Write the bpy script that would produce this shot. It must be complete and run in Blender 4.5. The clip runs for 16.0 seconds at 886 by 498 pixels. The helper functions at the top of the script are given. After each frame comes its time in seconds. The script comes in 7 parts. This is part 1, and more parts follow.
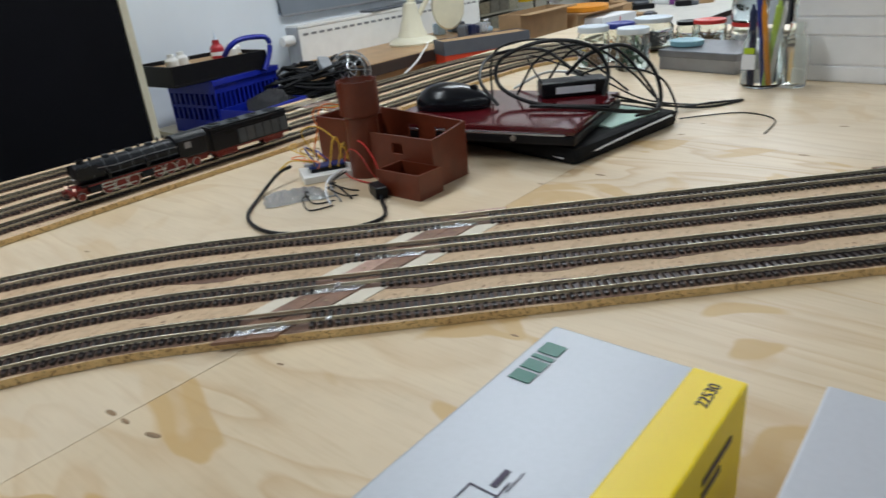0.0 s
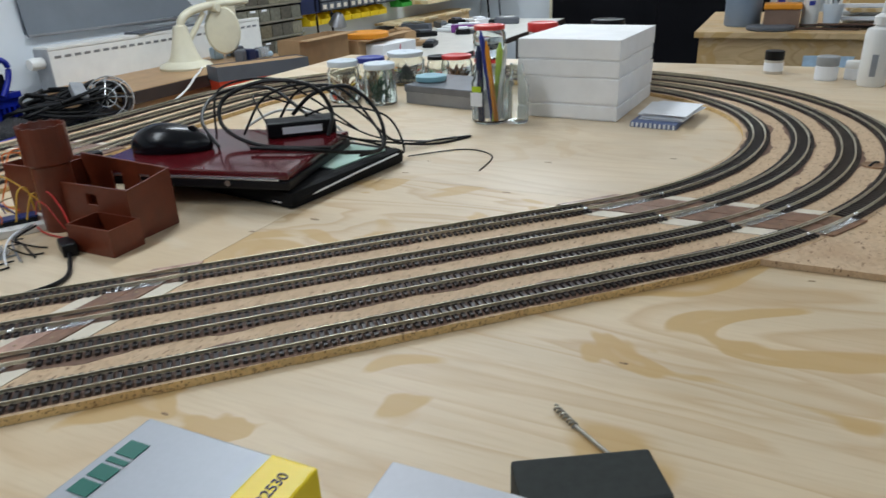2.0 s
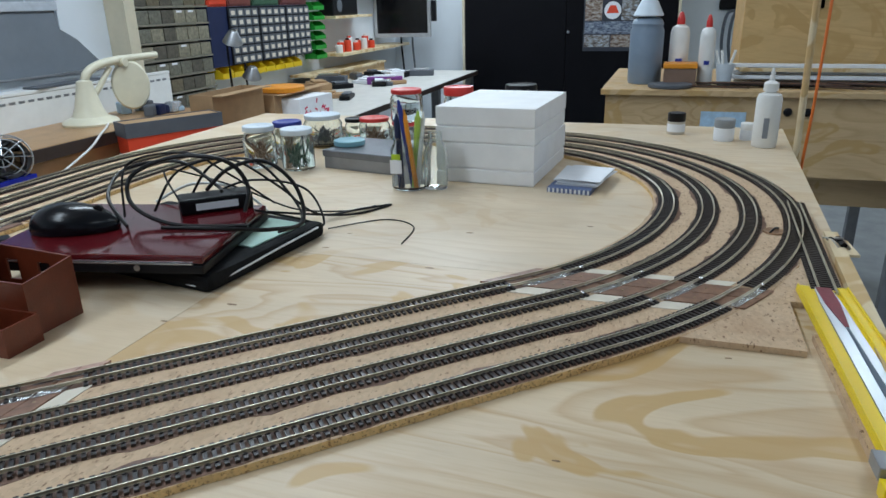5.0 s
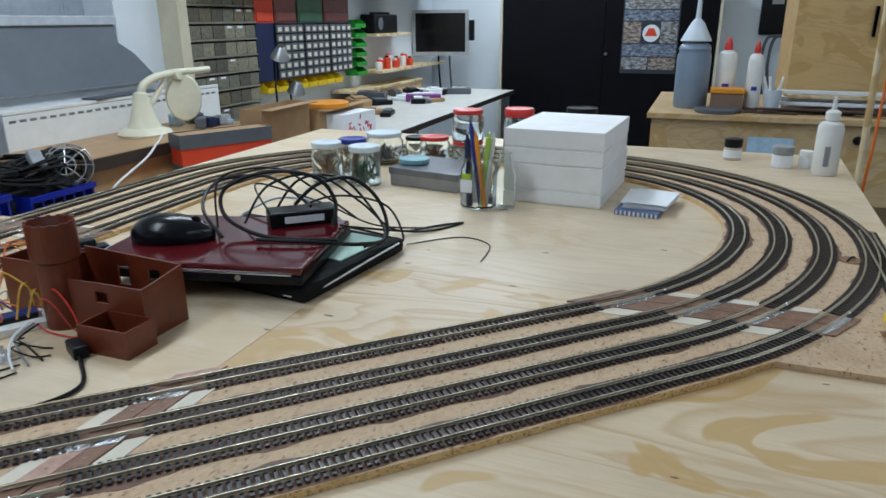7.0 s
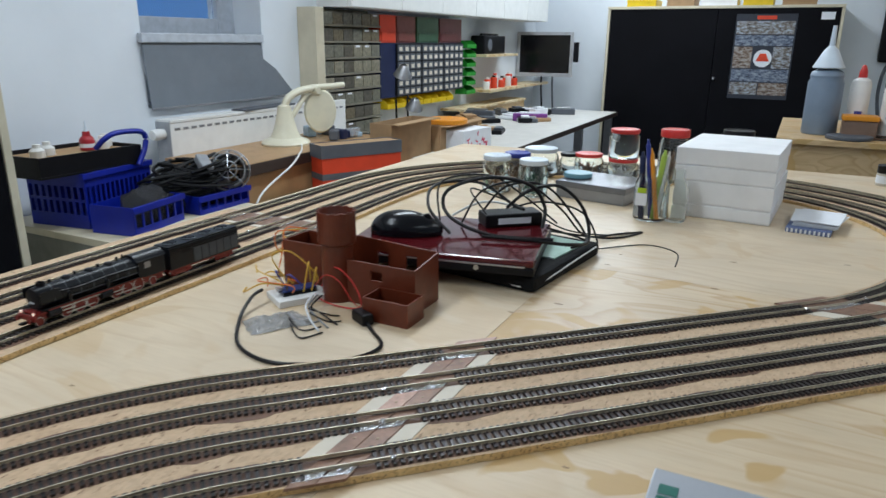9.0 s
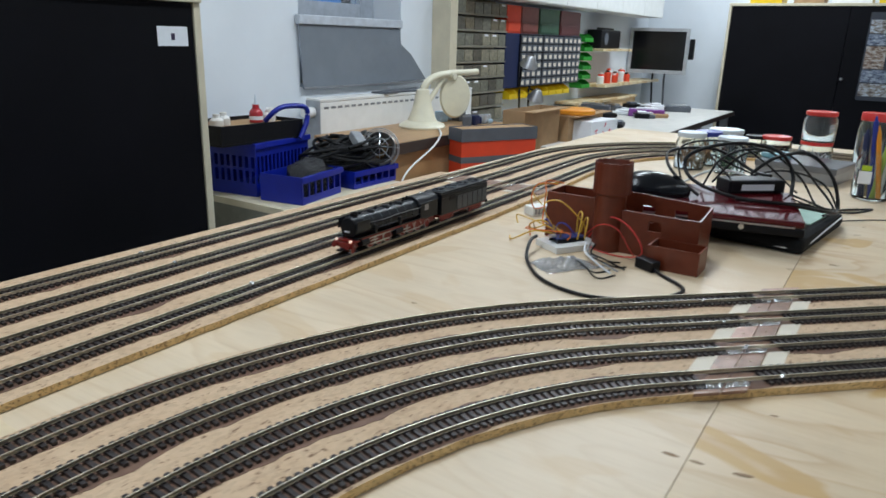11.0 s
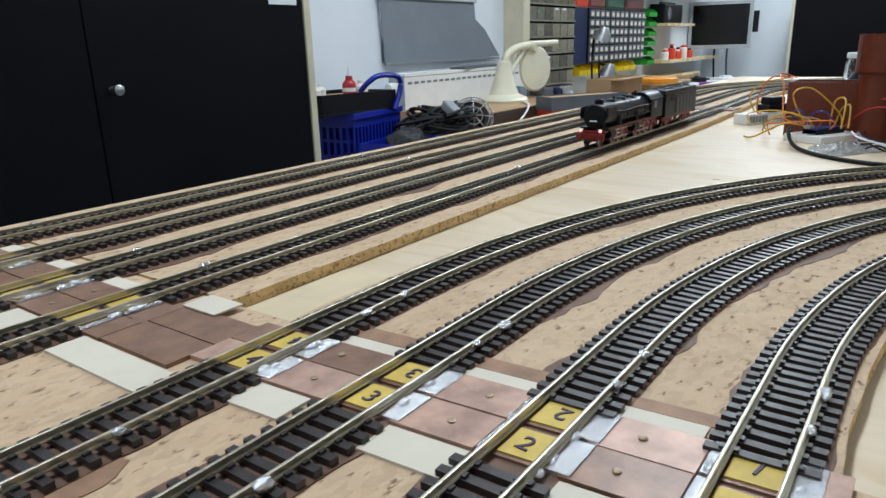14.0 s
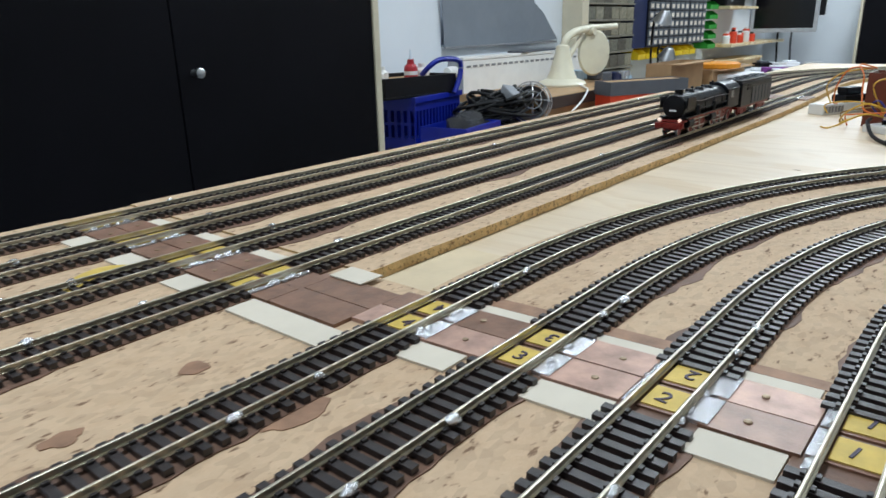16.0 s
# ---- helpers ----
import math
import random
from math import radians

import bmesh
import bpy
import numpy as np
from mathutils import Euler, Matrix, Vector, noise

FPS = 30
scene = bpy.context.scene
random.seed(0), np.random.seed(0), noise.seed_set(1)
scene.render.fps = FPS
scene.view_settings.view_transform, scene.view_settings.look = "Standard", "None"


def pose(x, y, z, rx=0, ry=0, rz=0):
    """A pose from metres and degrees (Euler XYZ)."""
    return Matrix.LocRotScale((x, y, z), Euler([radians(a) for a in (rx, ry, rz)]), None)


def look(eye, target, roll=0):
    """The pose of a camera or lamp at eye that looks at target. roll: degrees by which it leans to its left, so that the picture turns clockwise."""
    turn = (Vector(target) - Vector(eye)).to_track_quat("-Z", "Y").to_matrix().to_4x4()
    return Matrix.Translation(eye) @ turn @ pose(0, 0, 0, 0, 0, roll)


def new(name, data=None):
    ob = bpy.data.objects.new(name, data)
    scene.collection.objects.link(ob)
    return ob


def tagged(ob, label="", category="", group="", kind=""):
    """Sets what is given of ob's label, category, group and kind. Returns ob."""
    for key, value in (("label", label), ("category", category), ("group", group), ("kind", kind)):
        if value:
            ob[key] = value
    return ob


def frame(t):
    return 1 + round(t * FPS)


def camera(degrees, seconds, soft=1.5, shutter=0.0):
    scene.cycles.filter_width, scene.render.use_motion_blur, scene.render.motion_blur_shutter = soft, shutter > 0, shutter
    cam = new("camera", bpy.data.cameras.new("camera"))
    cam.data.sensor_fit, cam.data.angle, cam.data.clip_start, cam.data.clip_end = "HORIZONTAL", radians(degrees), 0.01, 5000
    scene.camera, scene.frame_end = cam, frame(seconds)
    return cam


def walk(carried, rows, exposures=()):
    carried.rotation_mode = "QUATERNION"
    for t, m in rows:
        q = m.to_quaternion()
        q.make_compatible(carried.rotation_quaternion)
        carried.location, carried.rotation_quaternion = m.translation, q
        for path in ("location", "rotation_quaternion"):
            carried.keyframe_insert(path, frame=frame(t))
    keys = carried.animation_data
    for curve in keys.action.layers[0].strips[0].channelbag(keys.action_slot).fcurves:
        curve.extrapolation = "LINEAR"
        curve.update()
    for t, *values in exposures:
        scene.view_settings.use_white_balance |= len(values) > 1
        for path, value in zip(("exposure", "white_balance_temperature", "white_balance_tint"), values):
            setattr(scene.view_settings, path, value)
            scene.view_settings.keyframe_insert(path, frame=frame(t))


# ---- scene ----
cam = camera(65.7, 16.0, shutter=0.4)
METRES, EYE, TILT, LEAN, TURN = 1.06, 1.142, 0.0, 0.0, -52.5
PATH = [
    (0, (0.121, 0.077, 1.145), (1.475, 1.307, 0.338), -5.5),
    (0.5, (0.142, 0.052, 1.145), (1.595, 1.153, 0.322), -4.5),
    (1, (0.156, 0.033, 1.148), (1.673, 1.043, 0.326), -3.5),
    (1.5, (0.176, 0.012, 1.154), (1.755, 0.933, 0.343), -3.1),
    (2, (0.198, -0.003, 1.16), (1.853, 0.795, 0.37), -2.3),
    (2.5, (0.209, -0.01, 1.165), (1.902, 0.73, 0.399), -2.2),
    (3, (0.217, -0.016, 1.171), (1.94, 0.661, 0.415), -2.4),
    (3.5, (0.219, -0.012, 1.176), (1.96, 0.629, 0.431), -2.1),
    (4, (0.221, -0.008, 1.181), (1.981, 0.607, 0.457), -1.9),
    (4.2, (0.222, -0.006, 1.185), (1.988, 0.603, 0.472), -1.8),
    (6.3, (0.196, 0.041, 1.198), (1.987, 0.652, 0.553), -0.6),
    (6.5, (0.191, 0.047, 1.201), (1.98, 0.667, 0.557), -0.4),
    (7, (0.173, 0.069, 1.203), (1.95, 0.733, 0.569), -0.3),
    (7.5, (0.145, 0.099, 1.208), (1.909, 0.807, 0.586), 0.0),
    (8, (0.114, 0.135, 1.209), (1.853, 0.91, 0.596), 0.4),
    (8.2, (0.098, 0.148, 1.212), (1.826, 0.954, 0.608), 0.5),
    (10.3, (-0.135, 0.274, 1.193), (1.472, 1.315, 0.614), 1.0),
    (10.5, (-0.139, 0.294, 1.184), (1.437, 1.38, 0.605), 1.2),
    (11, (-0.163, 0.384, 1.154), (1.439, 1.426, 0.566), 1.7),
    (11.5, (-0.19, 0.48, 1.106), (1.466, 1.419, 0.494), 0.9),
    (12, (-0.214, 0.563, 1.059), (1.42, 1.54, 0.447), -0.1),
    (12.5, (-0.223, 0.582, 1.04), (1.349, 1.658, 0.43), -1.4),
    (13, (-0.224, 0.59, 1.031), (1.347, 1.675, 0.435), -1.9),
    (13.5, (-0.23, 0.597, 1.023), (1.333, 1.704, 0.45), -1.6),
    (14, (-0.237, 0.604, 1.018), (1.311, 1.732, 0.445), -1.6),
    (14.5, (-0.244, 0.608, 1.017), (1.292, 1.753, 0.441), -1.3),
    (15, (-0.25, 0.613, 1.017), (1.278, 1.767, 0.438), -1.2),
    (15.5, (-0.263, 0.618, 1.019), (1.244, 1.798, 0.436), -1.2),
    (16, (-0.286, 0.612, 1.028), (1.17, 1.836, 0.41), -1.4),
]
walk(cam, [(t, look(eye, target, roll)) for t, eye, target, roll in PATH],
     [(0, -0.06, 6850, 13), (1, -0.06, 6850, 13), (2.5, -0.06, 6550, 12), (4, -0.08, 6280, 10), (6.5, -0.12, 6220, 10), (8, -0.1, 6350, 11), (10.5, -0.05, 6600, 13),
      (11.5, -0.03, 6450, 11), (13, 0.05, 6450, 11), (16, 0.07, 6480, 11)])

# ---- world and light ----
world = bpy.data.worlds.new("room_world")
scene.world = world
world.use_nodes = True
world.node_tree.nodes["Background"].inputs[0].default_value = (0.55, 0.65, 0.8, 1)
world.node_tree.nodes["Background"].inputs[1].default_value = 0.12
CEIL = 2.55
# unseen ceiling tubes, number and places assumed; the 5.2 one brightens the end wall
LAMPS = [(-0.4, 1.2, 21), (1.8, 1.2, 26), (4.0, 1.2, 21), (5.2, 1.45, 24), (-0.4, -1.0, 5), (1.8, -1.0, 9), (4.0, -1.0, 10)]
for lx, ly, watt in LAMPS:
    lamp = bpy.data.lights.new("unseen_tube_light", "AREA")
    lamp.shape, lamp.size, lamp.size_y = "RECTANGLE", 1.45, 0.22
    lamp.energy = watt
    lamp.color = (0.8, 0.92, 1.0)
    tube = new("unseen_tube_light", lamp)
    tube.matrix_world = pose(lx, ly, CEIL - 0.09)
scene.view_settings.exposure = 0.1


# ---- materials ----
def nodes_of(name):
    m = bpy.data.materials.new(name)
    m.use_nodes = True
    t = m.node_tree
    return m, t, t.nodes["Principled BSDF"]


def link(t, a, b):
    t.links.new(a, b)


def coords(t, scale=(1, 1, 1), rot=(0, 0, 0), obj=False):
    c = t.nodes.new("ShaderNodeTexCoord")
    mp = t.nodes.new("ShaderNodeMapping")
    mp.inputs["Scale"].default_value = scale
    mp.inputs["Rotation"].default_value = [radians(a) for a in rot]
    if obj:
        link(t, c.outputs["Object"], mp.inputs["Vector"])
    else:
        g = t.nodes.new("ShaderNodeNewGeometry")
        link(t, g.outputs["Position"], mp.inputs["Vector"])
    return mp.outputs["Vector"]


def noise_at(t, vec, scale, detail=4, rough=0.55, distort=0.0):
    n = t.nodes.new("ShaderNodeTexNoise")
    n.inputs["Scale"].default_value = scale
    n.inputs["Detail"].default_value = detail
    n.inputs["Roughness"].default_value = rough
    n.inputs["Distortion"].default_value = distort
    link(t, vec, n.inputs["Vector"])
    return n.outputs["Fac"]


def ramp(t, fac, stops):
    r = t.nodes.new("ShaderNodeValToRGB")
    while len(r.color_ramp.elements) < len(stops):
        r.color_ramp.elements.new(0.5)
    for e, (p, c) in zip(r.color_ramp.elements, stops):
        e.position = p
        e.color = (*c, 1) if len(c) == 3 else c
    link(t, fac, r.inputs["Fac"])
    return r.outputs["Color"]


def blend(t, fac, a, b, mode="MIX"):
    n = t.nodes.new("ShaderNodeMix")
    n.data_type, n.blend_type = "RGBA", mode
    if isinstance(fac, float):
        n.inputs["Factor"].default_value = fac
    else:
        link(t, fac, n.inputs["Factor"])
    for v, k in ((a, "A"), (b, "B")):
        s = [i for i in n.inputs if i.name == k and i.type == "RGBA"][0]
        if isinstance(v, tuple):
            s.default_value = (*v, 1)
        else:
            link(t, v, s)
    return [o for o in n.outputs if o.type == "RGBA"][0]


def bump(t, p, height, strength, dist=0.001):
    b = t.nodes.new("ShaderNodeBump")
    b.inputs["Strength"].default_value = strength
    b.inputs["Distance"].default_value = dist
    link(t, height, b.inputs["Height"])
    link(t, b.outputs["Normal"], p.inputs["Normal"])


def plain(name, col, rough=0.5, metal=0.0, var=0.12, scale=30, bmp=0.1, dist=0.0004, coat=0.0, spec=0.5):
    """A surface with small uneven tone and fine relief."""
    m, t, p = nodes_of(name)
    v = coords(t)
    n = noise_at(t, v, scale, 5)
    n2 = noise_at(t, v, scale * 9, 3)
    lo = tuple(max(0, c * (1 - var)) for c in col)
    hi = tuple(min(1, c * (1 + var)) for c in col)
    c1 = ramp(t, n, [(0.3, lo), (0.7, hi)])
    link(t, c1, p.inputs["Base Color"])
    r = t.nodes.new("ShaderNodeMapRange")
    r.inputs[3].default_value, r.inputs[4].default_value = max(0.02, rough - 0.08), min(1, rough + 0.1)
    link(t, n2, r.inputs[0])
    link(t, r.outputs[0], p.inputs["Roughness"])
    p.inputs["Metallic"].default_value = metal
    p.inputs["Coat Weight"].default_value = coat
    p.inputs["Specular IOR Level"].default_value = spec
    if bmp:
        bump(t, p, n2, bmp, dist)
    return m


def plywood(name, along="y", light=(0.665, 0.53, 0.36), dark=(0.45, 0.255, 0.095), amount=0.6, blotch=0.8):
    """Rotary-cut softwood ply: long cathedral grain, pale ground, a few stains."""
    m, t, p = nodes_of(name)
    st = (lambda a, b: (a, b, a)) if along == "x" else (lambda a, b: (b, a, b))
    v = coords(t, st(1.0, 4.4))
    big = noise_at(t, v, 1.25, 3, 0.48, 0.9)
    w = t.nodes.new("ShaderNodeMath")
    w.operation = "MULTIPLY"
    w.inputs[1].default_value = 15.0
    link(t, big, w.inputs[0])
    fr = t.nodes.new("ShaderNodeMath")
    fr.operation = "FRACT"
    link(t, w.outputs[0], fr.inputs[0])
    rings = ramp(t, fr.outputs[0], [(0.0, (0.0,) * 3), (0.5, (0.12,) * 3), (0.86, (1.0,) * 3), (1.0, (0.0,) * 3)])
    fine = noise_at(t, coords(t, st(6, 90)), 4, 4)
    tone = noise_at(t, coords(t), 2.6, 3)
    mask = ramp(t, tone, [(0.36, (0.14,) * 3), (0.6, (amount,) * 3)])
    k = blend(t, 1.0, rings, mask, "MULTIPLY")
    base = ramp(t, noise_at(t, coords(t, st(1, 2.5)), 5, 4), [(0.3, tuple(c * 0.9 for c in light)), (0.7, tuple(min(1, c * 1.06) for c in light))])
    c = blend(t, k, base, dark)
    c = blend(t, ramp(t, fine, [(0.45, (0.0,) * 3), (0.8, (0.2,) * 3)]), c, tuple(d * 0.8 for d in dark))
    patch_ = noise_at(t, coords(t, st(1, 1.5)), 5.5, 2, 0.45, 1.6)
    c = blend(t, ramp(t, patch_, [(0.545, (0.0,) * 3), (0.575, (blotch,) * 3), (0.66, (blotch,) * 3), (0.74, (0.0,) * 3)]), c, (0.52, 0.325, 0.12))
    stain = noise_at(t, coords(t), 7, 5, 0.65)
    c = blend(t, ramp(t, stain, [(0.58, (0.0,) * 3), (0.78, (0.32,) * 3)]), c, (0.36, 0.27, 0.17))
    link(t, c, p.inputs["Base Color"])
    p.inputs["Roughness"].default_value = 0.45
    bump(t, p, fine, 0.12, 0.0005)
    return m


def chipboard(name, a=(0.46, 0.3, 0.175), b=(0.64, 0.475, 0.32), pit=0.61):
    m, t, p = nodes_of(name)
    v = coords(t)
    vo = t.nodes.new("ShaderNodeTexVoronoi")
    vo.inputs["Scale"].default_value = 210
    vo.inputs["Randomness"].default_value = 1
    link(t, coords(t, (1, 1.7, 1), (0, 0, 25)), vo.inputs["Vector"])
    tone = blend(t, noise_at(t, v, 60, 6, 0.7), a, b)
    sep = t.nodes.new("ShaderNodeSeparateColor")
    link(t, vo.outputs["Color"], sep.inputs[0])
    chips = ramp(t, sep.outputs[0], [(0.0, (0.84,) * 3), (0.5, (1.0,) * 3), (1.0, (1.07,) * 3)])
    c = blend(t, 0.8, tone, chips, "MULTIPLY")
    dk = noise_at(t, coords(t, (1, 2.2 if pit > 0.55 else 1, 1), (0, 0, 40)), 125 if pit > 0.55 else 430, 3, 0.6)
    c = blend(t, ramp(t, dk, [(pit, (0.0,) * 3), (pit + 0.07, (0.85,) * 3)]), c, (0.13, 0.06, 0.025) if pit > 0.6 else (0.26, 0.13, 0.05))
    st = noise_at(t, v, 14, 4)
    c = blend(t, ramp(t, st, [(0.55, (0.0,) * 3), (0.75, (0.3,) * 3)]), c, (0.36, 0.2, 0.1))
    link(t, c, p.inputs["Base Color"])
    p.inputs["Roughness"].default_value = 0.75
    bump(t, p, dk, 0.5, 0.0012)
    return m


def glassy(name, col=(1, 1, 1), rough=0.02, ior=1.45):
    m, t, p = nodes_of(name)
    p.inputs["Base Color"].default_value = (*col, 1)
    p.inputs["Transmission Weight"].default_value = 1
    p.inputs["Roughness"].default_value = rough
    p.inputs["IOR"].default_value = ior
    return m


def lit(name, col, strength):
    m, t, p = nodes_of(name)
    p.inputs["Base Color"].default_value = (*col, 1)
    p.inputs["Emission Color"].default_value = (*col, 1)
    p.inputs["Emission Strength"].default_value = strength
    return m


PLY = plywood("plywood")
PLY_PALE = plywood("plywood_pale", "y", (0.675, 0.55, 0.395), (0.5, 0.34, 0.185), 0.34, 0.25)
PLY_DARK = plywood("plywood_golden", "y", (0.62, 0.44, 0.24), (0.4, 0.24, 0.1), 0.6)
PINE = plywood("pine_lath", "x", (0.76, 0.62, 0.4), (0.56, 0.4, 0.2), 0.4)
PLY_GOLD = plywood("plywood_amber", "y", (0.64, 0.43, 0.19), (0.45, 0.25, 0.08), 0.8)
CHIP = chipboard("chipboard")
CHIP_EDGE = chipboard("chipboard_edge", (0.62, 0.39, 0.15), (0.93, 0.69, 0.35), 0.545)
BROWN_PAINT = plain("brown_paint", (0.16, 0.085, 0.055), 0.6, 0, 0.3, 60, 0.3)
SMEAR = plain("thin_brown_paint", (0.29, 0.16, 0.095), 0.6, 0, 0.3, 90, 0.2)
SLEEPER = plain("sleeper_plastic", (0.026, 0.02, 0.02), 0.4, 0, 0.3, 200, 0.2, spec=0.5)
RAIL = plain("nickel_rail", (0.6, 0.555, 0.445), 0.35, 1.0, 0.15, 80, 0.05)
SOLDER = plain("solder", (0.78, 0.79, 0.82), 0.2, 1.0, 0.15, 300, 0.6, 0.0008)
COPPER = plain("copper_clad", (0.47, 0.29, 0.225), 0.4, 0.15, 0.3, 90, 0.2)
COPPER_DULL = plain("lacquered_copper", (0.235, 0.128, 0.083), 0.34, 0.12, 0.3, 90, 0.2)
CREAM = plain("cream_card", (0.66, 0.595, 0.49), 0.6, 0, 0.06, 40)
BUFF = plain("buff_card", (0.62, 0.5, 0.33), 0.6, 0, 0.08, 40)
YELLOW_TAG = plain("kraft_yellow", (0.62, 0.44, 0.09), 0.55, 0, 0.15, 120)
INK = plain("ink", (0.03, 0.015, 0.05), 0.5, 0, 0.1, 60)
WALL = plain("white_wall", (0.745, 0.79, 0.84), 0.8, 0, 0.04, 3, 0.15, 0.002)
CEILING = plain("ceiling_white", (0.8, 0.8, 0.8), 0.85, 0, 0.03, 3)
FLOOR = plain("grey_floor", (0.3, 0.315, 0.32), 0.6, 0, 0.15, 8)
BLACK_PANEL = plain("black_panel", (0.004, 0.004, 0.006), 0.55, 0, 0.2, 4, 0.05, spec=0.1)
FRAME_CREAM = plain("cream_edge", (0.62, 0.56, 0.42), 0.55, 0, 0.08, 12)
WHITE = plain("white_plastic", (0.8, 0.8, 0.78), 0.4, 0, 0.04, 20, 0.03)
WHITE_CARD = plain("white_card", (0.89, 0.89, 0.9), 0.65, 0, 0.04, 25, 0.1)
BLACK = plain("black_plastic", (0.006, 0.006, 0.008), 0.4, 0, 0.2, 60, 0.05, spec=0.2)
STEEL = plain("steel", (0.55, 0.56, 0.58), 0.3, 1.0, 0.1, 40, 0.05)


# ---- mesh helpers ----
def obj(name, bm, mat, parent=None, label="", smooth=False):
    me = bpy.data.meshes.new(name)
    bmesh.ops.recalc_face_normals(bm, faces=bm.faces)
    bm.to_mesh(me)
    bm.free()
    for m in mat if isinstance(mat, (list, tuple)) else [mat]:
        me.materials.append(m)
    if smooth:
        for f in me.polygons:
            f.use_smooth = True
        me.set_sharp_from_angle(angle=radians(40))
    ob = new(name, me)
    if parent:
        ob.parent = parent
    if label:
        ob["label"] = label
    return ob


def part(name, bm, material, parent, label="", smooth=False):
    return obj(name, bm, material, parent, label, smooth)


def thing(name, m=None, label="", category="", group="", kind=""):
    e = new(name)
    e.empty_display_size = 0.02
    if m is not None:
        e.matrix_world = m
    return tagged(e, label, category, group, kind)


def box(bm, x0, x1, y0, y1, z0, z1, bev=0.0, m=None, mi=0):
    r = bmesh.ops.create_cube(bm, size=1, matrix=Matrix.Translation(((x0 + x1) / 2, (y0 + y1) / 2, (z0 + z1) / 2)) @ Matrix.Diagonal((x1 - x0, y1 - y0, z1 - z0, 1)))
    vs = r["verts"]
    fs = list({f for v in vs for f in v.link_faces})
    for f in fs:
        f.material_index = mi
    if bev:
        rb = bmesh.ops.bevel(bm, geom=list({e for v in vs for e in v.link_edges}), offset=bev, segments=2, profile=0.6, affect="EDGES", clamp_overlap=True)
        vs = list({v for f in rb["faces"] for v in f.verts} | {v for v in vs if v.is_valid})
        for f in {f for v in vs for f in v.link_faces}:
            f.material_index = mi
    if m is not None:
        bmesh.ops.transform(bm, matrix=m, verts=vs)
    return vs


def bx(x0, x1, y0, y1, z0, z1, bev=0.0, m=None):
    bm = bmesh.new()
    box(bm, x0, x1, y0, y1, z0, z1, bev, m)
    return bm


def lathe(bm, prof, seg=32, m=None, cap=True, mi=0):
    """Turn a profile of (radius, height) round the z axis."""
    rings = []
    for r, z in prof:
        rings.append([bm.verts.new((r * math.cos(2 * math.pi * i / seg), r * math.sin(2 * math.pi * i / seg), z)) for i in range(seg)])
    for a, b in zip(rings, rings[1:]):
        for i in range(seg):
            f = bm.faces.new((a[i], a[(i + 1) % seg], b[(i + 1) % seg], b[i]))
            f.material_index = mi
    if cap:
        for q in (rings[0], rings[-1]):
            bm.faces.new(q).material_index = mi
    vs = [v for q in rings for v in q]
    if m is not None:
        bmesh.ops.transform(bm, matrix=m, verts=vs)
    return vs


def turned(prof, seg=32, m=None, cap=True):
    bm = bmesh.new()
    lathe(bm, prof, seg, m, cap)
    return bm


def rod(bm, a, b, r, seg=10, r2=None):
    a, b = Vector(a), Vector(b)
    d = b - a
    m = Matrix.Translation((a + b) / 2) @ d.to_track_quat("Z", "Y").to_matrix().to_4x4()
    return bmesh.ops.create_cone(bm, cap_ends=True, segments=seg, radius1=r, radius2=r if r2 is None else r2, depth=d.length, matrix=m)["verts"]


def rods(*lines, r=0.004, seg=10):
    bm = bmesh.new()
    for a, b in lines:
        rod(bm, a, b, r, seg)
    return bm


def smooth_line(pts, n=8):
    pts = [Vector(p) for p in pts]
    out = []
    for i in range(len(pts) - 1):
        p0, p1, p2, p3 = pts[max(i - 1, 0)], pts[i], pts[i + 1], pts[min(i + 2, len(pts) - 1)]
        for k in range(n):
            t = k / n
            out.append(0.5 * ((2 * p1) + (p2 - p0) * t + (2 * p0 - 5 * p1 + 4 * p2 - p3) * t * t + (3 * p1 - p0 - 3 * p2 + p3) * t ** 3))
    return out + [pts[-1]]


def tube_mesh(bm, pts, r, seg=7):
    pts = [Vector(p) for p in pts]
    rings = []
    up = Vector((0, 0, 1))
    for i, p in enumerate(pts):
        d = (pts[min(i + 1, len(pts) - 1)] - pts[max(i - 1, 0)]).normalized()
        s = d.cross(up)
        if s.length < 1e-3:
            s = Vector((1, 0, 0))
        s.normalize()
        u = s.cross(d)
        rings.append([bm.verts.new(p + r * (math.cos(2 * math.pi * k / seg) * s + math.sin(2 * math.pi * k / seg) * u)) for k in range(seg)])
    for a, b in zip(rings, rings[1:]):
        for k in range(seg):
            bm.faces.new((a[k], a[(k + 1) % seg], b[(k + 1) % seg], b[k]))
    bm.faces.new(rings[0])
    bm.faces.new(rings[-1])


def cable(name, pts, r, mat, parent=None, label="", category="cable", n=8):
    bm = bmesh.new()
    tube_mesh(bm, smooth_line(pts, n), r)
    ob = obj(name, bm, mat, parent, "" if parent is None else label, True)
    if parent is None:
        tagged(ob, label, category)
    return ob


def prism(bm, outline, z0, z1, m=None, mi=0):
    lo = [bm.verts.new((x, y, z0)) for x, y in outline]
    hi = [bm.verts.new((x, y, z1)) for x, y in outline]
    fs = [bm.faces.new(lo[::-1]), bm.faces.new(hi)]
    for i in range(len(lo)):
        j = (i + 1) % len(lo)
        fs.append(bm.faces.new((lo[i], lo[j], hi[j], hi[i])))
    for f in fs:
        f.material_index = mi
    if m is not None:
        bmesh.ops.transform(bm, matrix=m, verts=lo + hi)


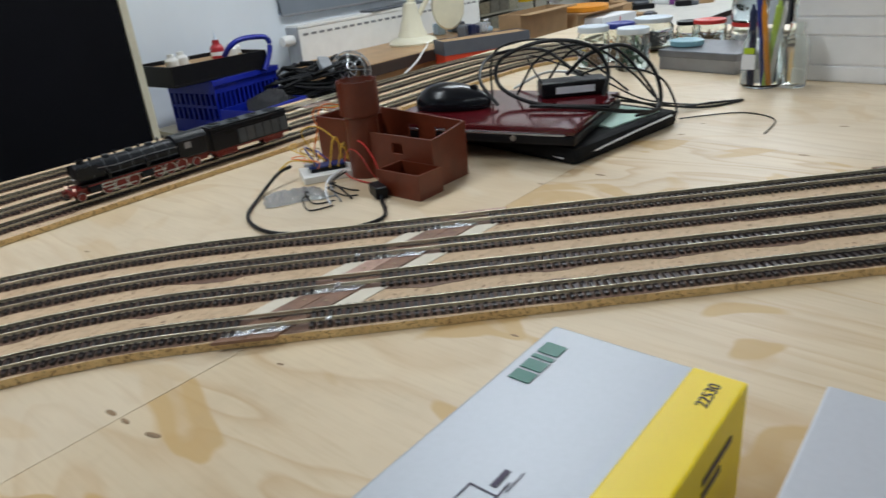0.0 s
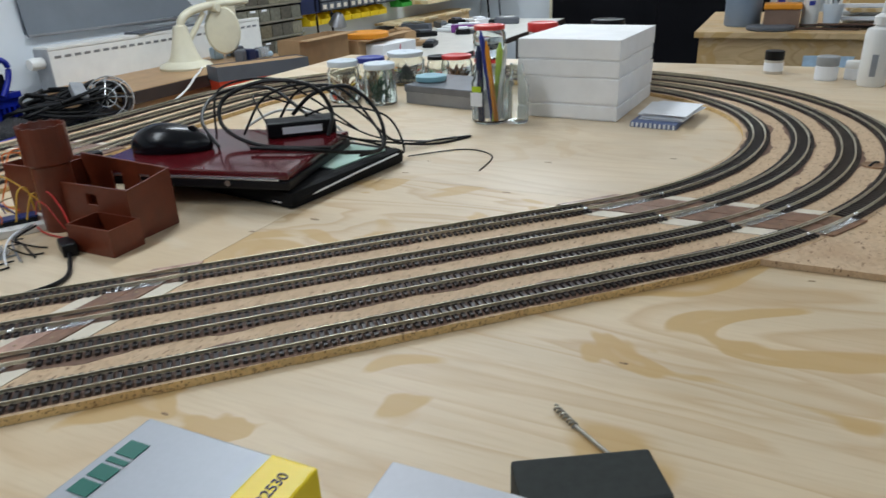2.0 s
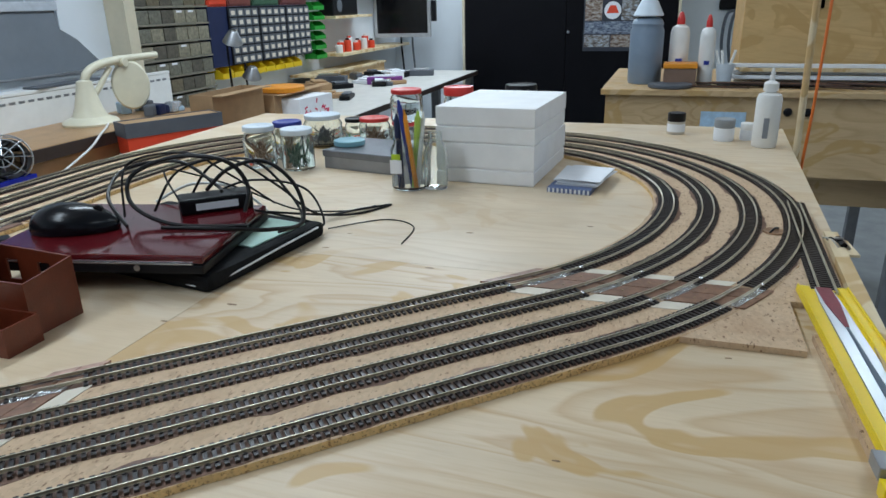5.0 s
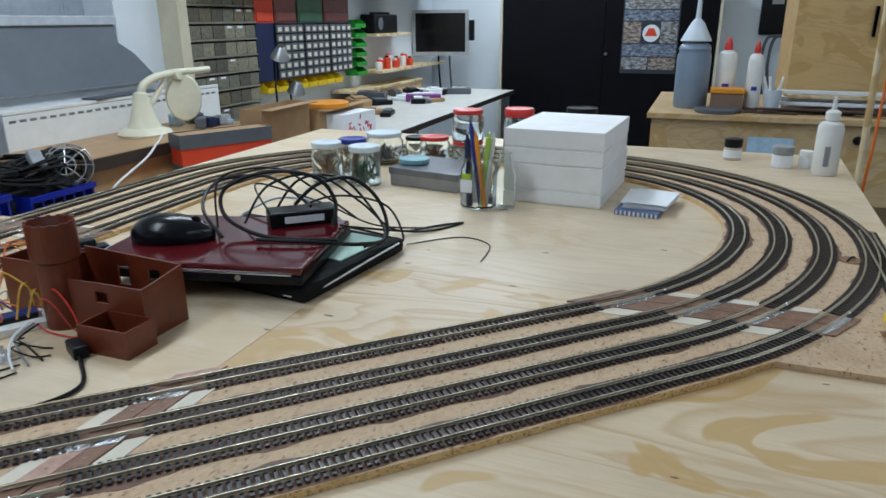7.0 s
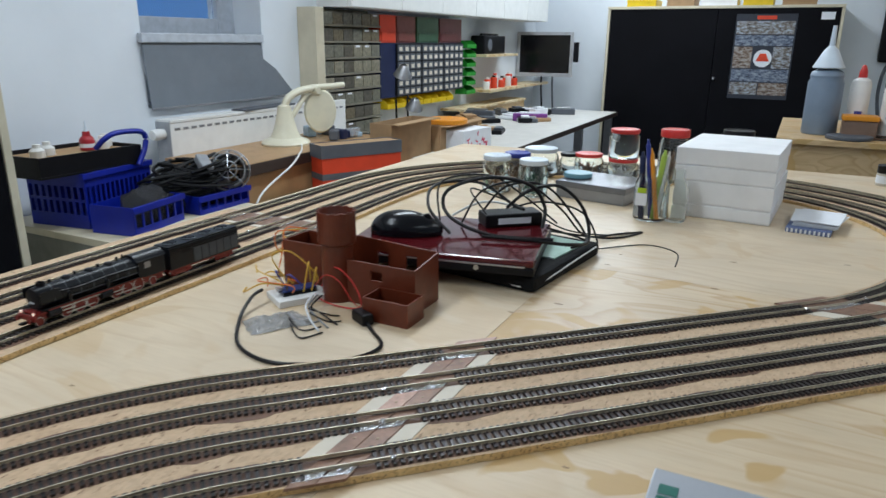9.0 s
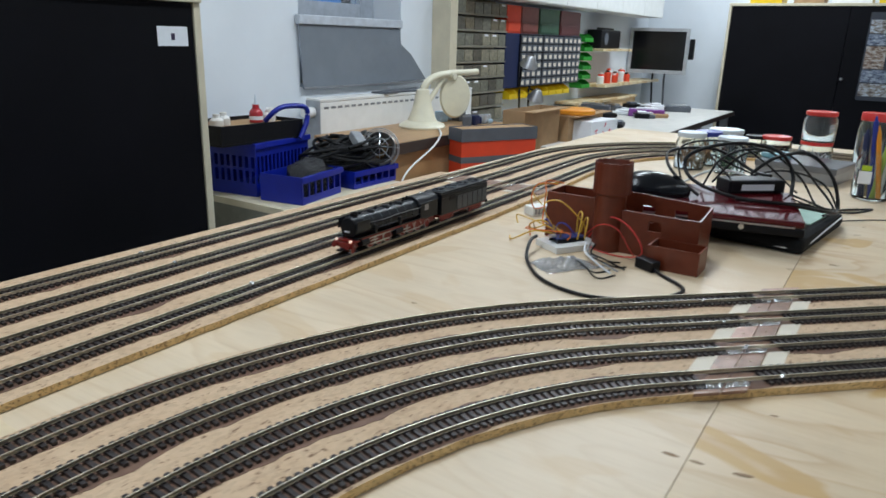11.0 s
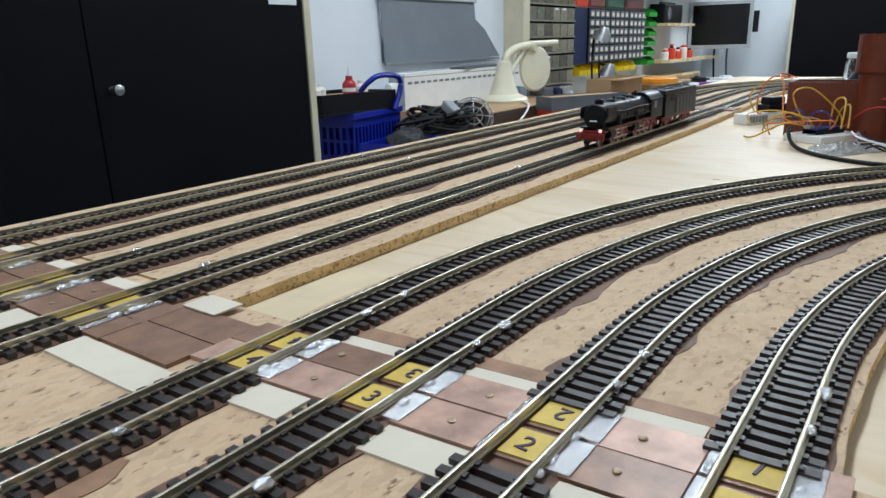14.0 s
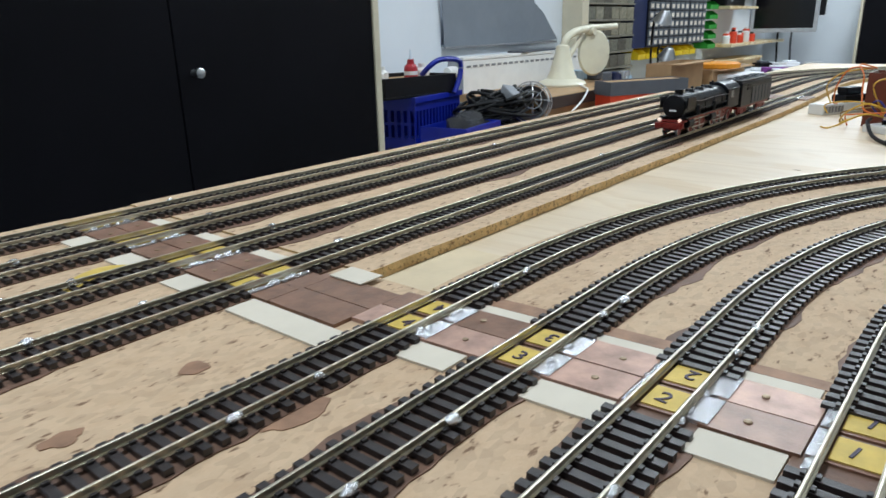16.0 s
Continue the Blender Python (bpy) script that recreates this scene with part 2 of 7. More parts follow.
def letters(name, text, size, m, mat, parent, thick=0.0002):
    cu = bpy.data.curves.new(name, "FONT")
    cu.body, cu.size, cu.extrude = text, size, thick
    tmp = bpy.data.objects.new(name, cu)
    me = bpy.data.meshes.new_from_object(tmp)
    bpy.data.objects.remove(tmp)
    me.transform(m)
    me.materials.append(mat)
    ob = new(name, me)
    ob.parent = parent
    return ob


# ---- the room ----
TOP = 0.904
X0, X1, Y0, Y1 = -2.6, 6.15, -2.4, 2.40
tagged(obj("floor", bx(X0, X1, Y0, Y1, -0.06, 0), FLOOR), "worn grey painted workshop floor", "floor", kind="structure")
tagged(obj("ceiling", bx(X0 - 0.12, X1 + 0.12, Y0 - 0.12, Y1 + 0.12, CEIL, CEIL + 0.1), CEILING), "plain white workshop ceiling", "ceiling", kind="structure")
WX0, WX1, WZ0, WZ1 = 1.86, 2.52, 0.95, 1.75
bm = bmesh.new()
for a in ((X0, WX0, 0, CEIL), (WX1, X1, 0, CEIL), (WX0, WX1, 0, WZ0), (WX0, WX1, WZ1, CEIL)):
    box(bm, a[0], a[1], Y1, Y1 + 0.3, a[2], a[3])
tagged(obj("wall_north", bm, WALL), "white painted plaster wall with a window recess", "wall", kind="structure")
tagged(obj("wall_east", bx(X1, X1 + 0.12, Y0, Y1 + 0.3, 0, CEIL), WALL), "white painted end wall", "wall", kind="structure")
tagged(obj("wall_south", bx(X0, X1, Y0 - 0.12, Y0, 0, CEIL), WALL), "white painted wall", "wall", kind="structure")
tagged(obj("wall_west", bx(X0 - 0.12, X0, Y0, Y1 + 0.3, 0, CEIL), WALL), "white painted wall", "wall", kind="structure")

# housings added above the assumed lamps, all out of view
for lx, ly, _ in LAMPS:
    fx = thing("unseen_ceiling_light", pose(lx, ly, CEIL), "white tube fitting added on the ceiling out of view", "ceiling light", "ceiling lights")
    part("housing", bx(-0.75, 0.75, -0.12, 0.12, -0.06, 0, 0.01), WHITE, fx)

# ---- the layout table ----
TX0, TX1, TY0, TY1 = -1.35, 1.925, -0.235, 1.099
SEAM_X, SEAM_Y, SEAM_W = 0.918, 0.457, -0.0835
table = thing("layout_table", pose(0, 0, 0), "large plywood model railway table on timber legs", "table")
G = 0.0003


def near_edge(x):
    """The near edge of the board runs slightly askew."""
    return TY0 + 0.045 * (TX1 - x)


for x0, x1, y0, y1, veneer in ((SEAM_W, SEAM_X, SEAM_Y, TY1, PLY_PALE), (SEAM_W, SEAM_X, None, SEAM_Y, PLY), (SEAM_X, TX1, None, TY1, PLY_PALE), (TX0, SEAM_W, None, TY1, PLY)):
    bm = bmesh.new()
    ya, yb = (near_edge(x0), near_edge(x1)) if y0 is None else (y0, y0)
    prism(bm, [(x0 + G, ya + G), (x1 - G, yb + G), (x1 - G, y1 - G), (x0 + G, y1 - G)], TOP - 0.012, TOP)
    part("plywood_sheet", bm, veneer, table)
for y in (-0.05, 0.42, TY1 - 0.02):
    part("bearer", bx(TX0 + 0.01, TX1 - 0.01, y - 0.017, y + 0.017, TOP - 0.085, TOP - 0.0122, 0.002), PINE, table)
for x in (TX0 + 0.08, 0.5, TX1 - 0.08):
    for y in (near_edge(x) + 0.06, TY1 - 0.06):
        part("leg", bx(x - 0.025, x + 0.025, y - 0.025, y + 0.025, 0, TOP - 0.0855, 0.003), PINE, table)
bm = bmesh.new()
prism(bm, [(x, near_edge(x) + o) for x, o in ((0.2, 0.001), (1.12, 0.001), (1.12, 0.016), (0.2, 0.016))], TOP + 0.0004, TOP + 0.0125)
part("edge_strip", bm, PINE, table)

# ---- the course of the tracks: inmost centre line, then offsets to its outer side ----
GAP = 0.0535
BED = TOP + 0.0065


def course():
    """Points (x, y, heading) along the inmost track at even steps."""
    step, out = 0.004, []

    def line(x, y, h, length):
        n = max(1, int(length / step))
        for i in range(n):
            d = length * i / n
            out.append((x + d * math.cos(h), y + d * math.sin(h), h))
        return x + length * math.cos(h), y + length * math.sin(h)

    def arc(x, y, h, radius, turn):
        s = 1 if turn > 0 else -1
        cx, cy = x - s * radius * math.sin(h), y + s * radius * math.cos(h)
        n = max(1, int(radius * abs(turn) / step))
        for i in range(n):
            a = h + turn * i / n
            out.append((cx + s * radius * math.sin(a), cy - s * radius * math.cos(a), a))
        a = h + turn
        return cx + s * radius * math.sin(a), cy - s * radius * math.cos(a)

    slant = radians(45.8)
    ex, ey = LOW_CX - LOW_R * math.sin(slant), LOW_CY - LOW_R * math.cos(slant)
    bend_x = ex - (NEAR_Y - ey) / math.tan(slant) - BEND_R * math.tan(slant / 2)
    x, y = line(TX0 + 0.01, NEAR_Y, 0, bend_x - TX0 - 0.01)
    x, y = arc(x, y, 0, BEND_R, -slant)
    x, y = line(x, y, math.atan2(ey - y, ex - x), math.hypot(ex - x, ey - y))
    x, y = arc(ex, ey, -slant, LOW_R, slant)
    x, y = arc(x, y, 0, END_R, radians(90))
    x, y = line(x, y, radians(90), FAR_Y - END_R - y)
    x, y = arc(x, y, radians(90), END_R, radians(90))
    x, y = line(x, y, radians(180), x - TX0 - 0.01)
    res = []
    for px, py, h in out:
        if h > radians(179) and px < 1.16:
            u = min(1, max(0, (1.16 - px) / 0.26))
            py += (BACK_Y - FAR_Y) * u * u * (3 - 2 * u)
        res.append((px, py, h))
    return res


NEAR_Y, BEND_R = 0.79, 0.61
LOW_R, LOW_CX, LOW_CY, END_R, FAR_Y, BACK_Y = 0.4835, 1.220, 0.4835, 0.36, 0.89, 0.884
BASE = course()
# the four tracks lie a little closer on the slanting straight
CLOSE = [1 - 0.035 * min(1, max(0, (-math.degrees(h) - 8) / 30)) for _, _, h in BASE]
# and a little wider on the back straight, where the bed is wider too
WIDE = [min(1, max(0, (1.1 - x) / 0.4)) if h > radians(179) else 0 for x, _, h in BASE]
CLOSE = [c + 0.065 * u for c, u in zip(CLOSE, WIDE)]


def shifted(off):
    return [(x + c * off * math.sin(h), y - c * off * math.cos(h), h) for (x, y, h), c in zip(BASE, CLOSE)]


def even(pts, step):
    """The same line at even steps, with headings."""
    out, left = [], 0.0
    for (xa, ya, ha), (xb, yb, hb) in zip(pts, pts[1:]):
        d = math.hypot(xb - xa, yb - ya)
        s = left
        while s < d:
            u = s / d
            out.append((xa + (xb - xa) * u, ya + (yb - ya) * u, math.atan2(yb - ya, xb - xa)))
            s += step
        left = s - d
    return out


def ribbon(bm, left, right, z0, z1, mi_side=0):
    """A solid strip between two lines."""
    rows = []
    for (xa, ya, _), (xb, yb, _) in zip(left, right):
        rows.append([bm.verts.new((xa, ya, z0)), bm.verts.new((xa, ya, z1)), bm.verts.new((xb, yb, z1)), bm.verts.new((xb, yb, z0))])
    for a, b in zip(rows, rows[1:]):
        for k in range(4):
            f = bm.faces.new((a[k], b[k], b[(k + 1) % 4], a[(k + 1) % 4]))
            f.material_index = mi_side if k in (0, 2) else 0
    bm.faces.new(rows[0]).material_index = mi_side
    bm.faces.new(rows[-1][::-1]).material_index = mi_side


bed = thing("track_bed", pose(0, 0, 0), "raised chipboard trackbed with rough sawn edges", "track bed")


def cut(pts, keep):
    return [p for p, q in zip(pts, BASE) if keep(q)]


# front and far part of the bed, then the back straight, the near board and the corner piece
mid = lambda q: not (q[2] > radians(179) and q[0] < SEAM_X) and q[0] > SEAM_W + 0.0225
bm = bmesh.new()
wob = [noise.noise((i * 0.13, 0, 0)) * 0.0012 for i in range(len(BASE))]
inner = [(x + (w - 0.021 - 0.011 * u) * math.sin(h), y - (w - 0.021 - 0.011 * u) * math.cos(h), h) for (x, y, h), w, u in zip(BASE, wob, WIDE)]
outer = [(x + (3 * GAP * c + 0.0175 + w) * math.sin(h), y - (3 * GAP * c + 0.0175 + w) * math.cos(h), h) for (x, y, h), w, c in zip(BASE, wob, CLOSE)]
ribbon(bm, cut(inner, mid)[::2], cut(outer, mid)[::2], TOP + 0.0003, BED, 1)
part("bed_curve", bm, [CHIP, CHIP_EDGE], bed)
bm = bmesh.new()
back = lambda q: q[2] > radians(179) and SEAM_W + 0.0225 < q[0] < SEAM_X
ribbon(bm, cut(inner, back)[::2], [(x, TY1 - 0.002, h) for x, y, h in cut(outer, back)[::2]], TOP + 0.0003, BED - 0.0002, 1)
part("bed_straight", bm, [CHIP, CHIP_EDGE], bed)
part("joint_board", bx(SEAM_W - 0.022, SEAM_W + 0.022, 0.6, TY1 - 0.004, TOP + 0.0003, BED - 0.0008), CHIP, bed)
part("bed_board", bx(TX0 + 0.01, SEAM_W - 0.0225, 0.585, TY1 - 0.004, TOP + 0.0003, BED - 0.0003, 0.0004), CHIP, bed)
bm = bmesh.new()
prism(bm, [(0.795, -0.118), (0.795, -0.012), (0.83, -0.03), (1.0, -0.14), (1.2, -0.17), (1.2, near_edge(1.2) + 0.018), (0.9, near_edge(0.9) + 0.018), (0.9, -0.118)], TOP + 0.0003, BED - 0.0004)
part("bed_corner", bm, CHIP, bed)
for k in range(4):
    off = k * GAP
    pts = even(shifted(off), 0.008)
    for lo, hi in ((0, 0.34), (0.36, 0.62), (0.66, 1)):
        seg = pts[int(lo * len(pts)):int(hi * len(pts))]
        bm = bmesh.new()
        L, R = [], []
        for i, (x, y, h) in enumerate(seg):
            a = 0.0145 + max(0, noise.noise((i * 0.12, k * 7.1, lo * 9)) + 0.3 * noise.noise((i * 0.6, k * 3.1, lo * 9))) * 0.011
            b = 0.0145 + max(0, noise.noise((i * 0.12, k * 7.1 + 3, lo * 9)) + 0.3 * noise.noise((i * 0.6, k * 3.1 + 5, lo * 9))) * 0.011
            a, b = min(a, 0.019 if k == 0 else 0.05), min(b, 0.0165 if k == 3 else 0.05)
            L.append((x - a * math.sin(h), y + a * math.cos(h), h))
            R.append((x + b * math.sin(h), y - b * math.cos(h), h))
        ribbon(bm, L, R, BED - 0.001, BED + 0.00025 + k * 0.00003)
        part("brown_paint", bm, BROWN_PAINT, bed, "brown paint under the sleepers")

for n, (x, y, r, long) in enumerate(((-0.171, 0.829, 0.0045, 1.3), (-0.168, 0.774, 0.006, 2.4), (-0.222, 0.82, 0.004, 1.7))):
    bm = bmesh.new()
    ring = []
    for i in range(22):
        u = 2 * math.pi * i / 22
        q = r * (1 + 0.45 * noise.noise((math.cos(u) * 1.4 + n * 5.3, math.sin(u) * 1.4, n * 2.1)))
        ring.append((x + long * q * math.cos(u), y + q * math.sin(u)))
    prism(bm, ring, BED - 0.001, BED + 0.00005)
    part("paint_stain", bm, SMEAR, bed, "brown paint splash on the chipboard")

# ---- tracks ----
SLP = BED + 0.0004
SLEEP_H, RAIL_H, HALF = 0.0022, 0.0027, 0.0077
RAIL_TOP = SLP + SLEEP_H + RAIL_H


def rail_mesh(bm, line, off):
    prof = [(-0.0011, 0), (0.0011, 0), (0.0011, 0.0004), (0.00035, 0.0007), (0.00035, 0.0017), (0.00055, 0.0019), (0.00055, 0.0026), (0.0004, 0.0027), (-0.0004, 0.0027), (-0.00055, 0.0026), (-0.00055, 0.0019), (-0.00035, 0.0017), (-0.00035, 0.0007), (-0.0011, 0.0004)]
    rings = []
    for x, y, h in line:
        sx, sy = math.sin(h), -math.cos(h)
        rings.append([bm.verts.new((x + (off + u) * sx, y + (off + u) * sy, SLP + SLEEP_H + w)) for u, w in prof])
    n = len(prof)
    for a, b in zip(rings, rings[1:]):
        for k in range(n):
            bm.faces.new((a[k], a[(k + 1) % n], b[(k + 1) % n], b[k]))
    bm.faces.new(rings[0])
    bm.faces.new(rings[-1])


def sleeper_bm():
    bm = bmesh.new()
    vs = box(bm, -0.00155, 0.00155, -0.0141, 0.0141, 0, SLEEP_H)
    for s in (-HALF, HALF):
        for o in (-0.0019, 0.0019):
            box(bm, -0.0011, 0.0011, s + o - 0.0006, s + o + 0.0006, SLEEP_H, SLEEP_H + 0.0009)
    return bm


SLEEPER_MESH = bpy.data.meshes.new("sleeper")
_b = sleeper_bm()
bmesh.ops.recalc_face_normals(_b, faces=_b.faces)
_b.to_mesh(SLEEPER_MESH)
_b.free()
SLEEPER_MESH.materials.append(SLEEPER)
S_CO = [v.co.copy() for v in SLEEPER_MESH.vertices]
S_FA = [tuple(p.vertices) for p in SLEEPER_MESH.polygons]


def on_plate(x, y):
    return abs(x - (SEAM_W - 0.004 if y < 0.83 else -0.0985)) < 0.0185 or (0.869 < x < 0.921 and y < 0.2) or (0.853 < x < 0.905 and y > 0.6) or (0.441 < y < 0.473 and x < 0.8)


def near_stretch(x, y):
    return -0.30 < x < 0.12 and y < 0.81


def build_track(line, label, sleeper_step=0.0061, name="railway_track"):
    t = thing(name, pose(0, 0, 0), label, "railway track", "railway tracks")
    coarse = even(line, 0.01)
    for s in (-HALF, HALF):
        bm = bmesh.new()
        rail_mesh(bm, coarse, s)
        part("rail", bm, RAIL, t, smooth=True)
    vs, fs = [], []
    singles = []
    r = random.Random(11)
    for x, y, h in even(line, sleeper_step):
        if on_plate(x, y):
            continue
        m = pose(x, y, SLP, 0, 0, math.degrees(h) + r.uniform(-1.2, 1.2))
        if near_stretch(x, y):
            singles.append(m)
            continue
        b = len(vs)
        vs += [tuple(m @ c) for c in S_CO]
        fs += [tuple(b + i for i in f) for f in S_FA]
    me = bpy.data.meshes.new("sleeper_run")
    me.from_pydata(vs, [], fs)
    me.materials.append(SLEEPER)
    o = new("sleeper_run", me)
    o.parent = t
    o["kind"] = "stuff"
    return t, singles


SINGLES = []
for k in range(4):
    SINGLES.append(build_track(shifted(k * GAP), "nickel silver model railway track on dark brown sleepers"))

for t, singles in SINGLES:
    for m in singles:
        o = new("sleeper", SLEEPER_MESH)
        o.parent = t
        o.matrix_world = m


# ---- the board joints: copper-clad plates, card strips, solder ----
FRONT = range(0, int(len(BASE) * 0.62))
BACK = range(int(len(BASE) * 0.62), len(BASE))


# the numbered joint runs slightly askew to the tracks
SKEW = 0.055


def cross(off, axis, value, span):
    """Where an offset line of the course first crosses x or y = value."""
    prev = None
    for i in span:
        x, y, h = BASE[i]
        o = off * CLOSE[i]
        p = (x + o * math.sin(h), y - o * math.cos(h))
        if prev and (prev[axis] - value) * (p[axis] - value) <= 0 and prev[axis] != p[axis]:
            u = (value - prev[axis]) / (p[axis] - prev[axis])
            return (prev[0] + (p[0] - prev[0]) * u, prev[1] + (p[1] - prev[1]) * u)
        prev = p
    return prev


def patch(name, a, b, axis, lo, hi, span, z, mat, parent, label="", low=None):
    ka, kb = (a * SKEW, b * SKEW) if axis == 0 and span is FRONT and lo < 0 else (0, 0)
    q = [cross(a, axis, lo + ka, span), cross(b, axis, lo + kb, span), cross(b, axis, hi + kb, span), cross(a, axis, hi + ka, span)]
    bm = bmesh.new()
    prism(bm, q, BED - 0.0008 if low is None else low, z)
    bmesh.ops.recalc_face_normals(bm, faces=bm.faces)
    return part(name, bm, mat, parent, label)


def blob(bm, x, y, z, r):
    m = Matrix.Translation((x, y, z)) @ Matrix.Diagonal((1.5, 1, 0.8, 1))
    vs = bmesh.ops.create_icosphere(bm, subdivisions=2, radius=r, matrix=m)["verts"]
    for v in vs:
        v.co += 0.25 * r * noise.noise_vector(v.co * 600)


BRASS = plain("brass", (0.36, 0.27, 0.18), 0.45, 0.6, 0.1, 80)


def joint(label, axis, cuts, span, tags=None, seed=0):
    """cuts: card, plate, plate, card borders along the axis."""
    j = thing("board_joint", pose(0, 0, 0), label, "track joint", "board joints")
    r = random.Random(seed)
    gaps = [(-0.024, -0.0125)] + [(k * GAP + 0.0125, (k + 1) * GAP - 0.0125) for k in range(3)] + [(3 * GAP + 0.0125, 3 * GAP + 0.021)]
    for n, (a, b) in enumerate(gaps):
        wide = 0 < n < 4
        for lo, hi in ((cuts[1], cuts[2]), (cuts[2], cuts[3])):
            mat = COPPER if r.random() < 0.5 and seed in (1, 3) else COPPER_DULL
            patch("copper_plate", a, b, axis, lo + 0.0004, hi - 0.0004, span, BED + 0.0013 + r.uniform(0, 0.0003), mat, j)
            if wide:
                c = cross((a + b) / 2 + r.uniform(-0.004, 0.004), axis, (lo + hi) / 2 + (SKEW * (a + b) / 2 if tags and span is FRONT else 0), span)
                part("screw", turned([(0.0013, 0), (0.0013, 0.0003), (0.0007, 0.0005)], 10, pose(c[0], c[1], BED + 0.0016)), BRASS, j, "small brass screw head")
        if wide:
            for lo, hi in ((cuts[0], cuts[1]), (cuts[3], cuts[4])):
                e = r.uniform(0, 0.006)
                patch("card_strip", a + 0.001, b - e, axis, lo, hi - 0.0005, span, BED + 0.0007, CREAM, j)
            if tags and span is FRONT:
                patch("brown_smear", a - 0.003, b + 0.002, axis, cuts[4] + 0.0003, cuts[4] + r.uniform(0.006, 0.011), span, BED + 0.0004, SMEAR, j, "thin brown paint smear across the chipboard")
    for k in range(4):
        for side in (-1, 1):
            o = k * GAP + side * HALF
            for lo, hi in ((cuts[1], cuts[2]), (cuts[2], cuts[3])):
                patch("solder_strip", o + side * 0.0007, o + side * (0.0078 if side > 0 else 0.004), axis, lo + 0.001, hi - 0.001, span, BED + 0.0019, SOLDER, j)
                bm = bmesh.new()
                for i in range(3):
                    c = cross(o + side * r.uniform(0.0008, 0.003), axis, lo + (hi - lo) * r.uniform(0.1, 0.9), span)
                    blob(bm, c[0], c[1], BED + 0.0021, r.uniform(0.0009, 0.0019))
                part("solder_blob", bm, SOLDER, j, smooth=True)
        for n, (lo, hi) in enumerate(((cuts[1], cuts[2]), (cuts[2], cuts[3]))):
            if not tags:
                patch("copper_strip", k * GAP - HALF + 0.001, k * GAP + HALF - 0.001, axis, lo + 0.001, hi - 0.001, span, BED + 0.0012, COPPER_DULL, j)
                continue
            patch("copper_strip", k * GAP - HALF + 0.001, k * GAP + HALF - 0.001, axis, lo + 0.001, hi - 0.001, span, BED + 0.0012, COPPER_DULL, j)
            tag = patch("paper_tag", k * GAP - HALF + 0.0015, k * GAP + HALF - 0.0012, axis, lo + 0.0025, hi - 0.0025, span, BED + 0.0017, YELLOW_TAG, j, "yellow paper tag with an ink numeral", BED + 0.00125)
            c = cross(k * GAP, axis, (lo + hi) / 2 + (SKEW * k * GAP if span is FRONT else 0), span)
            letters("numeral", tags[k], 0.0095, pose(c[0], c[1], BED + 0.0019, 0, 0, -90 + 180 * n - 4 * k) @ pose(-0.003, -0.0037, 0), INK, tag)
    return j


W = SEAM_W
joint("numbered copper-clad track joint on chipboard", 0, (W - 0.0375, W - 0.0225, W - 0.004, W + 0.0145, W + 0.0225), FRONT, "4321", 1)
joint("numbered copper-clad track joint by the table edge", 0, (-0.133, -0.1175, -0.0985, -0.0795, -0.0695), BACK, "1234", 2)
joint("copper-clad joint across the seam of two boards", 1, (0.426, 0.441, 0.457, 0.473, 0.487), FRONT, None, 3)
joint("soldered copper joint at the foot of the curve", 0, (0.85, 0.868, 0.895, 0.921, 0.936), FRONT, None, 4)
joint("soldered copper joint on the back straight", 0, (0.84, 0.852, 0.879, 0.906, 0.918), BACK, None, 5)
filler = thing("filler_plate", pose(0, 0, 0), "brown copper-clad plates bridging the two track groups", "plate")
part("plate", bx(-0.1165, -0.0965, 0.8145, 0.8655, BED - 0.0008, BED + 0.0014), COPPER_DULL, filler)
part("plate", bx(-0.0955, -0.0755, 0.8145, 0.8655, BED - 0.0008, BED + 0.0012), COPPER_DULL, filler)
part("card_strip", bx(-0.1335, -0.118, 0.806, 0.867, BED - 0.0004, BED + 0.0008), CREAM, filler)
part("card_sheet", bx(W + 0.0165, 0.012, 0.8145, 0.8485, TOP + 0.0002, TOP + 0.0016, 0.0003), BUFF, filler, "pale card sheet on the lower board")
part("card_corner", bx(-0.0785, -0.0635, 0.838, 0.86, BED + 0.0014, BED + 0.0022, 0.0002), CREAM, filler, "small cream card corner")
scrap = thing("paper_scrap", pose(W - 0.083, 0.945, BED + 0.0004, 0, 0, 12) @ Matrix.Scale(0.8, 4), "curled yellow paper tag lying between tracks", "paper scrap")
bm = bmesh.new()
for i in range(8):
    a, b = i * 0.006, (i + 1) * 0.006
    za, zb = 0.004 * math.sin(i * 0.4), 0.004 * math.sin((i + 1) * 0.4)
    vs = [bm.verts.new(c) for c in ((a, 0, za), (b, 0, zb), (b, 0.012, zb + 0.001), (a, 0.012, za + 0.001))]
    bm.faces.new(vs)
    ws_ = [bm.verts.new((v.co.x, v.co.y, v.co.z + 0.0005)) for v in vs]
    bm.faces.new(ws_)
part("paper", bm, YELLOW_TAG, scrap)
# solder joints of the feeders, on the outer rail
fd = thing("feeder_solder", pose(0, 0, 0), "bright solder joints of feeder wires on the rails", "solder joint")
rf = random.Random(6)
for span, xs in ((FRONT, (-0.19, -0.15, -0.05, -0.024)), (BACK, (-0.2, -0.162, -0.048, 0.27, 0.8, 0.72))):
    for k in range(4):
        for x in xs:
            bm = bmesh.new()
            c = cross(k * GAP + HALF + 0.0009, 0, x + rf.uniform(-0.006, 0.006), span)
            for i in range(3):
                blob(bm, c[0] + rf.uniform(-0.001, 0.001), c[1] + rf.uniform(-0.0007, 0.0007), SLP + SLEEP_H + 0.0012 + i * 0.0004, rf.uniform(0.0011, 0.0021))
            part("solder_blob", bm, SOLDER, fd, smooth=True)
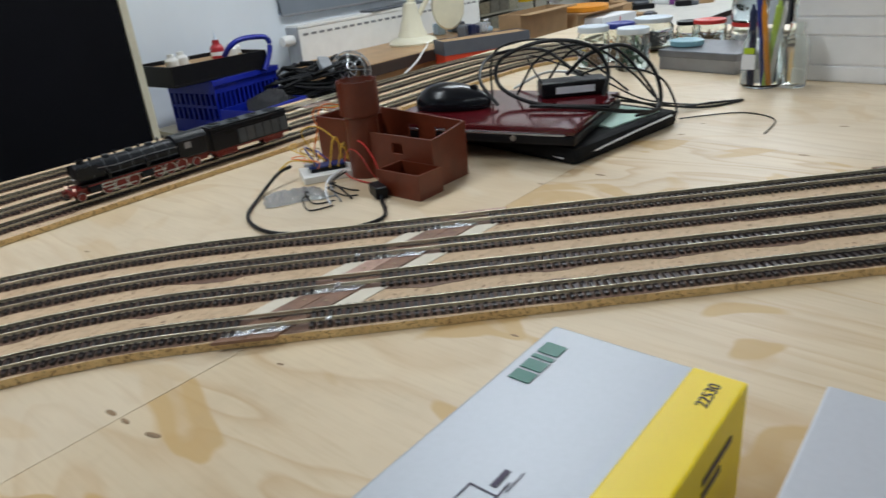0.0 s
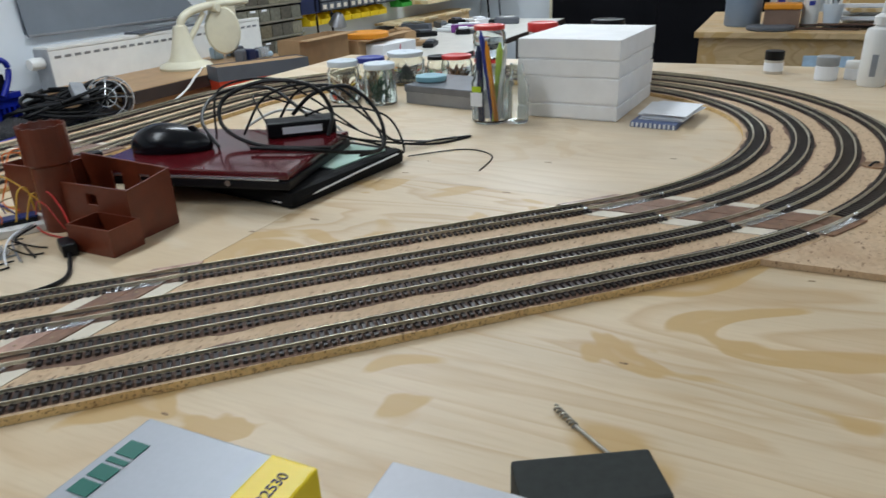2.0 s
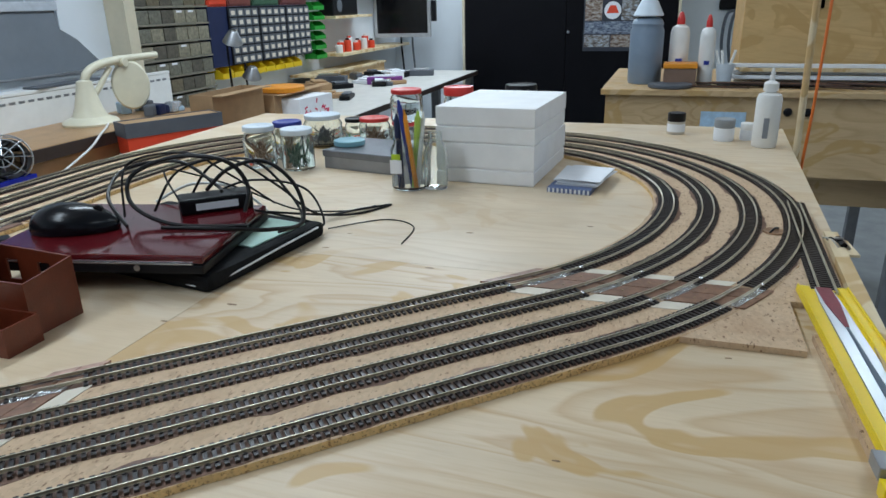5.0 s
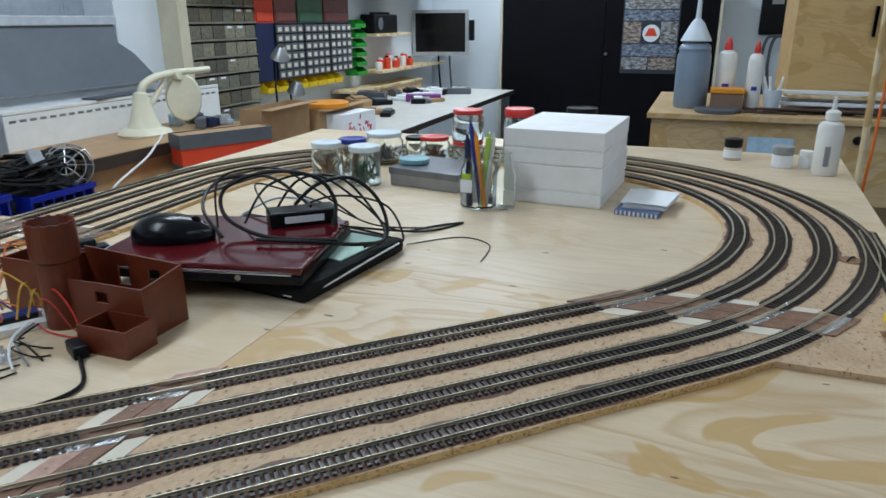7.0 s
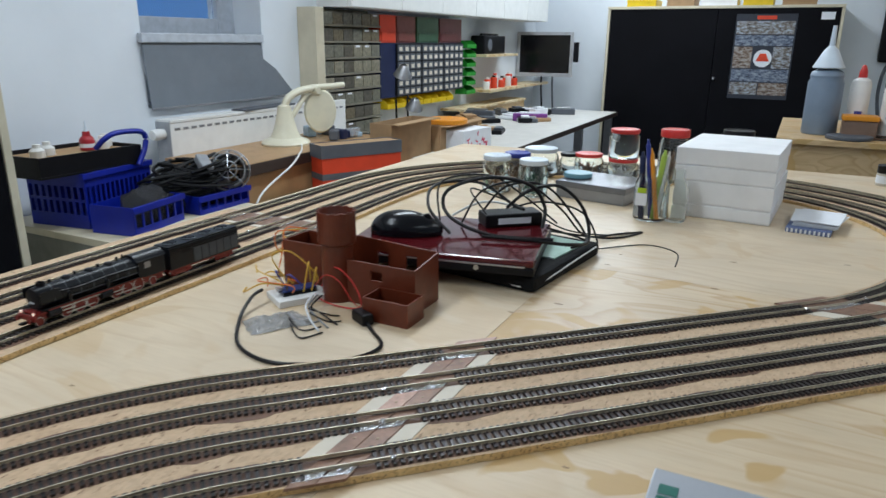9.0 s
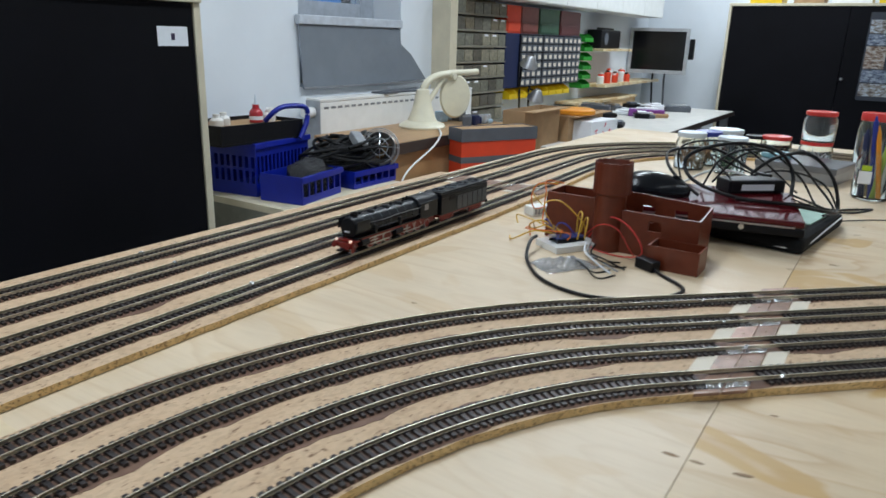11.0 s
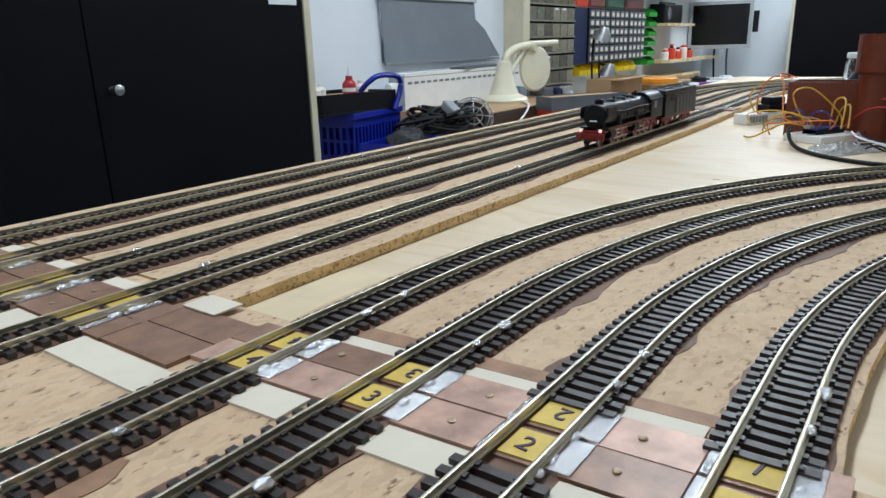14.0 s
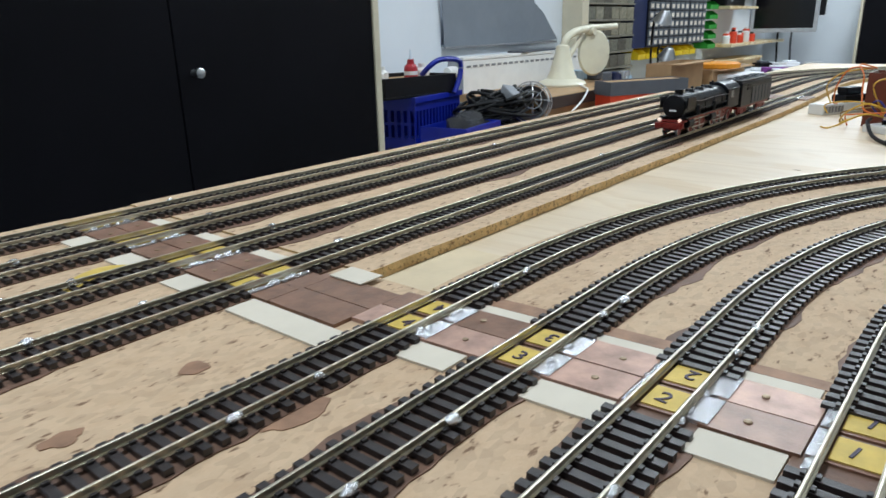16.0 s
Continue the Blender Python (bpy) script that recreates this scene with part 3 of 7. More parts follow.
for k in range(4):
    for x in (0.5, 0.86, 0.93):
        bm = bmesh.new()
        c = cross(k * GAP + HALF + 0.0009, 0, x + rf.uniform(-0.006, 0.006) - 0.04 * k * (x < 0.6), FRONT)
        for i in range(3):
            blob(bm, c[0] + rf.uniform(-0.001, 0.001), c[1] + rf.uniform(-0.0007, 0.0007), SLP + SLEEP_H + 0.0012 + i * 0.0004, rf.uniform(0.0011, 0.0021))
        part("solder_blob", bm, SOLDER, fd, smooth=True)
# knots and dents in the plywood
KNOT = plain("knot_wood", (0.24, 0.15, 0.08), 0.6, 0, 0.5, 400, 0.4)
for i, (x, y, r, a) in enumerate(((1.042, 0.246, 0.007, 20), (0.909, 0.256, 0.007, 10), (0.777, -0.056, 0.004, 50), (0.76, 0.419, 0.008, 0), (0.708, 0.461, 0.005, 30), (1.107, 0.097, 0.006, 0), (0.942, 0.405, 0.006, 70), (0.238, 0.467, 0.007, 20), (0.239, 0.451, 0.006, 0), (0.33, 0.42, 0.004, 60), (0.242, 0.424, 0.008, 80), (0.6, 0.06, 0.004, 10), (0.35, 0.75, 0.004, 40), (1.0, 0.4, 0.004, 20), (1.38, 0.12, 0.004, 0), (0.44, 0.31, 0.004, 0))):
    part("knot", turned([(r * 0.62, 0.00005), (r * 0.55, 0.00022), (r * 0.12, 0.00024)], 14, pose(x, y, TOP, 0, 0, -90 + 0.2 * a) @ Matrix.Diagonal((1.25, 0.42, 1, 1))), KNOT, table)


# ---- materials of the loose things ----
RED_PLA = plain("red_brown_print", (0.135, 0.026, 0.010), 0.34, 0, 0.16, 60, 0.4, 0.0006)
LAP_RED = plain("red_lacquer", (0.085, 0.006, 0.009), 0.1, 0, 0.1, 300, 0.0, spec=0.5)
SILVER_CARD = plain("silver_card", (0.4, 0.42, 0.46), 0.42, 0.25, 0.02, 300, 0.0)
GREY_CARD = plain("grey_card", (0.5, 0.51, 0.55), 0.45, 0.1, 0.02, 300, 0.0)
YELLOW_CARD = plain("yellow_card", (0.85, 0.62, 0.01), 0.35, 0, 0.04, 20, 0.03)
GREEN_INK = plain("green_ink", (0.0, 0.13, 0.095), 0.4, 0, 0.05, 20, 0.0)
LOCO_BLACK = plain("loco_black", (0.004, 0.0055, 0.009), 0.33, 0, 0.2, 120, 0.1, spec=0.3)
LOCO_GREY = plain("loco_grey_panel", (0.05, 0.06, 0.075), 0.45, 0, 0.12, 120, 0.1)
LOCO_RED = plain("loco_red", (0.19, 0.012, 0.008), 0.42, 0, 0.12, 120, 0.1)
HEADLAMP = lit("warm_headlamp", (1.0, 0.72, 0.6), 0.6)
BLUE_PLASTIC = plain("blue_plastic", (0.002, 0.014, 0.29), 0.38, 0, 0.15, 20, 0.05)
MINT = plain("mint_cloth", (0.42, 0.6, 0.52), 0.7, 0, 0.08, 40, 0.3)
LIGHT_BLUE = plain("light_blue_paper", (0.45, 0.62, 0.78), 0.6, 0, 0.15, 60, 0.1)
GLASS = glassy("jar_glass", (0.96, 0.99, 0.97))
RED_LID = plain("red_lid", (0.62, 0.035, 0.03), 0.35, 0, 0.08, 30, 0.0)
BLUE_LID = plain("blue_lid", (0.02, 0.04, 0.3), 0.35, 0, 0.08, 30, 0.0)
WHITE_LID = plain("pale_lid", (0.66, 0.74, 0.82), 0.35, 0, 0.05, 30, 0.0)
TEAL = plain("teal_plastic", (0.2, 0.4, 0.47), 0.4, 0, 0.1, 30, 0.0)
ORANGE = plain("orange_plastic", (0.8, 0.3, 0.02), 0.4, 0, 0.06, 20, 0.0)
ORANGE_WIRE = plain("orange_wire", (0.75, 0.17, 0.02), 0.4, 0, 0.06, 20, 0.0)
YELLOW_WIRE = plain("yellow_wire", (0.7, 0.42, 0.05), 0.4, 0, 0.06, 20, 0.0)
GREEN = plain("green_plastic", (0.02, 0.28, 0.03), 0.4, 0, 0.12, 20, 0.0)
BIN_YELLOW = plain("yellow_plastic", (0.72, 0.5, 0.01), 0.4, 0, 0.1, 20, 0.0)
NAVY = plain("navy_plastic", (0.012, 0.02, 0.07), 0.4, 0, 0.1, 20, 0.0)
CARTON = plain("brown_carton", (0.4, 0.25, 0.13), 0.75, 0, 0.1, 20, 0.1)
DARK_CARD = plain("dark_grey_card", (0.1, 0.11, 0.13), 0.6, 0, 0.08, 20, 0.05)
RED_CARD = plain("orange_red_card", (0.7, 0.06, 0.02), 0.55, 0, 0.06, 20, 0.05)
LAMP_CREAM = plain("ivory_enamel", (0.76, 0.72, 0.56), 0.3, 0, 0.05, 20, 0.0)
BLIND = plain("grey_blind", (0.18, 0.205, 0.24), 0.7, 0, 0.08, 8, 0.1)
BEECH = plain("beech_laminate", (0.42, 0.25, 0.12), 0.4, 0, 0.14, 14, 0.05)
DARK_EDGE = plain("dark_edge", (0.04, 0.025, 0.02), 0.5, 0, 0.1, 20, 0.0)
GREY_METAL = plain("grey_sheet_metal", (0.3, 0.31, 0.33), 0.42, 0.6, 0.1, 30, 0.05)
JUG = plain("blue_grey_polythene", (0.2, 0.26, 0.34), 0.4, 0, 0.1, 10, 0.0)
PAPER = plain("paper", (0.8, 0.82, 0.86), 0.7, 0, 0.03, 40, 0.05)
SCREEN = plain("dark_screen", (0.006, 0.006, 0.007), 0.12, 0, 0.05, 10, 0.0)
FOIL = plain("clear_bag", (0.92, 0.93, 0.95), 0.12, 0.0, 0.05, 90, 0.8, 0.003, coat=0.8)
FOIL.node_tree.nodes["Principled BSDF"].inputs["Transmission Weight"].default_value = 0.7
TAN = plain("tan_wood_dust", (0.3, 0.17, 0.09), 0.7, 0, 0.3, 60, 0.3)


# ---- model boxes in the foreground ----
BUILT = set(bpy.data.objects)

def model_box(x1, y0, y1, z1, length, top, label, fancy, turn):
    b = thing("model_box", pose(x1, y0, TOP, 0, 0, turn), label, "model box", "model boxes")
    w, h = y1 - y0, z1 - TOP
    part("carton", bx(-length, 0, 0, w, 0, h, 0.0012), top, b)
    e = 0.0004
    if fancy:
        part("yellow_band", bx(-length - e, e, -e, 0.0235, -0.0 + 0.001, h + e, 0.0012), YELLOW_CARD, b, "glossy yellow band over edge and side")
        for n, ww in enumerate((0.008, 0.008, 0.003, 0.0095)):
            bm = bmesh.new()
            pos = -0.05 + sum((0.0098, 0.0098, 0.005, 0)[:n])
            box(bm, pos, pos + ww, w - 0.0165, w - 0.0055, h + 0.0002, h + 0.0006)
            part("brand_mark", bm, GREEN_INK, b, "dark green block mark")
        letters("numeral", "22530", 0.0072, pose(-0.026, 0.008, h + 0.0006), INK, b)
        for i, (a, c) in enumerate(((-0.05, -0.018), (-0.05, -0.03))):
            part("print_line", bx(a, c, -0.0009, -0.0005, h - 0.018 - i * 0.007, h - 0.0145 - i * 0.007), INK, b)
        bm = bmesh.new()
        for a in ((-0.235, -0.195, 0.05, 0.0505), (-0.235, -0.21, 0.0575, 0.058), (-0.2255, -0.225, 0.046, 0.066), (-0.222, -0.203, 0.062, 0.0625), (-0.2035, -0.203, 0.05, 0.0625), (-0.2, -0.19, 0.053, 0.0555), (-0.232, -0.206, 0.043, 0.0434), (-0.215, -0.2146, 0.043, 0.056), (-0.2, -0.188, 0.0485, 0.0488)):
            box(bm, a[0] + 0.09, a[1] + 0.09, a[2], a[3], h + 0.0002, h + 0.0005)
        part("line_drawing", bm, INK, b, "fine dark line drawing")
    else:
        part("yellow_band", bx(-length - e, 0.0006, -e, 0.012, 0.001, h - 0.0015, 0.001), YELLOW_CARD, b, "yellow side of the carton")
        part("yellow_tab", bx(-0.004, e, -e, 0.022, h - 0.003, h + 0.0006, 0.0003), YELLOW_CARD, b)
    return b


model_box(0.381, 0.146, 0.2405, 0.967, 0.40, SILVER_CARD, "long silver model box with a yellow band and green mark", True, 0.5)
model_box(0.400, 0.031, 0.119, 0.967, 0.36, GREY_CARD, "long grey model box with a yellow side", False, 1.5)
bb = thing("foam_block", pose(0.447, 0.045, TOP, 0, 0, -60), "black foam sanding block on plywood", "block")
part("foam", bx(-0.034, 0.034, -0.015, 0.018, 0, 0.037, 0.002), plain("black_foam", (0.02, 0.024, 0.022), 0.8, 0, 0.2, 200, 0.5), bb)
TOOL_STEEL = plain("tool_steel", (0.32, 0.3, 0.26), 0.4, 0.8, 0.2, 200, 0.1)
db = thing("drill_bit", pose(0.527, 0.072, TOP + 0.0018), "small steel twist drill bit lying on plywood", "drill bit")
bm = bmesh.new()
rod(bm, (0, 0, 0), (-0.026, -0.036, 0), 0.0013, 10)
part("shank", bm, TOOL_STEEL, db)
bm = bmesh.new()
for s in (0, math.pi):
    tube_mesh(bm, [(0.0 + 0.0006 * i + 0.0016 * math.cos(i * 0.9 + s) * 0.7, 0.0007 * i - 0.0016 * math.cos(i * 0.9 + s) * 0.7, 0.0016 * math.sin(i * 0.9 + s)) for i in range(24)], 0.0008, 5)
part("flute", bm, TOOL_STEEL, db)


# ---- the printed building ----
castle = thing("model_building", pose(0, 0, TOP), "unpainted red-brown printed model building with round tower", "model building")
TH = 0.0022


def open_box(name, x0, x1, y0, y1, h, base=True):
    bm = bmesh.new()
    box(bm, x0, x1, y0, y0 + TH, 0, h)
    box(bm, x0, x1, y1 - TH, y1, 0, h)
    box(bm, x0, x0 + TH, y0 + TH, y1 - TH, 0, h)
    box(bm, x1 - TH, x1, y0 + TH, y1 - TH, 0, h)
    if base:
        box(bm, x0 + TH, x1 - TH, y0 + TH, y1 - TH, 0.001, 0.003)
    return bm


part("porch", open_box("porch", 0.613, 0.6515, 0.549, 0.609, 0.028), RED_PLA, castle, "low open porch box")
part("side_block", open_box("side_block", 0.664, 0.718, 0.692, 0.764, 0.062), RED_PLA, castle)
hx0, hx1, hy0, hy1 = 0.652, 0.711, 0.561, 0.6915
bm = bmesh.new()
zlo, zhi = 0.055, 0.0625


def slab_yz(bm, pts, x0, x1):
    a = [bm.verts.new((x0, y, z)) for y, z in pts]
    b = [bm.verts.new((x1, y, z)) for y, z in pts]
    bm.faces.new(a)
    bm.faces.new(b[::-1])
    for i in range(len(a)):
        j = (i + 1) % len(a)
        bm.faces.new((a[i], b[i], b[j], a[j]))


def slab_xz(bm, pts, y0, y1):
    a = [bm.verts.new((x, y0, z)) for x, z in pts]
    b = [bm.verts.new((x, y1, z)) for x, z in pts]
    bm.faces.new(a)
    bm.faces.new(b[::-1])
    for i in range(len(a)):
        j = (i + 1) % len(a)
        bm.faces.new((a[i], b[i], b[j], a[j]))


slab_xz(bm, [(hx0, 0), (hx1, 0), (hx1, zhi), (hx0 + 0.02, zlo + 0.002), (hx0, zlo)], hy0, hy0 + TH)
part("gable", bm, RED_PLA, castle)
bm = bmesh.new()
for a, b, c, d in ((hy0 + TH, 0.606, 0, zlo), (0.622, hy1, 0, zlo), (0.606, 0.622, 0, 0.034), (0.606, 0.622, 0.046, zlo)):
    box(bm, hx0, hx0 + TH, a, b, c, d)
part("front_wall", bm, RED_PLA, castle, "front wall with a square window hole")
bm = bmesh.new()
wins = [(0.59, 0.606), (0.632, 0.648)]
ys = [hy0 + TH] + [v for w in wins for v in w] + [hy1]
for i in range(0, len(ys), 2):
    box(bm, hx1 - TH, hx1, ys[i], ys[i + 1], 0, zhi)
for a, b in wins:
    box(bm, hx1 - TH, hx1, a, b, 0, 0.03)
    box(bm, hx1 - TH, hx1, a, b, 0.052, zhi)
for v in bm.verts:
    if v.co.z > zhi - 0.001:
        v.co.z += (v.co.y - hy0) * 0.05
part("rear_wall", bm, RED_PLA, castle, "tall rear wall with two window holes")
tc = pose(0.659, 0.6745, 0)
part("tower", turned([(0.02, 0), (0.0193, 0.073), (0.0173, 0.073), (0.0173, 0.004)], 28, tc, False), RED_PLA, castle, "round tower shaft", True)
bm = bmesh.new()
lathe(bm, [(0.0195, 0.071), (0.0236, 0.0745), (0.0236, 0.1125), (0.0214, 0.1125), (0.0214, 0.098), (0.0015, 0.098)], 28, tc, False)
part("tower_head", bm, RED_PLA, castle, "wider open tower head")
for i in range(14):
    a = 2 * math.pi * i / 14
    part("merlon", bx(-0.0009, 0.0009, -0.0022, 0.0022, 0.112, 0.1137, 0, tc @ pose(0.0225 * math.cos(a), 0.0225 * math.sin(a), 0, 0, 0, math.degrees(a))), RED_PLA, castle)
part("paper_disc", turned([(0.012, 0.0985), (0.012, 0.1025), (0.002, 0.106)], 16, tc), PAPER, castle)

# ---- electronics beside the building ----
bd = thing("breadboard", pose(0.634, 0.717, TOP, 0, 0, -31), "white solderless breadboard with a blue controller board", "breadboard")
part("block", bx(-0.034, 0.034, -0.024, 0.024, 0, 0.0085, 0.001), WHITE, bd)
part("controller", bx(-0.024, 0.02, -0.009, 0.009, 0.0135, 0.0152, 0.0004), plain("blue_pcb", (0.01, 0.03, 0.16), 0.35), bd, "small dark blue circuit board")
for s in (-0.0085, 0.0085):
    part("pin_row", bx(-0.023, 0.019, s - 0.0011, s + 0.0011, 0.0086, 0.0134), BLACK, bd)
part("usb_socket", bx(-0.029, -0.021, -0.0038, 0.0038, 0.0153, 0.0185, 0.0004), STEEL, bd)
bm = bmesh.new()
NX, NY = 22, 16
rows_ = []
for i in range(NX + 1):
    row = []
    for j in range(NY + 1):
        u, v = i / NX * 2 - 1, j / NY * 2 - 1
        e = 1 + 0.22 * noise.noise(Vector((u * 1.3, v * 1.3, 4.0)))
        edge = max(0.0, 1 - max(abs(u), abs(v)) ** 4)
        crease = abs(noise.noise(Vector((u * 3.1, v * 2.4, 1.7)))) + 0.6 * abs(noise.noise(Vector((u * 7.0, v * 6.0, 9.1))))
        row.append(bm.verts.new((0.034 * u * e, 0.023 * v * e, 0.001 + edge * (0.0015 + 0.009 * crease))))
    rows_.append(row)
for i in range(NX):
    for j in range(NY):
        bm.faces.new((rows_[i][j], rows_[i + 1][j], rows_[i + 1][j + 1], rows_[i][j + 1]))
bmesh.ops.solidify(bm, geom=bm.faces[:], thickness=0.0003)
bmesh.ops.transform(bm, matrix=pose(0.557, 0.69, TOP, 0, 0, -35), verts=bm.verts)
tagged(obj("plastic_bag", bm, FOIL), "crumpled shiny clear plastic bag lying flat", "plastic bag")
ps = thing("power_module", pose(0.792, 0.812, TOP, 0, 0, -28), "white terminal block with a black plug-in module", "power module")
part("terminal_block", bx(-0.045, 0.045, -0.012, 0.012, 0, 0.014, 0.0012), WHITE, ps)
part("module", bx(-0.005, 0.045, -0.011, 0.011, 0.0143, 0.024, 0.002), BLACK, ps)
part("heat_sink", bx(0.0, 0.03, -0.008, 0.008, 0.0243, 0.034, 0.002), BLACK, ps)
for i in range(6):
    part("terminal", bx(-0.042 + i * 0.006, -0.038 + i * 0.006, -0.0126, -0.011, 0.003, 0.011), GREY_METAL, ps)
usb = thing("usb_cable", pose(0, 0, 0), "black cable looping over the plywood to a plug", "cable")
z = TOP + 0.0023
bm = bmesh.new()
tube_mesh(bm, smooth_line([(0.605, 0.604, z + 0.006), (0.592, 0.585, z), (0.556, 0.549, z), (0.51, 0.566, z), (0.475, 0.62, z), (0.488, 0.68, z), (0.54, 0.728, z + 0.001), (0.58, 0.745, z + 0.012), (0.6, 0.746, TOP + 0.017)]), 0.0021)
part("lead", bm, BLACK, usb, smooth=True)
part("plug", bx(-0.012, 0.016, -0.007, 0.007, 0.0, 0.013, 0.002, pose(0.606, 0.603, TOP + 0.0002, 0, 0, 62)), BLACK, usb)
CB_WIRE = plain("ochre_wire", (0.28, 0.17, 0.05), 0.45, 0, 0.1, 60, 0.0)
for pts, m in (
    ([(0.64, 0.73, 0.0155), (0.63, 0.752, 0.03), (0.64, 0.775, 0.02), (0.68, 0.79, 0.002), (0.72, 0.785, 0.0012)], YELLOW_WIRE),
    ([(0.655, 0.715, 0.0155), (0.65, 0.712, 0.042), (0.632, 0.70, 0.045), (0.622, 0.70, 0.0155)], YELLOW_WIRE),
    ([(0.658, 0.71, 0.0155), (0.655, 0.705, 0.034), (0.642, 0.696, 0.038), (0.63, 0.694, 0.0155)], YELLOW_WIRE),
    ([(0.628, 0.735, 0.0155), (0.61, 0.755, 0.02), (0.61, 0.785, 0.004), (0.63, 0.8, 0.0012)], YELLOW_WIRE),
):
    cable("jumper_wire", [(a, b, TOP + c) for a, b, c in pts], 0.001, m, None, "coloured jumper wire arching from the breadboard", "wire", 8)
for pts, m in (
    ([(0.715, 0.764, 0.0645), (0.69, 0.778, 0.07), (0.672, 0.77, 0.058), (0.665, 0.768, 0.04), (0.65, 0.76, 0.02), (0.648, 0.732, 0.0155)], ORANGE_WIRE),
    ([(0.70, 0.766, 0.0645), (0.682, 0.786, 0.066), (0.69, 0.8, 0.045), (0.715, 0.806, 0.022), (0.76, 0.81, 0.0155)], ORANGE_WIRE),
    ([(0.71, 0.77, 0.0645), (0.71, 0.8, 0.058), (0.735, 0.82, 0.04), (0.77, 0.82, 0.0155)], YELLOW_WIRE),
    ([(0.64, 0.738, 0.0155), (0.628, 0.752, 0.05), (0.642, 0.735, 0.056), (0.655, 0.708, 0.03), (0.655, 0.703, 0.0155)], YELLOW_WIRE),
    ([(0.625, 0.73, 0.0155), (0.622, 0.742, 0.034), (0.636, 0.752, 0.028), (0.645, 0.744, 0.0155)], BLUE_LID),
    ([(0.632, 0.705, 0.0155), (0.622, 0.716, 0.032), (0.628, 0.73, 0.03), (0.636, 0.738, 0.0155)], BLUE_LID),
):
    cable("jumper_wire", [(a, b, TOP + c) for a, b, c in pts], 0.0009, m, None, "looped jumper wire between breadboard and terminal block", "wire", 8)
cable("red_wire", [(0.655, 0.698, TOP + 0.012), (0.645, 0.675, TOP + 0.042), (0.636, 0.652, TOP + 0.046), (0.628, 0.628, TOP + 0.032), (0.624, 0.618, TOP + 0.012), (0.63, 0.64, TOP + 0.0025), (0.632, 0.675, TOP + 0.003), (0.638, 0.695, TOP + 0.008)], 0.0009, RED_LID, None, "thin red wire loop standing before the tower", "wire")
for i in range(3):
    cable("grey_lead", [(0.628, 0.69 - 0.006 * i, TOP + 0.012), (0.6, 0.68 - 0.004 * i, TOP + 0.009), (0.575 + 0.01 * i, 0.655, TOP + 0.006), (0.56 + 0.012 * i, 0.632 - 0.004 * i, TOP + 0.0018)], 0.0011, (PAPER, GREY_METAL, BLACK)[i], None, "thin sensor lead lying across the bag", "wire")
rw = random.Random(8)
for i in range(3):
    a = Vector((0.628 + rw.uniform(-0.02, 0.02), 0.717 + rw.uniform(-0.015, 0.015), TOP + 0.0155))
    b = Vector((0.69 + rw.uniform(-0.05, 0.03), 0.78 + rw.uniform(-0.02, 0.035), TOP + 0.003 + (0.012 if i % 3 == 0 else 0)))
    m1 = (a + b) / 2 + Vector((rw.uniform(-0.02, 0.01), rw.uniform(-0.01, 0.03), rw.uniform(0.004, 0.018)))
    cable("jumper_wire", [a, a + Vector((0, 0, 0.009)), m1, b + Vector((0.004, 0.004, 0.01)), b], 0.0008, (YELLOW_WIRE, CB_WIRE, ORANGE_WIRE, BLACK)[i % 4], None, "thin coloured jumper wire at the breadboard", "wire", 7)
cable("jumper_wire", [(0.645, 0.70, TOP + 0.0155), (0.636, 0.678, TOP + 0.036), (0.628, 0.652, TOP + 0.036), (0.63, 0.636, TOP + 0.014), (0.638, 0.63, TOP + 0.0015)], 0.0006, RED_LID, None, "thin red jumper wire arching past the tower foot", "wire")
for i in range(5):
    x, y = 0.545 + 0.012 * i, 0.642 + 0.011 * (i % 3)
    cable("jumper_wire", [(x + 0.02, y + 0.03, TOP + 0.002), (x, y + 0.016, TOP + 0.009), (x - 0.01 + 0.005 * i, y - 0.004, TOP + 0.002), (x + 0.014, y - 0.016, TOP + 0.0015)], 0.0009, GREY_METAL if i == 2 else BLACK, None, "thin jumper wire lying on the bag", "wire")

# ---- sleeve, netbook, mouse, adapter and cables ----
sl = thing("laptop_sleeve", pose(0.784, 0.462, TOP, 0, 0, -8), "black neoprene laptop sleeve with a pale zip edge", "laptop sleeve")
part("sleeve_body", bx(0, 0.215, 0, 0.285, 0.0, 0.021, 0.008), plain("neoprene", (0.006, 0.0065, 0.008), 0.75, 0, 0.2, 120, 0.3, spec=0.2), sl)
bm = bmesh.new()
tube_mesh(bm, [(0.004, 0.10, 0.008), (0.001, 0.02, 0.007), (0.008, 0.003, 0.008), (0.05, 0.0, 0.011), (0.12, 0.0, 0.014), (0.2, 0.0005, 0.016)], 0.0013)
part("zip_edge", bm, PAPER, sl, "pale grey piping along the edge", True)
tagged(obj("cleaning_cloth", bx(0.0, 0.10, 0, 0.06, 0, 0.0022, 0.0008, pose(0.875, 0.465, TOP + 0.0213, 0, 0, -10)), MINT), "mint green cloth lying on the sleeve", "cloth")
tagged(obj("paper_sheet", bx(0.0, 0.05, 0, 0.1, 0, 0.001, 0, pose(0.82, 0.675, TOP + 0.0212, 0, 0, 20)), LIGHT_BLUE), "light blue paper sheet under the mouse", "paper")
lap = thing("netbook", pose(0.782, 0.462, TOP + 0.0238, 0, 0, 12), "closed dark red glossy netbook lying on a sleeve", "laptop")
part("base", bx(0, 0.198, 0, 0.262, 0, 0.011, 0.003), BLACK, lap)
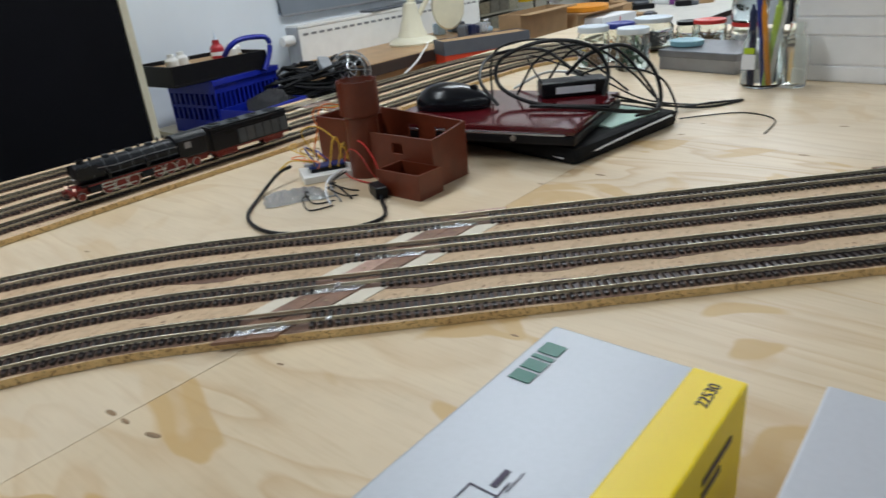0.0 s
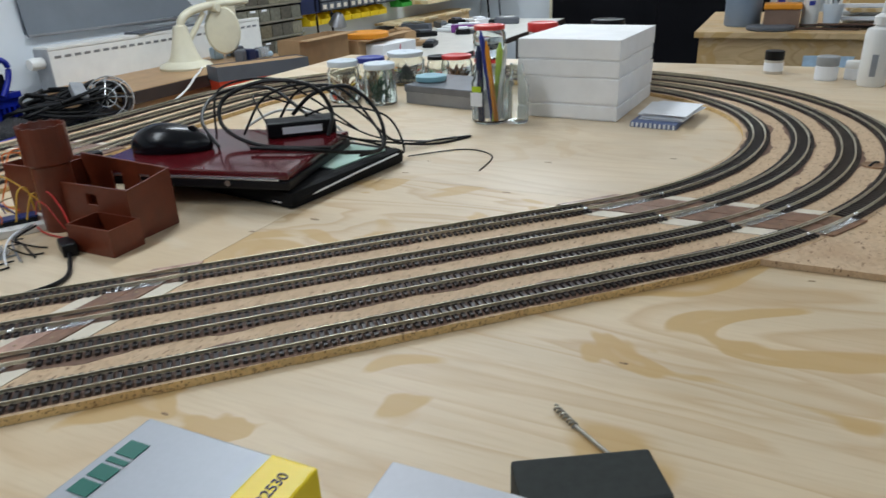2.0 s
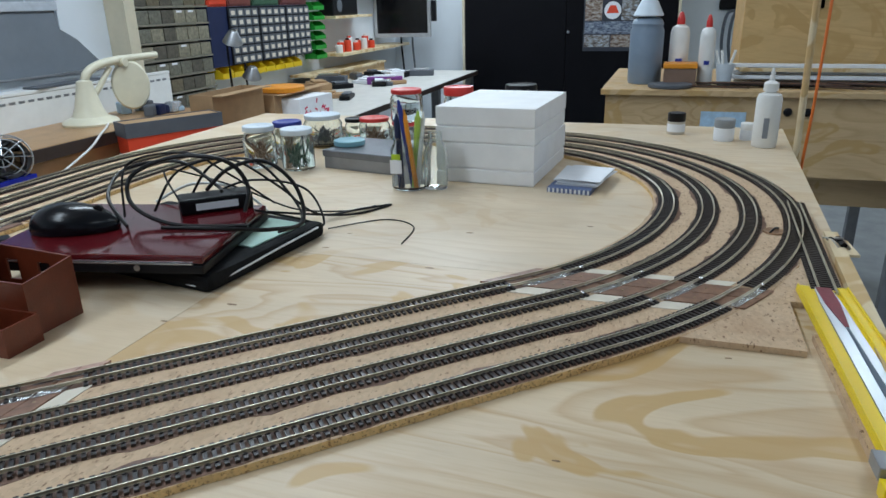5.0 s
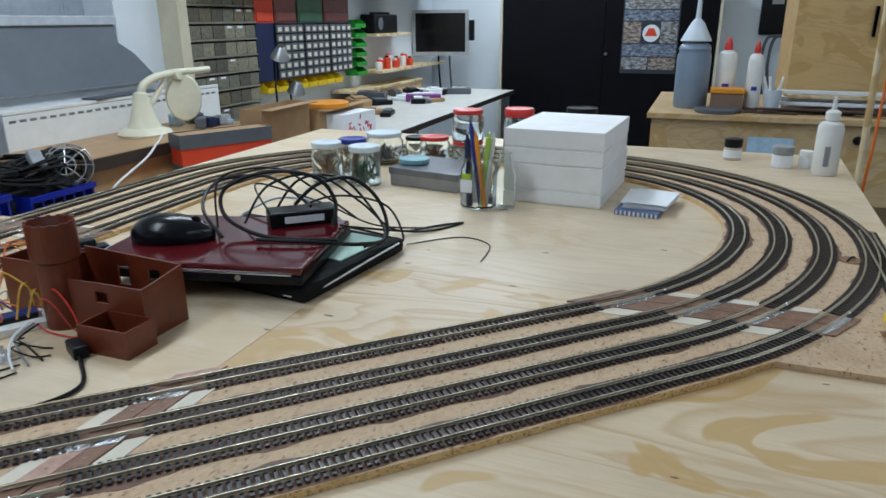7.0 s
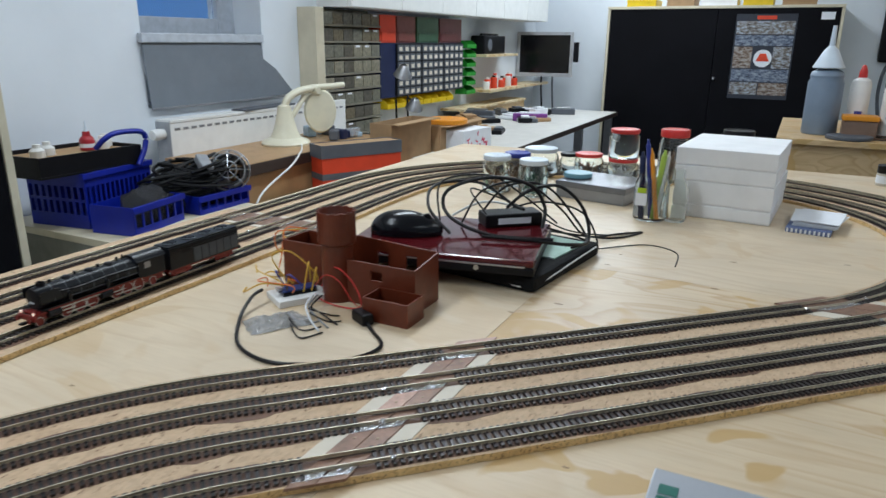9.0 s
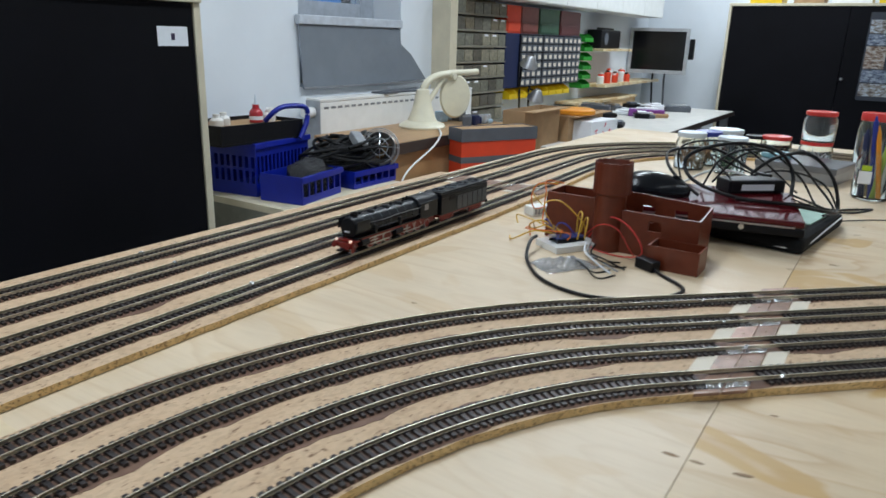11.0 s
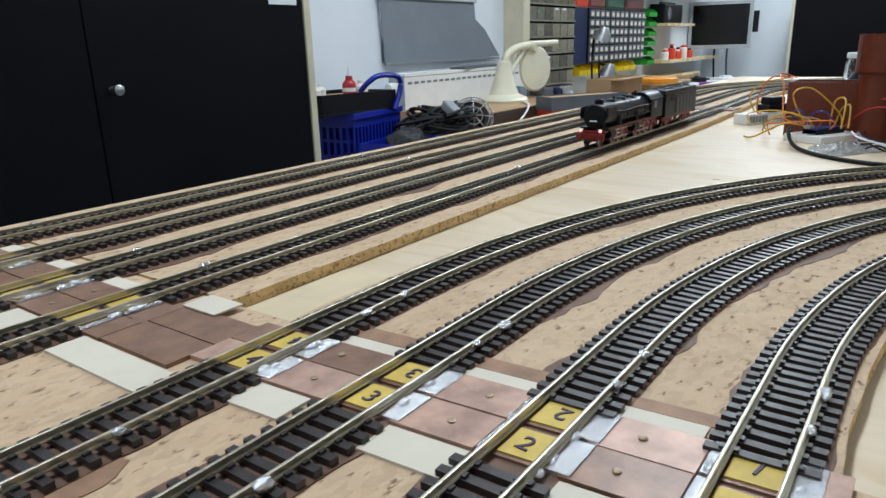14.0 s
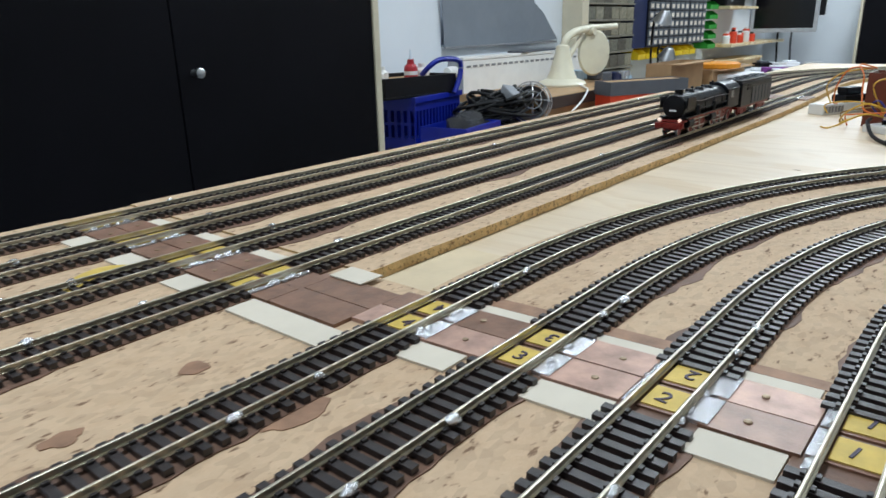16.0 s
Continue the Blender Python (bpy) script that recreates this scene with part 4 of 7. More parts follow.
part("lid", bx(0.001, 0.198, 0.001, 0.261, 0.0114, 0.0205, 0.0035), LAP_RED, lap, "glossy dark red lid")
part("silver_trim", bx(-0.0008, 0.0018, 0.012, 0.25, 0.0112, 0.013, 0.0005), STEEL, lap, "thin silver front trim")
part("hinge", turned([(0.005, -0.11), (0.005, 0.11)], 12, pose(0.196, 0.131, 0.0115, 90)), BLACK, lap)
part("button", turned([(0.0035, 0), (0.0035, 0.0008)], 12, pose(-0.0002, 0.075, 0.007, 0, -90, 0)), STEEL, lap)
LT = TOP + 0.0238 + 0.0207
mouse = thing("computer_mouse", pose(0.824, 0.671, LT, 0, 0, -70), "glossy black computer mouse upside on a netbook", "mouse")
bm = bmesh.new()
bmesh.ops.create_uvsphere(bm, u_segments=28, v_segments=16, radius=1)
for v in bm.verts:
    x, y, zz = v.co
    v.co = (x * 0.053, y * 0.029 * (1 - 0.12 * x), max(zz, -0.12) * 0.029 * (1 - 0.15 * x) + 0.0042)
part("shell", bm, plain("gloss_black", (0.005, 0.006, 0.009), 0.2, 0, 0.1, 40, 0.0, spec=0.32), mouse, "", True)
part("wheel", turned([(0.006, -0.0025), (0.006, 0.0025)], 14, pose(0.03, 0, 0.024, 90)), BLACK, mouse)
ad = thing("power_adapter", pose(0.945, 0.56, LT, 0, 0, -48), "black laptop power adapter brick with a white label", "power adapter")
part("brick", bx(-0.045, 0.045, -0.02, 0.02, 0, 0.02, 0.003), BLACK, ad)
part("label_sticker", bx(-0.026, 0.026, -0.0206, -0.0199, 0.005, 0.014), PAPER, ad)
CB = plain("cable_black", (0.006, 0.006, 0.007), 0.4, 0, 0.1, 60, 0.0, spec=0.25)
for r, pts in (
    (0.0028, [(0.88, 0.47, LT + 0.003), (0.86, 0.56, LT + 0.004), (0.875, 0.63, LT + 0.02), (0.9, 0.645, LT + 0.05), (0.92, 0.59, LT + 0.072), (0.935, 0.53, LT + 0.066), (0.94, 0.505, LT + 0.035), (0.92, 0.50, LT + 0.006)]),
    (0.0026, [(0.93, 0.56, LT + 0.028), (0.94, 0.53, LT + 0.055), (0.96, 0.49, LT + 0.062), (0.97, 0.455, LT + 0.03), (0.955, 0.44, LT - 0.012), (0.9, 0.45, LT - 0.006), (0.86, 0.49, LT + 0.004), (0.84, 0.56, LT + 0.006)]),
    (0.0024, [(0.84, 0.61, LT + 0.004), (0.87, 0.66, LT + 0.03), (0.93, 0.68, LT + 0.05), (0.96, 0.62, LT + 0.055), (0.95, 0.56, LT + 0.03), (0.92, 0.53, LT + 0.031)]),
    (0.0017, [(0.9, 0.62, LT + 0.004), (0.93, 0.6, LT + 0.05), (0.97, 0.55, LT + 0.06), (1.0, 0.5, LT + 0.02), (1.05, 0.47, TOP + 0.012), (1.12, 0.43, TOP + 0.003), (1.15, 0.40, TOP + 0.002), (1.08, 0.44, TOP + 0.004), (1.0, 0.52, TOP + 0.026)]),
    (0.0016, [(0.96, 0.6, LT + 0.002), (0.98, 0.53, LT + 0.03), (1.02, 0.47, LT + 0.012), (1.01, 0.44, TOP + 0.012), (0.98, 0.46, TOP + 0.027), (0.94, 0.5, LT + 0.003)]),
    (0.0015, [(0.87, 0.64, LT + 0.004), (0.91, 0.66, LT + 0.06), (0.95, 0.6, LT + 0.07), (0.96, 0.55, LT + 0.045), (0.99, 0.5, LT - 0.002)]),
    (0.0018, [(0.97, 0.62, LT + 0.002), (0.975, 0.58, LT + 0.05), (0.985, 0.52, LT + 0.055), (0.985, 0.47, LT + 0.01), (0.96, 0.445, TOP + 0.03), (0.92, 0.455, TOP + 0.028)]),
    (0.0013, [(0.9, 0.58, LT + 0.022), (0.93, 0.62, LT + 0.05), (0.97, 0.6, LT + 0.035), (1.0, 0.55, LT + 0.01), (1.04, 0.5, TOP + 0.02), (1.1, 0.45, TOP + 0.003), (1.14, 0.42, TOP + 0.002)]),
    (0.0009, [(1.02, 0.44, TOP + 0.002), (1.08, 0.38, TOP + 0.0012), (1.06, 0.33, TOP + 0.001), (0.99, 0.32, TOP + 0.001)]),
):
    cable("power_cable", pts, r, CB, None, "black power cable tangled in loops over the netbook", "cable", 10)
cable("white_cable", [(0.95, 0.66, LT), (0.98, 0.62, LT + 0.02), (1.01, 0.57, LT + 0.008), (1.03, 0.53, TOP + 0.01)], 0.002, WHITE, None, "short white cable among the black loops", "cable")

# ---- white boxes, pens, jars ----
zz = TOP
for n, (h, dx, tw) in enumerate(((0.024, 0, -3.6), (0.044, 0.0012, -3.9), (0.027, 0.0, -3.3), (0.033, 0.001, -3.7))):
    w = thing("white_box", pose(1.316, 0.382, zz, 0, 0, tw), "plain white cardboard box in a stack of four", "box", "stacked white boxes")
    part("tray", bx(0.002 + dx, 0.227, -0.17, -0.002, 0, h * 0.058), WHITE_CARD, w)
    part("lid", bx(dx, 0.229, -0.172, 0, h * 0.06, h - 0.0003, 0.0015), WHITE_CARD, w)
    zz += h


def jar(x, y, r, h, lid, label, fill=None, z0=TOP, lid_label=""):
    j = thing("glass_jar", pose(x, y, z0), label, "jar", "glass jars")
    n = r * 0.86
    part("glass", turned([(0.002, 0), (r * 0.92, 0), (r, r * 0.1), (r, h * 0.72), (n, h * 0.84), (n, h * 0.9), (n - 0.0015, h * 0.9), (n - 0.0015, h * 0.84), (r - 0.0018, h * 0.71), (r - 0.0018, r * 0.14), (r * 0.86, 0.003), (0.002, 0.003)], 28, None, False), GLASS, j, "", True)
    part("lid", turned([(0.002, h * 0.865), (n + 0.0022, h * 0.865), (n + 0.003, h * 0.88), (n + 0.003, h * 0.985), (n + 0.0018, h), (n * 0.9, h), (n * 0.86, h * 0.99), (0.002, h * 0.99)], 28, None, False), lid, j, lid_label, True)
    if fill:
        bm = bmesh.new()
        rr = random.Random(int(x * 1000 + y * 777))
        for i in range(46):
            a, d = rr.uniform(0, 6.28), rr.uniform(0, r * 0.8)
            b, e = rr.uniform(0, 6.28), rr.uniform(0, r * 0.8)
            rod(bm, (d * math.cos(a), d * math.sin(a), rr.uniform(0.005, h * 0.3)), (e * math.cos(b), e * math.sin(b), rr.uniform(h * 0.3, h * 0.62)), rr.uniform(0.0006, 0.0016), 5)
        part("contents", bm, fill, j)
    return j


jar(1.352, 0.752, 0.031, 0.078, WHITE_LID, "glass jar of wire bits with a pale lid", TAN)
jar(1.348, 0.668, 0.031, 0.076, WHITE_LID, "glass jar of green cable with a pale lid", plain("dark_green_wire", (0.03, 0.1, 0.06), 0.5))
jar(1.43, 0.735, 0.03, 0.074, BLUE_LID, "glass jar with a dark blue lid", TAN)
jar(1.56, 0.725, 0.042, 0.068, WHITE_LID, "wide glass jar with a white lid", DARK_CARD)
jar(1.60, 0.665, 0.024, 0.055, BLACK, "small glass jar with a black lid")
jar(1.60, 0.62, 0.034, 0.058, RED_LID, "low glass jar with a red lid", TAN)
jar(1.58, 0.535, 0.035, 0.056, RED_LID, "glass jar with a red lid under another jar", PAPER)
jar(1.58, 0.535, 0.034, 0.066, RED_LID, "empty glass jar with a red lid standing on another", None, TOP + 0.0562)
jar(1.61, 0.43, 0.033, 0.125, RED_LID, "tall glass jar with a red lid behind white boxes", TAN)
jar(1.62, 0.30, 0.034, 0.13, BLACK, "tall glass jar with a black lid behind white boxes")
tin = thing("metal_tin", pose(1.356, 0.545, TOP, 0, 0, -11), "flat grey metal tin with a lid", "tin")
part("tin_body", bx(-0.01, 0.12, -0.075, 0.075, 0, 0.026, 0.002), GREY_METAL, tin)
part("tin_lid", bx(-0.012, 0.122, -0.077, 0.077, 0.022, 0.035, 0.002), plain("blue_grey_metal", (0.17, 0.18, 0.2), 0.3, 0.5), tin)
part("teal_lid", turned([(0.028, 0.0354), (0.03, 0.037), (0.03, 0.045), (0.026, 0.046), (0.002, 0.045)], 24, pose(0.045, 0.055, 0)), TEAL, tin)
pj = thing("pen_jar", pose(1.262, 0.41, TOP), "square glass jar holding pens and scissors", "pen jar")
part("glass", turned([(0.002, 0), (0.028, 0), (0.031, 0.004), (0.031, 0.066), (0.025, 0.078), (0.026, 0.086), (0.0245, 0.086), (0.0235, 0.078), (0.029, 0.065), (0.029, 0.006), (0.026, 0.003), (0.002, 0.003)], 12, None, False), GLASS, pj, "", True)
part("label_sticker", bx(-0.0322, -0.0315, 0.002, 0.022, 0.03, 0.052), PAPER, pj)
part("label_sticker", bx(-0.0326, -0.032, 0.004, 0.019, 0.053, 0.062), plain("lime", (0.4, 0.55, 0.02), 0.5), pj)
for n, (a, b, m, r) in enumerate((((0.012, 0.0, 0.004), (-0.004, 0.013, 0.136), BLUE_LID, 0.0042), ((-0.01, -0.014, 0.004), (0.0, 0.006, 0.12), ORANGE, 0.004), ((-0.004, 0.014, 0.004), (0.005, 0.022, 0.112), NAVY, 0.0055), ((0.008, -0.004, 0.004), (0.002, -0.016, 0.118), plain("lime_pen", (0.42, 0.6, 0.1), 0.4), 0.005), ((0.0, -0.012, 0.004), (0.01, -0.022, 0.115), WHITE, 0.004))):
    pen = thing("pen", pose(1.262, 0.41, TOP), ("blue", "orange", "navy", "lime green", "white")[n] + " plastic pen standing in a jar", "pen", "pens in the jar")
    bm = bmesh.new()
    rod(bm, a, b, r, 10)
    part("barrel", bm, m, pen, "", True)
    bm = bmesh.new()
    d = (Vector(b) - Vector(a)).normalized()
    rod(bm, b, Vector(b) + d * 0.009, r * 0.7, 10, r * 0.35)
    part("cap", bm, m, pen)
bt = thing("glass_bottle", pose(1.268, 0.367, TOP), "slim clear glass bottle beside the pen jar", "bottle")
part("glass", turned([(0.002, 0), (0.018, 0), (0.02, 0.004), (0.02, 0.06), (0.011, 0.08), (0.011, 0.094), (0.0095, 0.094), (0.0095, 0.08), (0.0183, 0.059), (0.0183, 0.005), (0.002, 0.003)], 24, None, False), GLASS, bt, "", True)
nb = thing("notepad", pose(1.285, 0.185, TOP, 0, 0, -6), "blue chequered notepad under loose sheets", "notepad")
part("pad", bx(0, 0.11, -0.07, 0, 0, 0.008, 0.0006), plain("chequer_blue", (0.12, 0.16, 0.3), 0.6), nb)
bm = bmesh.new()
for i in range(10):
    box(bm, -0.0006, -0.0001, -0.068 + i * 0.007, -0.0648 + i * 0.007, 0.0005, 0.0075)
part("cheque", bm, PAPER, nb)
rr = random.Random(3)
for i in range(7):
    s = thing("loose_sheet", pose(1.305 + rr.uniform(-0.005, 0.008), 0.176 + rr.uniform(-0.005, 0.004), TOP + 0.0083 + i * 0.0015, rr.uniform(-0.4, 0.4), 0, -8 + rr.uniform(-9, 9)), "loose white paper sheet on a notepad", "paper", "loose sheets")
    part("sheet", bx(0, 0.105, -0.068, 0, 0, 0.0012, 0.0003), PAPER, s)


def pot(x, y, r, h, body, cap, label):
    p = thing("paint_pot", pose(x, y, TOP), label, "paint pot", "paint pots")
    part("pot_body", turned([(r * 0.96, 0), (r, 0.002), (r, h * 0.58), (r * 0.9, h * 0.62)], 24), body, p, "", True)
    part("cap", turned([(r * 0.97, h * 0.6), (r * 1.02, h * 0.63), (r * 1.02, h * 0.97), (r * 0.95, h)], 24), cap, p, "", True)
    part("label_band", turned([(r + 0.0003, h * 0.12), (r + 0.0003, h * 0.5)], 24, None, False), PAPER, p)


pot(1.845, -0.007, 0.019, 0.047, plain("pot_cream", (0.55, 0.5, 0.42), 0.5), BLACK, "small paint pot with a black cap")
pot(1.785, -0.104, 0.0205, 0.046, PAPER, plain("grey_cap", (0.3, 0.32, 0.34), 0.5), "small paint pot with a grey cap")
pot(1.80, -0.15, 0.013, 0.036, PAPER, WHITE, "tiny white paint pot beside a bottle")
gb = thing("glue_bottle", pose(1.735, -0.178, TOP), "white squeeze bottle with a pointed nozzle", "bottle")
part("bottle_body", turned([(0.022, 0), (0.024, 0.003), (0.024, 0.095), (0.021, 0.104), (0.011, 0.108), (0.011, 0.113)], 28), WHITE, gb, "", True)
part("cap", turned([(0.014, 0.111), (0.014, 0.125), (0.011, 0.128), (0.005, 0.131), (0.0035, 0.148), (0.002, 0.156)], 20), WHITE, gb, "", True)
part("bar_label", bx(-0.0246, -0.0241, -0.002, 0.008, 0.02, 0.06), plain("print_grey", (0.25, 0.27, 0.3), 0.6), gb)

# the loose things keep one common scale on the board
ON_BOARD = Matrix.Translation((0.12, 0.1, TOP)) @ Matrix.Scale(0.9857, 4) @ Matrix.Translation((-0.12, -0.1, -TOP))
for ob in set(bpy.data.objects) - BUILT:
    if ob.parent is None:
        ob.matrix_world = ON_BOARD @ ob.matrix_world

# ---- re-railing tray, turnout and clip by the table edge ----
tr = thing("rerailing_tray", pose(0.93, -0.127, BED, 0, 0, 2.4), "yellow and white re-railing ramp tray at the table edge", "tray")
part("tray_base", bx(-0.44, 0, -0.046, 0.0, 0, 0.003, 0.0005), YELLOW_CARD, tr)
for y0, y1, h in ((-0.0115, 0.0, 0.0062), (-0.046, -0.0365, 0.0062)):
    part("flange", bx(-0.44, 0, y0, y1, 0.0031, h, 0.0006), YELLOW_CARD, tr, "flat yellow flange")
for y0, y1 in ((-0.0016, 0.0), (-0.046, -0.0444)):
    part("side_lip", bx(-0.44, -0.002, y0, y1, 0.0063, 0.0085, 0.0004), YELLOW_CARD, tr)
bm = bmesh.new()
prism(bm, [(-0.44, -0.0364), (-0.03, -0.033), (0, -0.031), (0, -0.0165), (-0.03, -0.0145), (-0.44, -0.0116)], 0.0031, 0.0048)
part("ramp", bm, plain("tray_white", (0.62, 0.68, 0.76), 0.22, 0.2, 0.04, 10, 0.0), tr, "glossy silver-white ramp")
bm = bmesh.new()
prism(bm, [(-0.44, -0.0295), (-0.09, -0.0255), (-0.09, -0.0235), (-0.44, -0.0185)], 0.0049, 0.0056)
part("slot", bm, plain("slate_blue", (0.03, 0.065, 0.11), 0.35), tr, "dark slate blue groove")
bm = bmesh.new()
prism(bm, [(-0.09, -0.0262), (-0.04, -0.0305), (-0.001, -0.0305), (-0.001, -0.017), (-0.04, -0.0175), (-0.09, -0.0228)], 0.0049, 0.0058)
part("guide", bm, plain("wine_red", (0.2, 0.03, 0.05), 0.45), tr, "wine red guide tongue")
part("support", bx(-0.44, -0.1, -0.045, 0.004, -(BED - TOP), -0.0001), CHIP, tr)
part("clip", bx(-0.305, -0.285, 0.0005, 0.009, 0.001, 0.011, 0.001), GREY_METAL, tr)
part("clip_foot", bx(-0.318, -0.306, 0.0005, 0.009, -0.006, 0.005, 0.001), YELLOW_CARD, tr)
straight = [(1.26 - 0.004 * i, -0.168 + 0.00015 * i, math.pi) for i in range(88)]
build_track(straight, "straight leg of a turnout beside the curve")
sw = thing("point_motor", pose(1.075, -0.193, BED, 0, 0, 4), "small black point motor on a pale base plate", "point motor")
part("base_plate", bx(-0.03, 0.02, -0.013, 0.011, 0, 0.0035, 0.0006), PINE, sw, "pale wooden base plate")
for s_ in (-0.008, 0.008):
    part("coil", turned([(0.0036, -0.005), (0.0036, 0.005)], 14, pose(s_, 0, 0.0075, 0, 90, 0)), BLACK, sw)
for y_ in (-0.006, 0.006):
    part("bracket", bx(-0.015, 0.015, y_ - 0.0008, y_ + 0.0008, 0.0036, 0.007), STEEL, sw)
part("lever", bx(-0.0012, 0.0012, -0.002, 0.02, 0.0115, 0.013), STEEL, sw)
bm = bmesh.new()
tube_mesh(bm, smooth_line([(-0.012, 0.004, 0.009), (-0.004, 0.012, 0.014), (0.006, 0.014, 0.009), (0.014, 0.008, 0.004)]), 0.0007, 5)
part("lead", bm, BLACK, sw)
cl = thing("cable_scrap", pose(1.12, -0.128, BED), "burnt brown hole rim with loose wire", "wire")
part("rim", turned([(0.006, 0), (0.014, 0.0004), (0.013, 0.0022), (0.007, 0.0012)], 14), TAN, cl)
bm = bmesh.new()
tube_mesh(bm, smooth_line([(-0.01, 0.006, 0.002), (0, 0, 0.005), (0.012, -0.006, 0.002)]), 0.0014)
part("strand", bm, BLACK, cl)
pole = tagged(obj("wooden_pole", rods(((1.66, -0.238, 0), (1.70, -0.222, 1.75)), r=0.0065), PINE), "thin round wooden pole leaning beside the table", "pole")
cable("orange_cable", [(1.80, -0.25, 1.8), (1.79, -0.268, 1.3), (1.76, -0.262, 1.0), (1.75, -0.255, 0.8), (1.76, -0.27, 0.4), (1.8, -0.29, 0.004)], 0.003, ORANGE_WIRE, None, "orange cable hanging down to the floor", "cable")


# ---- the steam locomotive and its condensing tender, on the inmost back straight ----
def loco_wheel(parent, x, y, r, name="wheel", mat=None):
    w = part(name, turned([(r * 0.25, -0.0011), (r * 0.93, -0.0011), (r, -0.0006), (r, 0.0011), (r * 0.93, 0.0013), (r * 0.8, 0.0007), (r * 0.25, 0.0007)], 20, pose(x, y, r, 90)), mat or LOCO_RED, parent, "", True)
    bm = bmesh.new()
    lathe(bm, [(r * 0.98, -0.0012), (r * 1.02, -0.0009), (r * 1.02, 0.0013), (r * 0.9, 0.0014)], 20, pose(x, y, r, 90), False)
    part("tyre", bm, STEEL, w)
    return w


NOSE, MODEL = 0.395, Matrix.Scale(0.94, 4)
loco = thing("steam_locomotive", pose(NOSE, BACK_Y, RAIL_TOP) @ MODEL, "black model steam locomotive with red wheels and frame", "locomotive")
part("frame", bx(0.006, 0.186, -0.0075, 0.0075, 0.006, 0.0135, 0.0005), LOCO_RED, loco)
beam = part("buffer_beam", bx(0.0025, 0.0055, -0.0155, 0.0155, 0.0085, 0.0145, 0.0005), LOCO_RED, loco)
for s in (-0.0105, 0.0105):
    part("buffer", turned([(0.0015, 0), (0.0015, 0.0035), (0.0032, 0.0035), (0.0032, 0.0045)], 14, pose(0.0025, s, 0.0115, 0, -90, 0)), LOCO_RED, beam)
    part("headlight", turned([(0.0018, 0), (0.0019, 0.0014), (0.001, 0.0018)], 14, pose(0.0048, s * 1.05, 0.0172, 0, -90, 0)), HEADLAMP, loco, "lit round headlight")
part("coupling", bx(-0.006, 0.0024, -0.003, 0.003, 0.0055, 0.0075, 0.0004), BLACK, loco)
part("front_steps", bx(0.007, 0.018, -0.0145, 0.0145, 0.0147, 0.0165, 0.0004), LOCO_RED, loco)
boiler = part("boiler", turned([(0.0128, 0), (0.0132, 0.002), (0.0132, 0.128)], 30, pose(0.014, 0, 0.0305, 0, 90, 0)), LOCO_BLACK, loco, "long black boiler", True)
part("smokebox_door", turned([(0.0125, 0), (0.0118, 0.0014), (0.006, 0.0026), (0.001, 0.003)], 26, pose(0.014, 0, 0.0305, 0, -90, 0)), BLACK, loco, "", True)
part("number_plate", bx(0.0104, 0.0108, -0.004, 0.004, 0.0258, 0.0274), PAPER, loco)
for i in range(7):
    part("boiler_band", turned([(0.0134, 0), (0.0136, 0.0003), (0.0136, 0.001), (0.0134, 0.0013)], 26, pose(0.03 + i * 0.0165, 0, 0.0305, 0, 90, 0), False), LOCO_GREY, boiler)
part("chimney", turned([(0.0055, 0.0), (0.0046, 0.002), (0.0048, 0.0055), (0.0042, 0.0055), (0.0038, 0.003)], 18, pose(0.024, 0, 0.042)), BLACK, loco)
for x in (0.055, 0.085, 0.112):
    part("dome", turned([(0.0058, 0), (0.0052, 0.0018), (0.0042, 0.0036), (0.001, 0.0042)], 18, pose(x, 0, 0.0425)), LOCO_BLACK, loco, "", True)
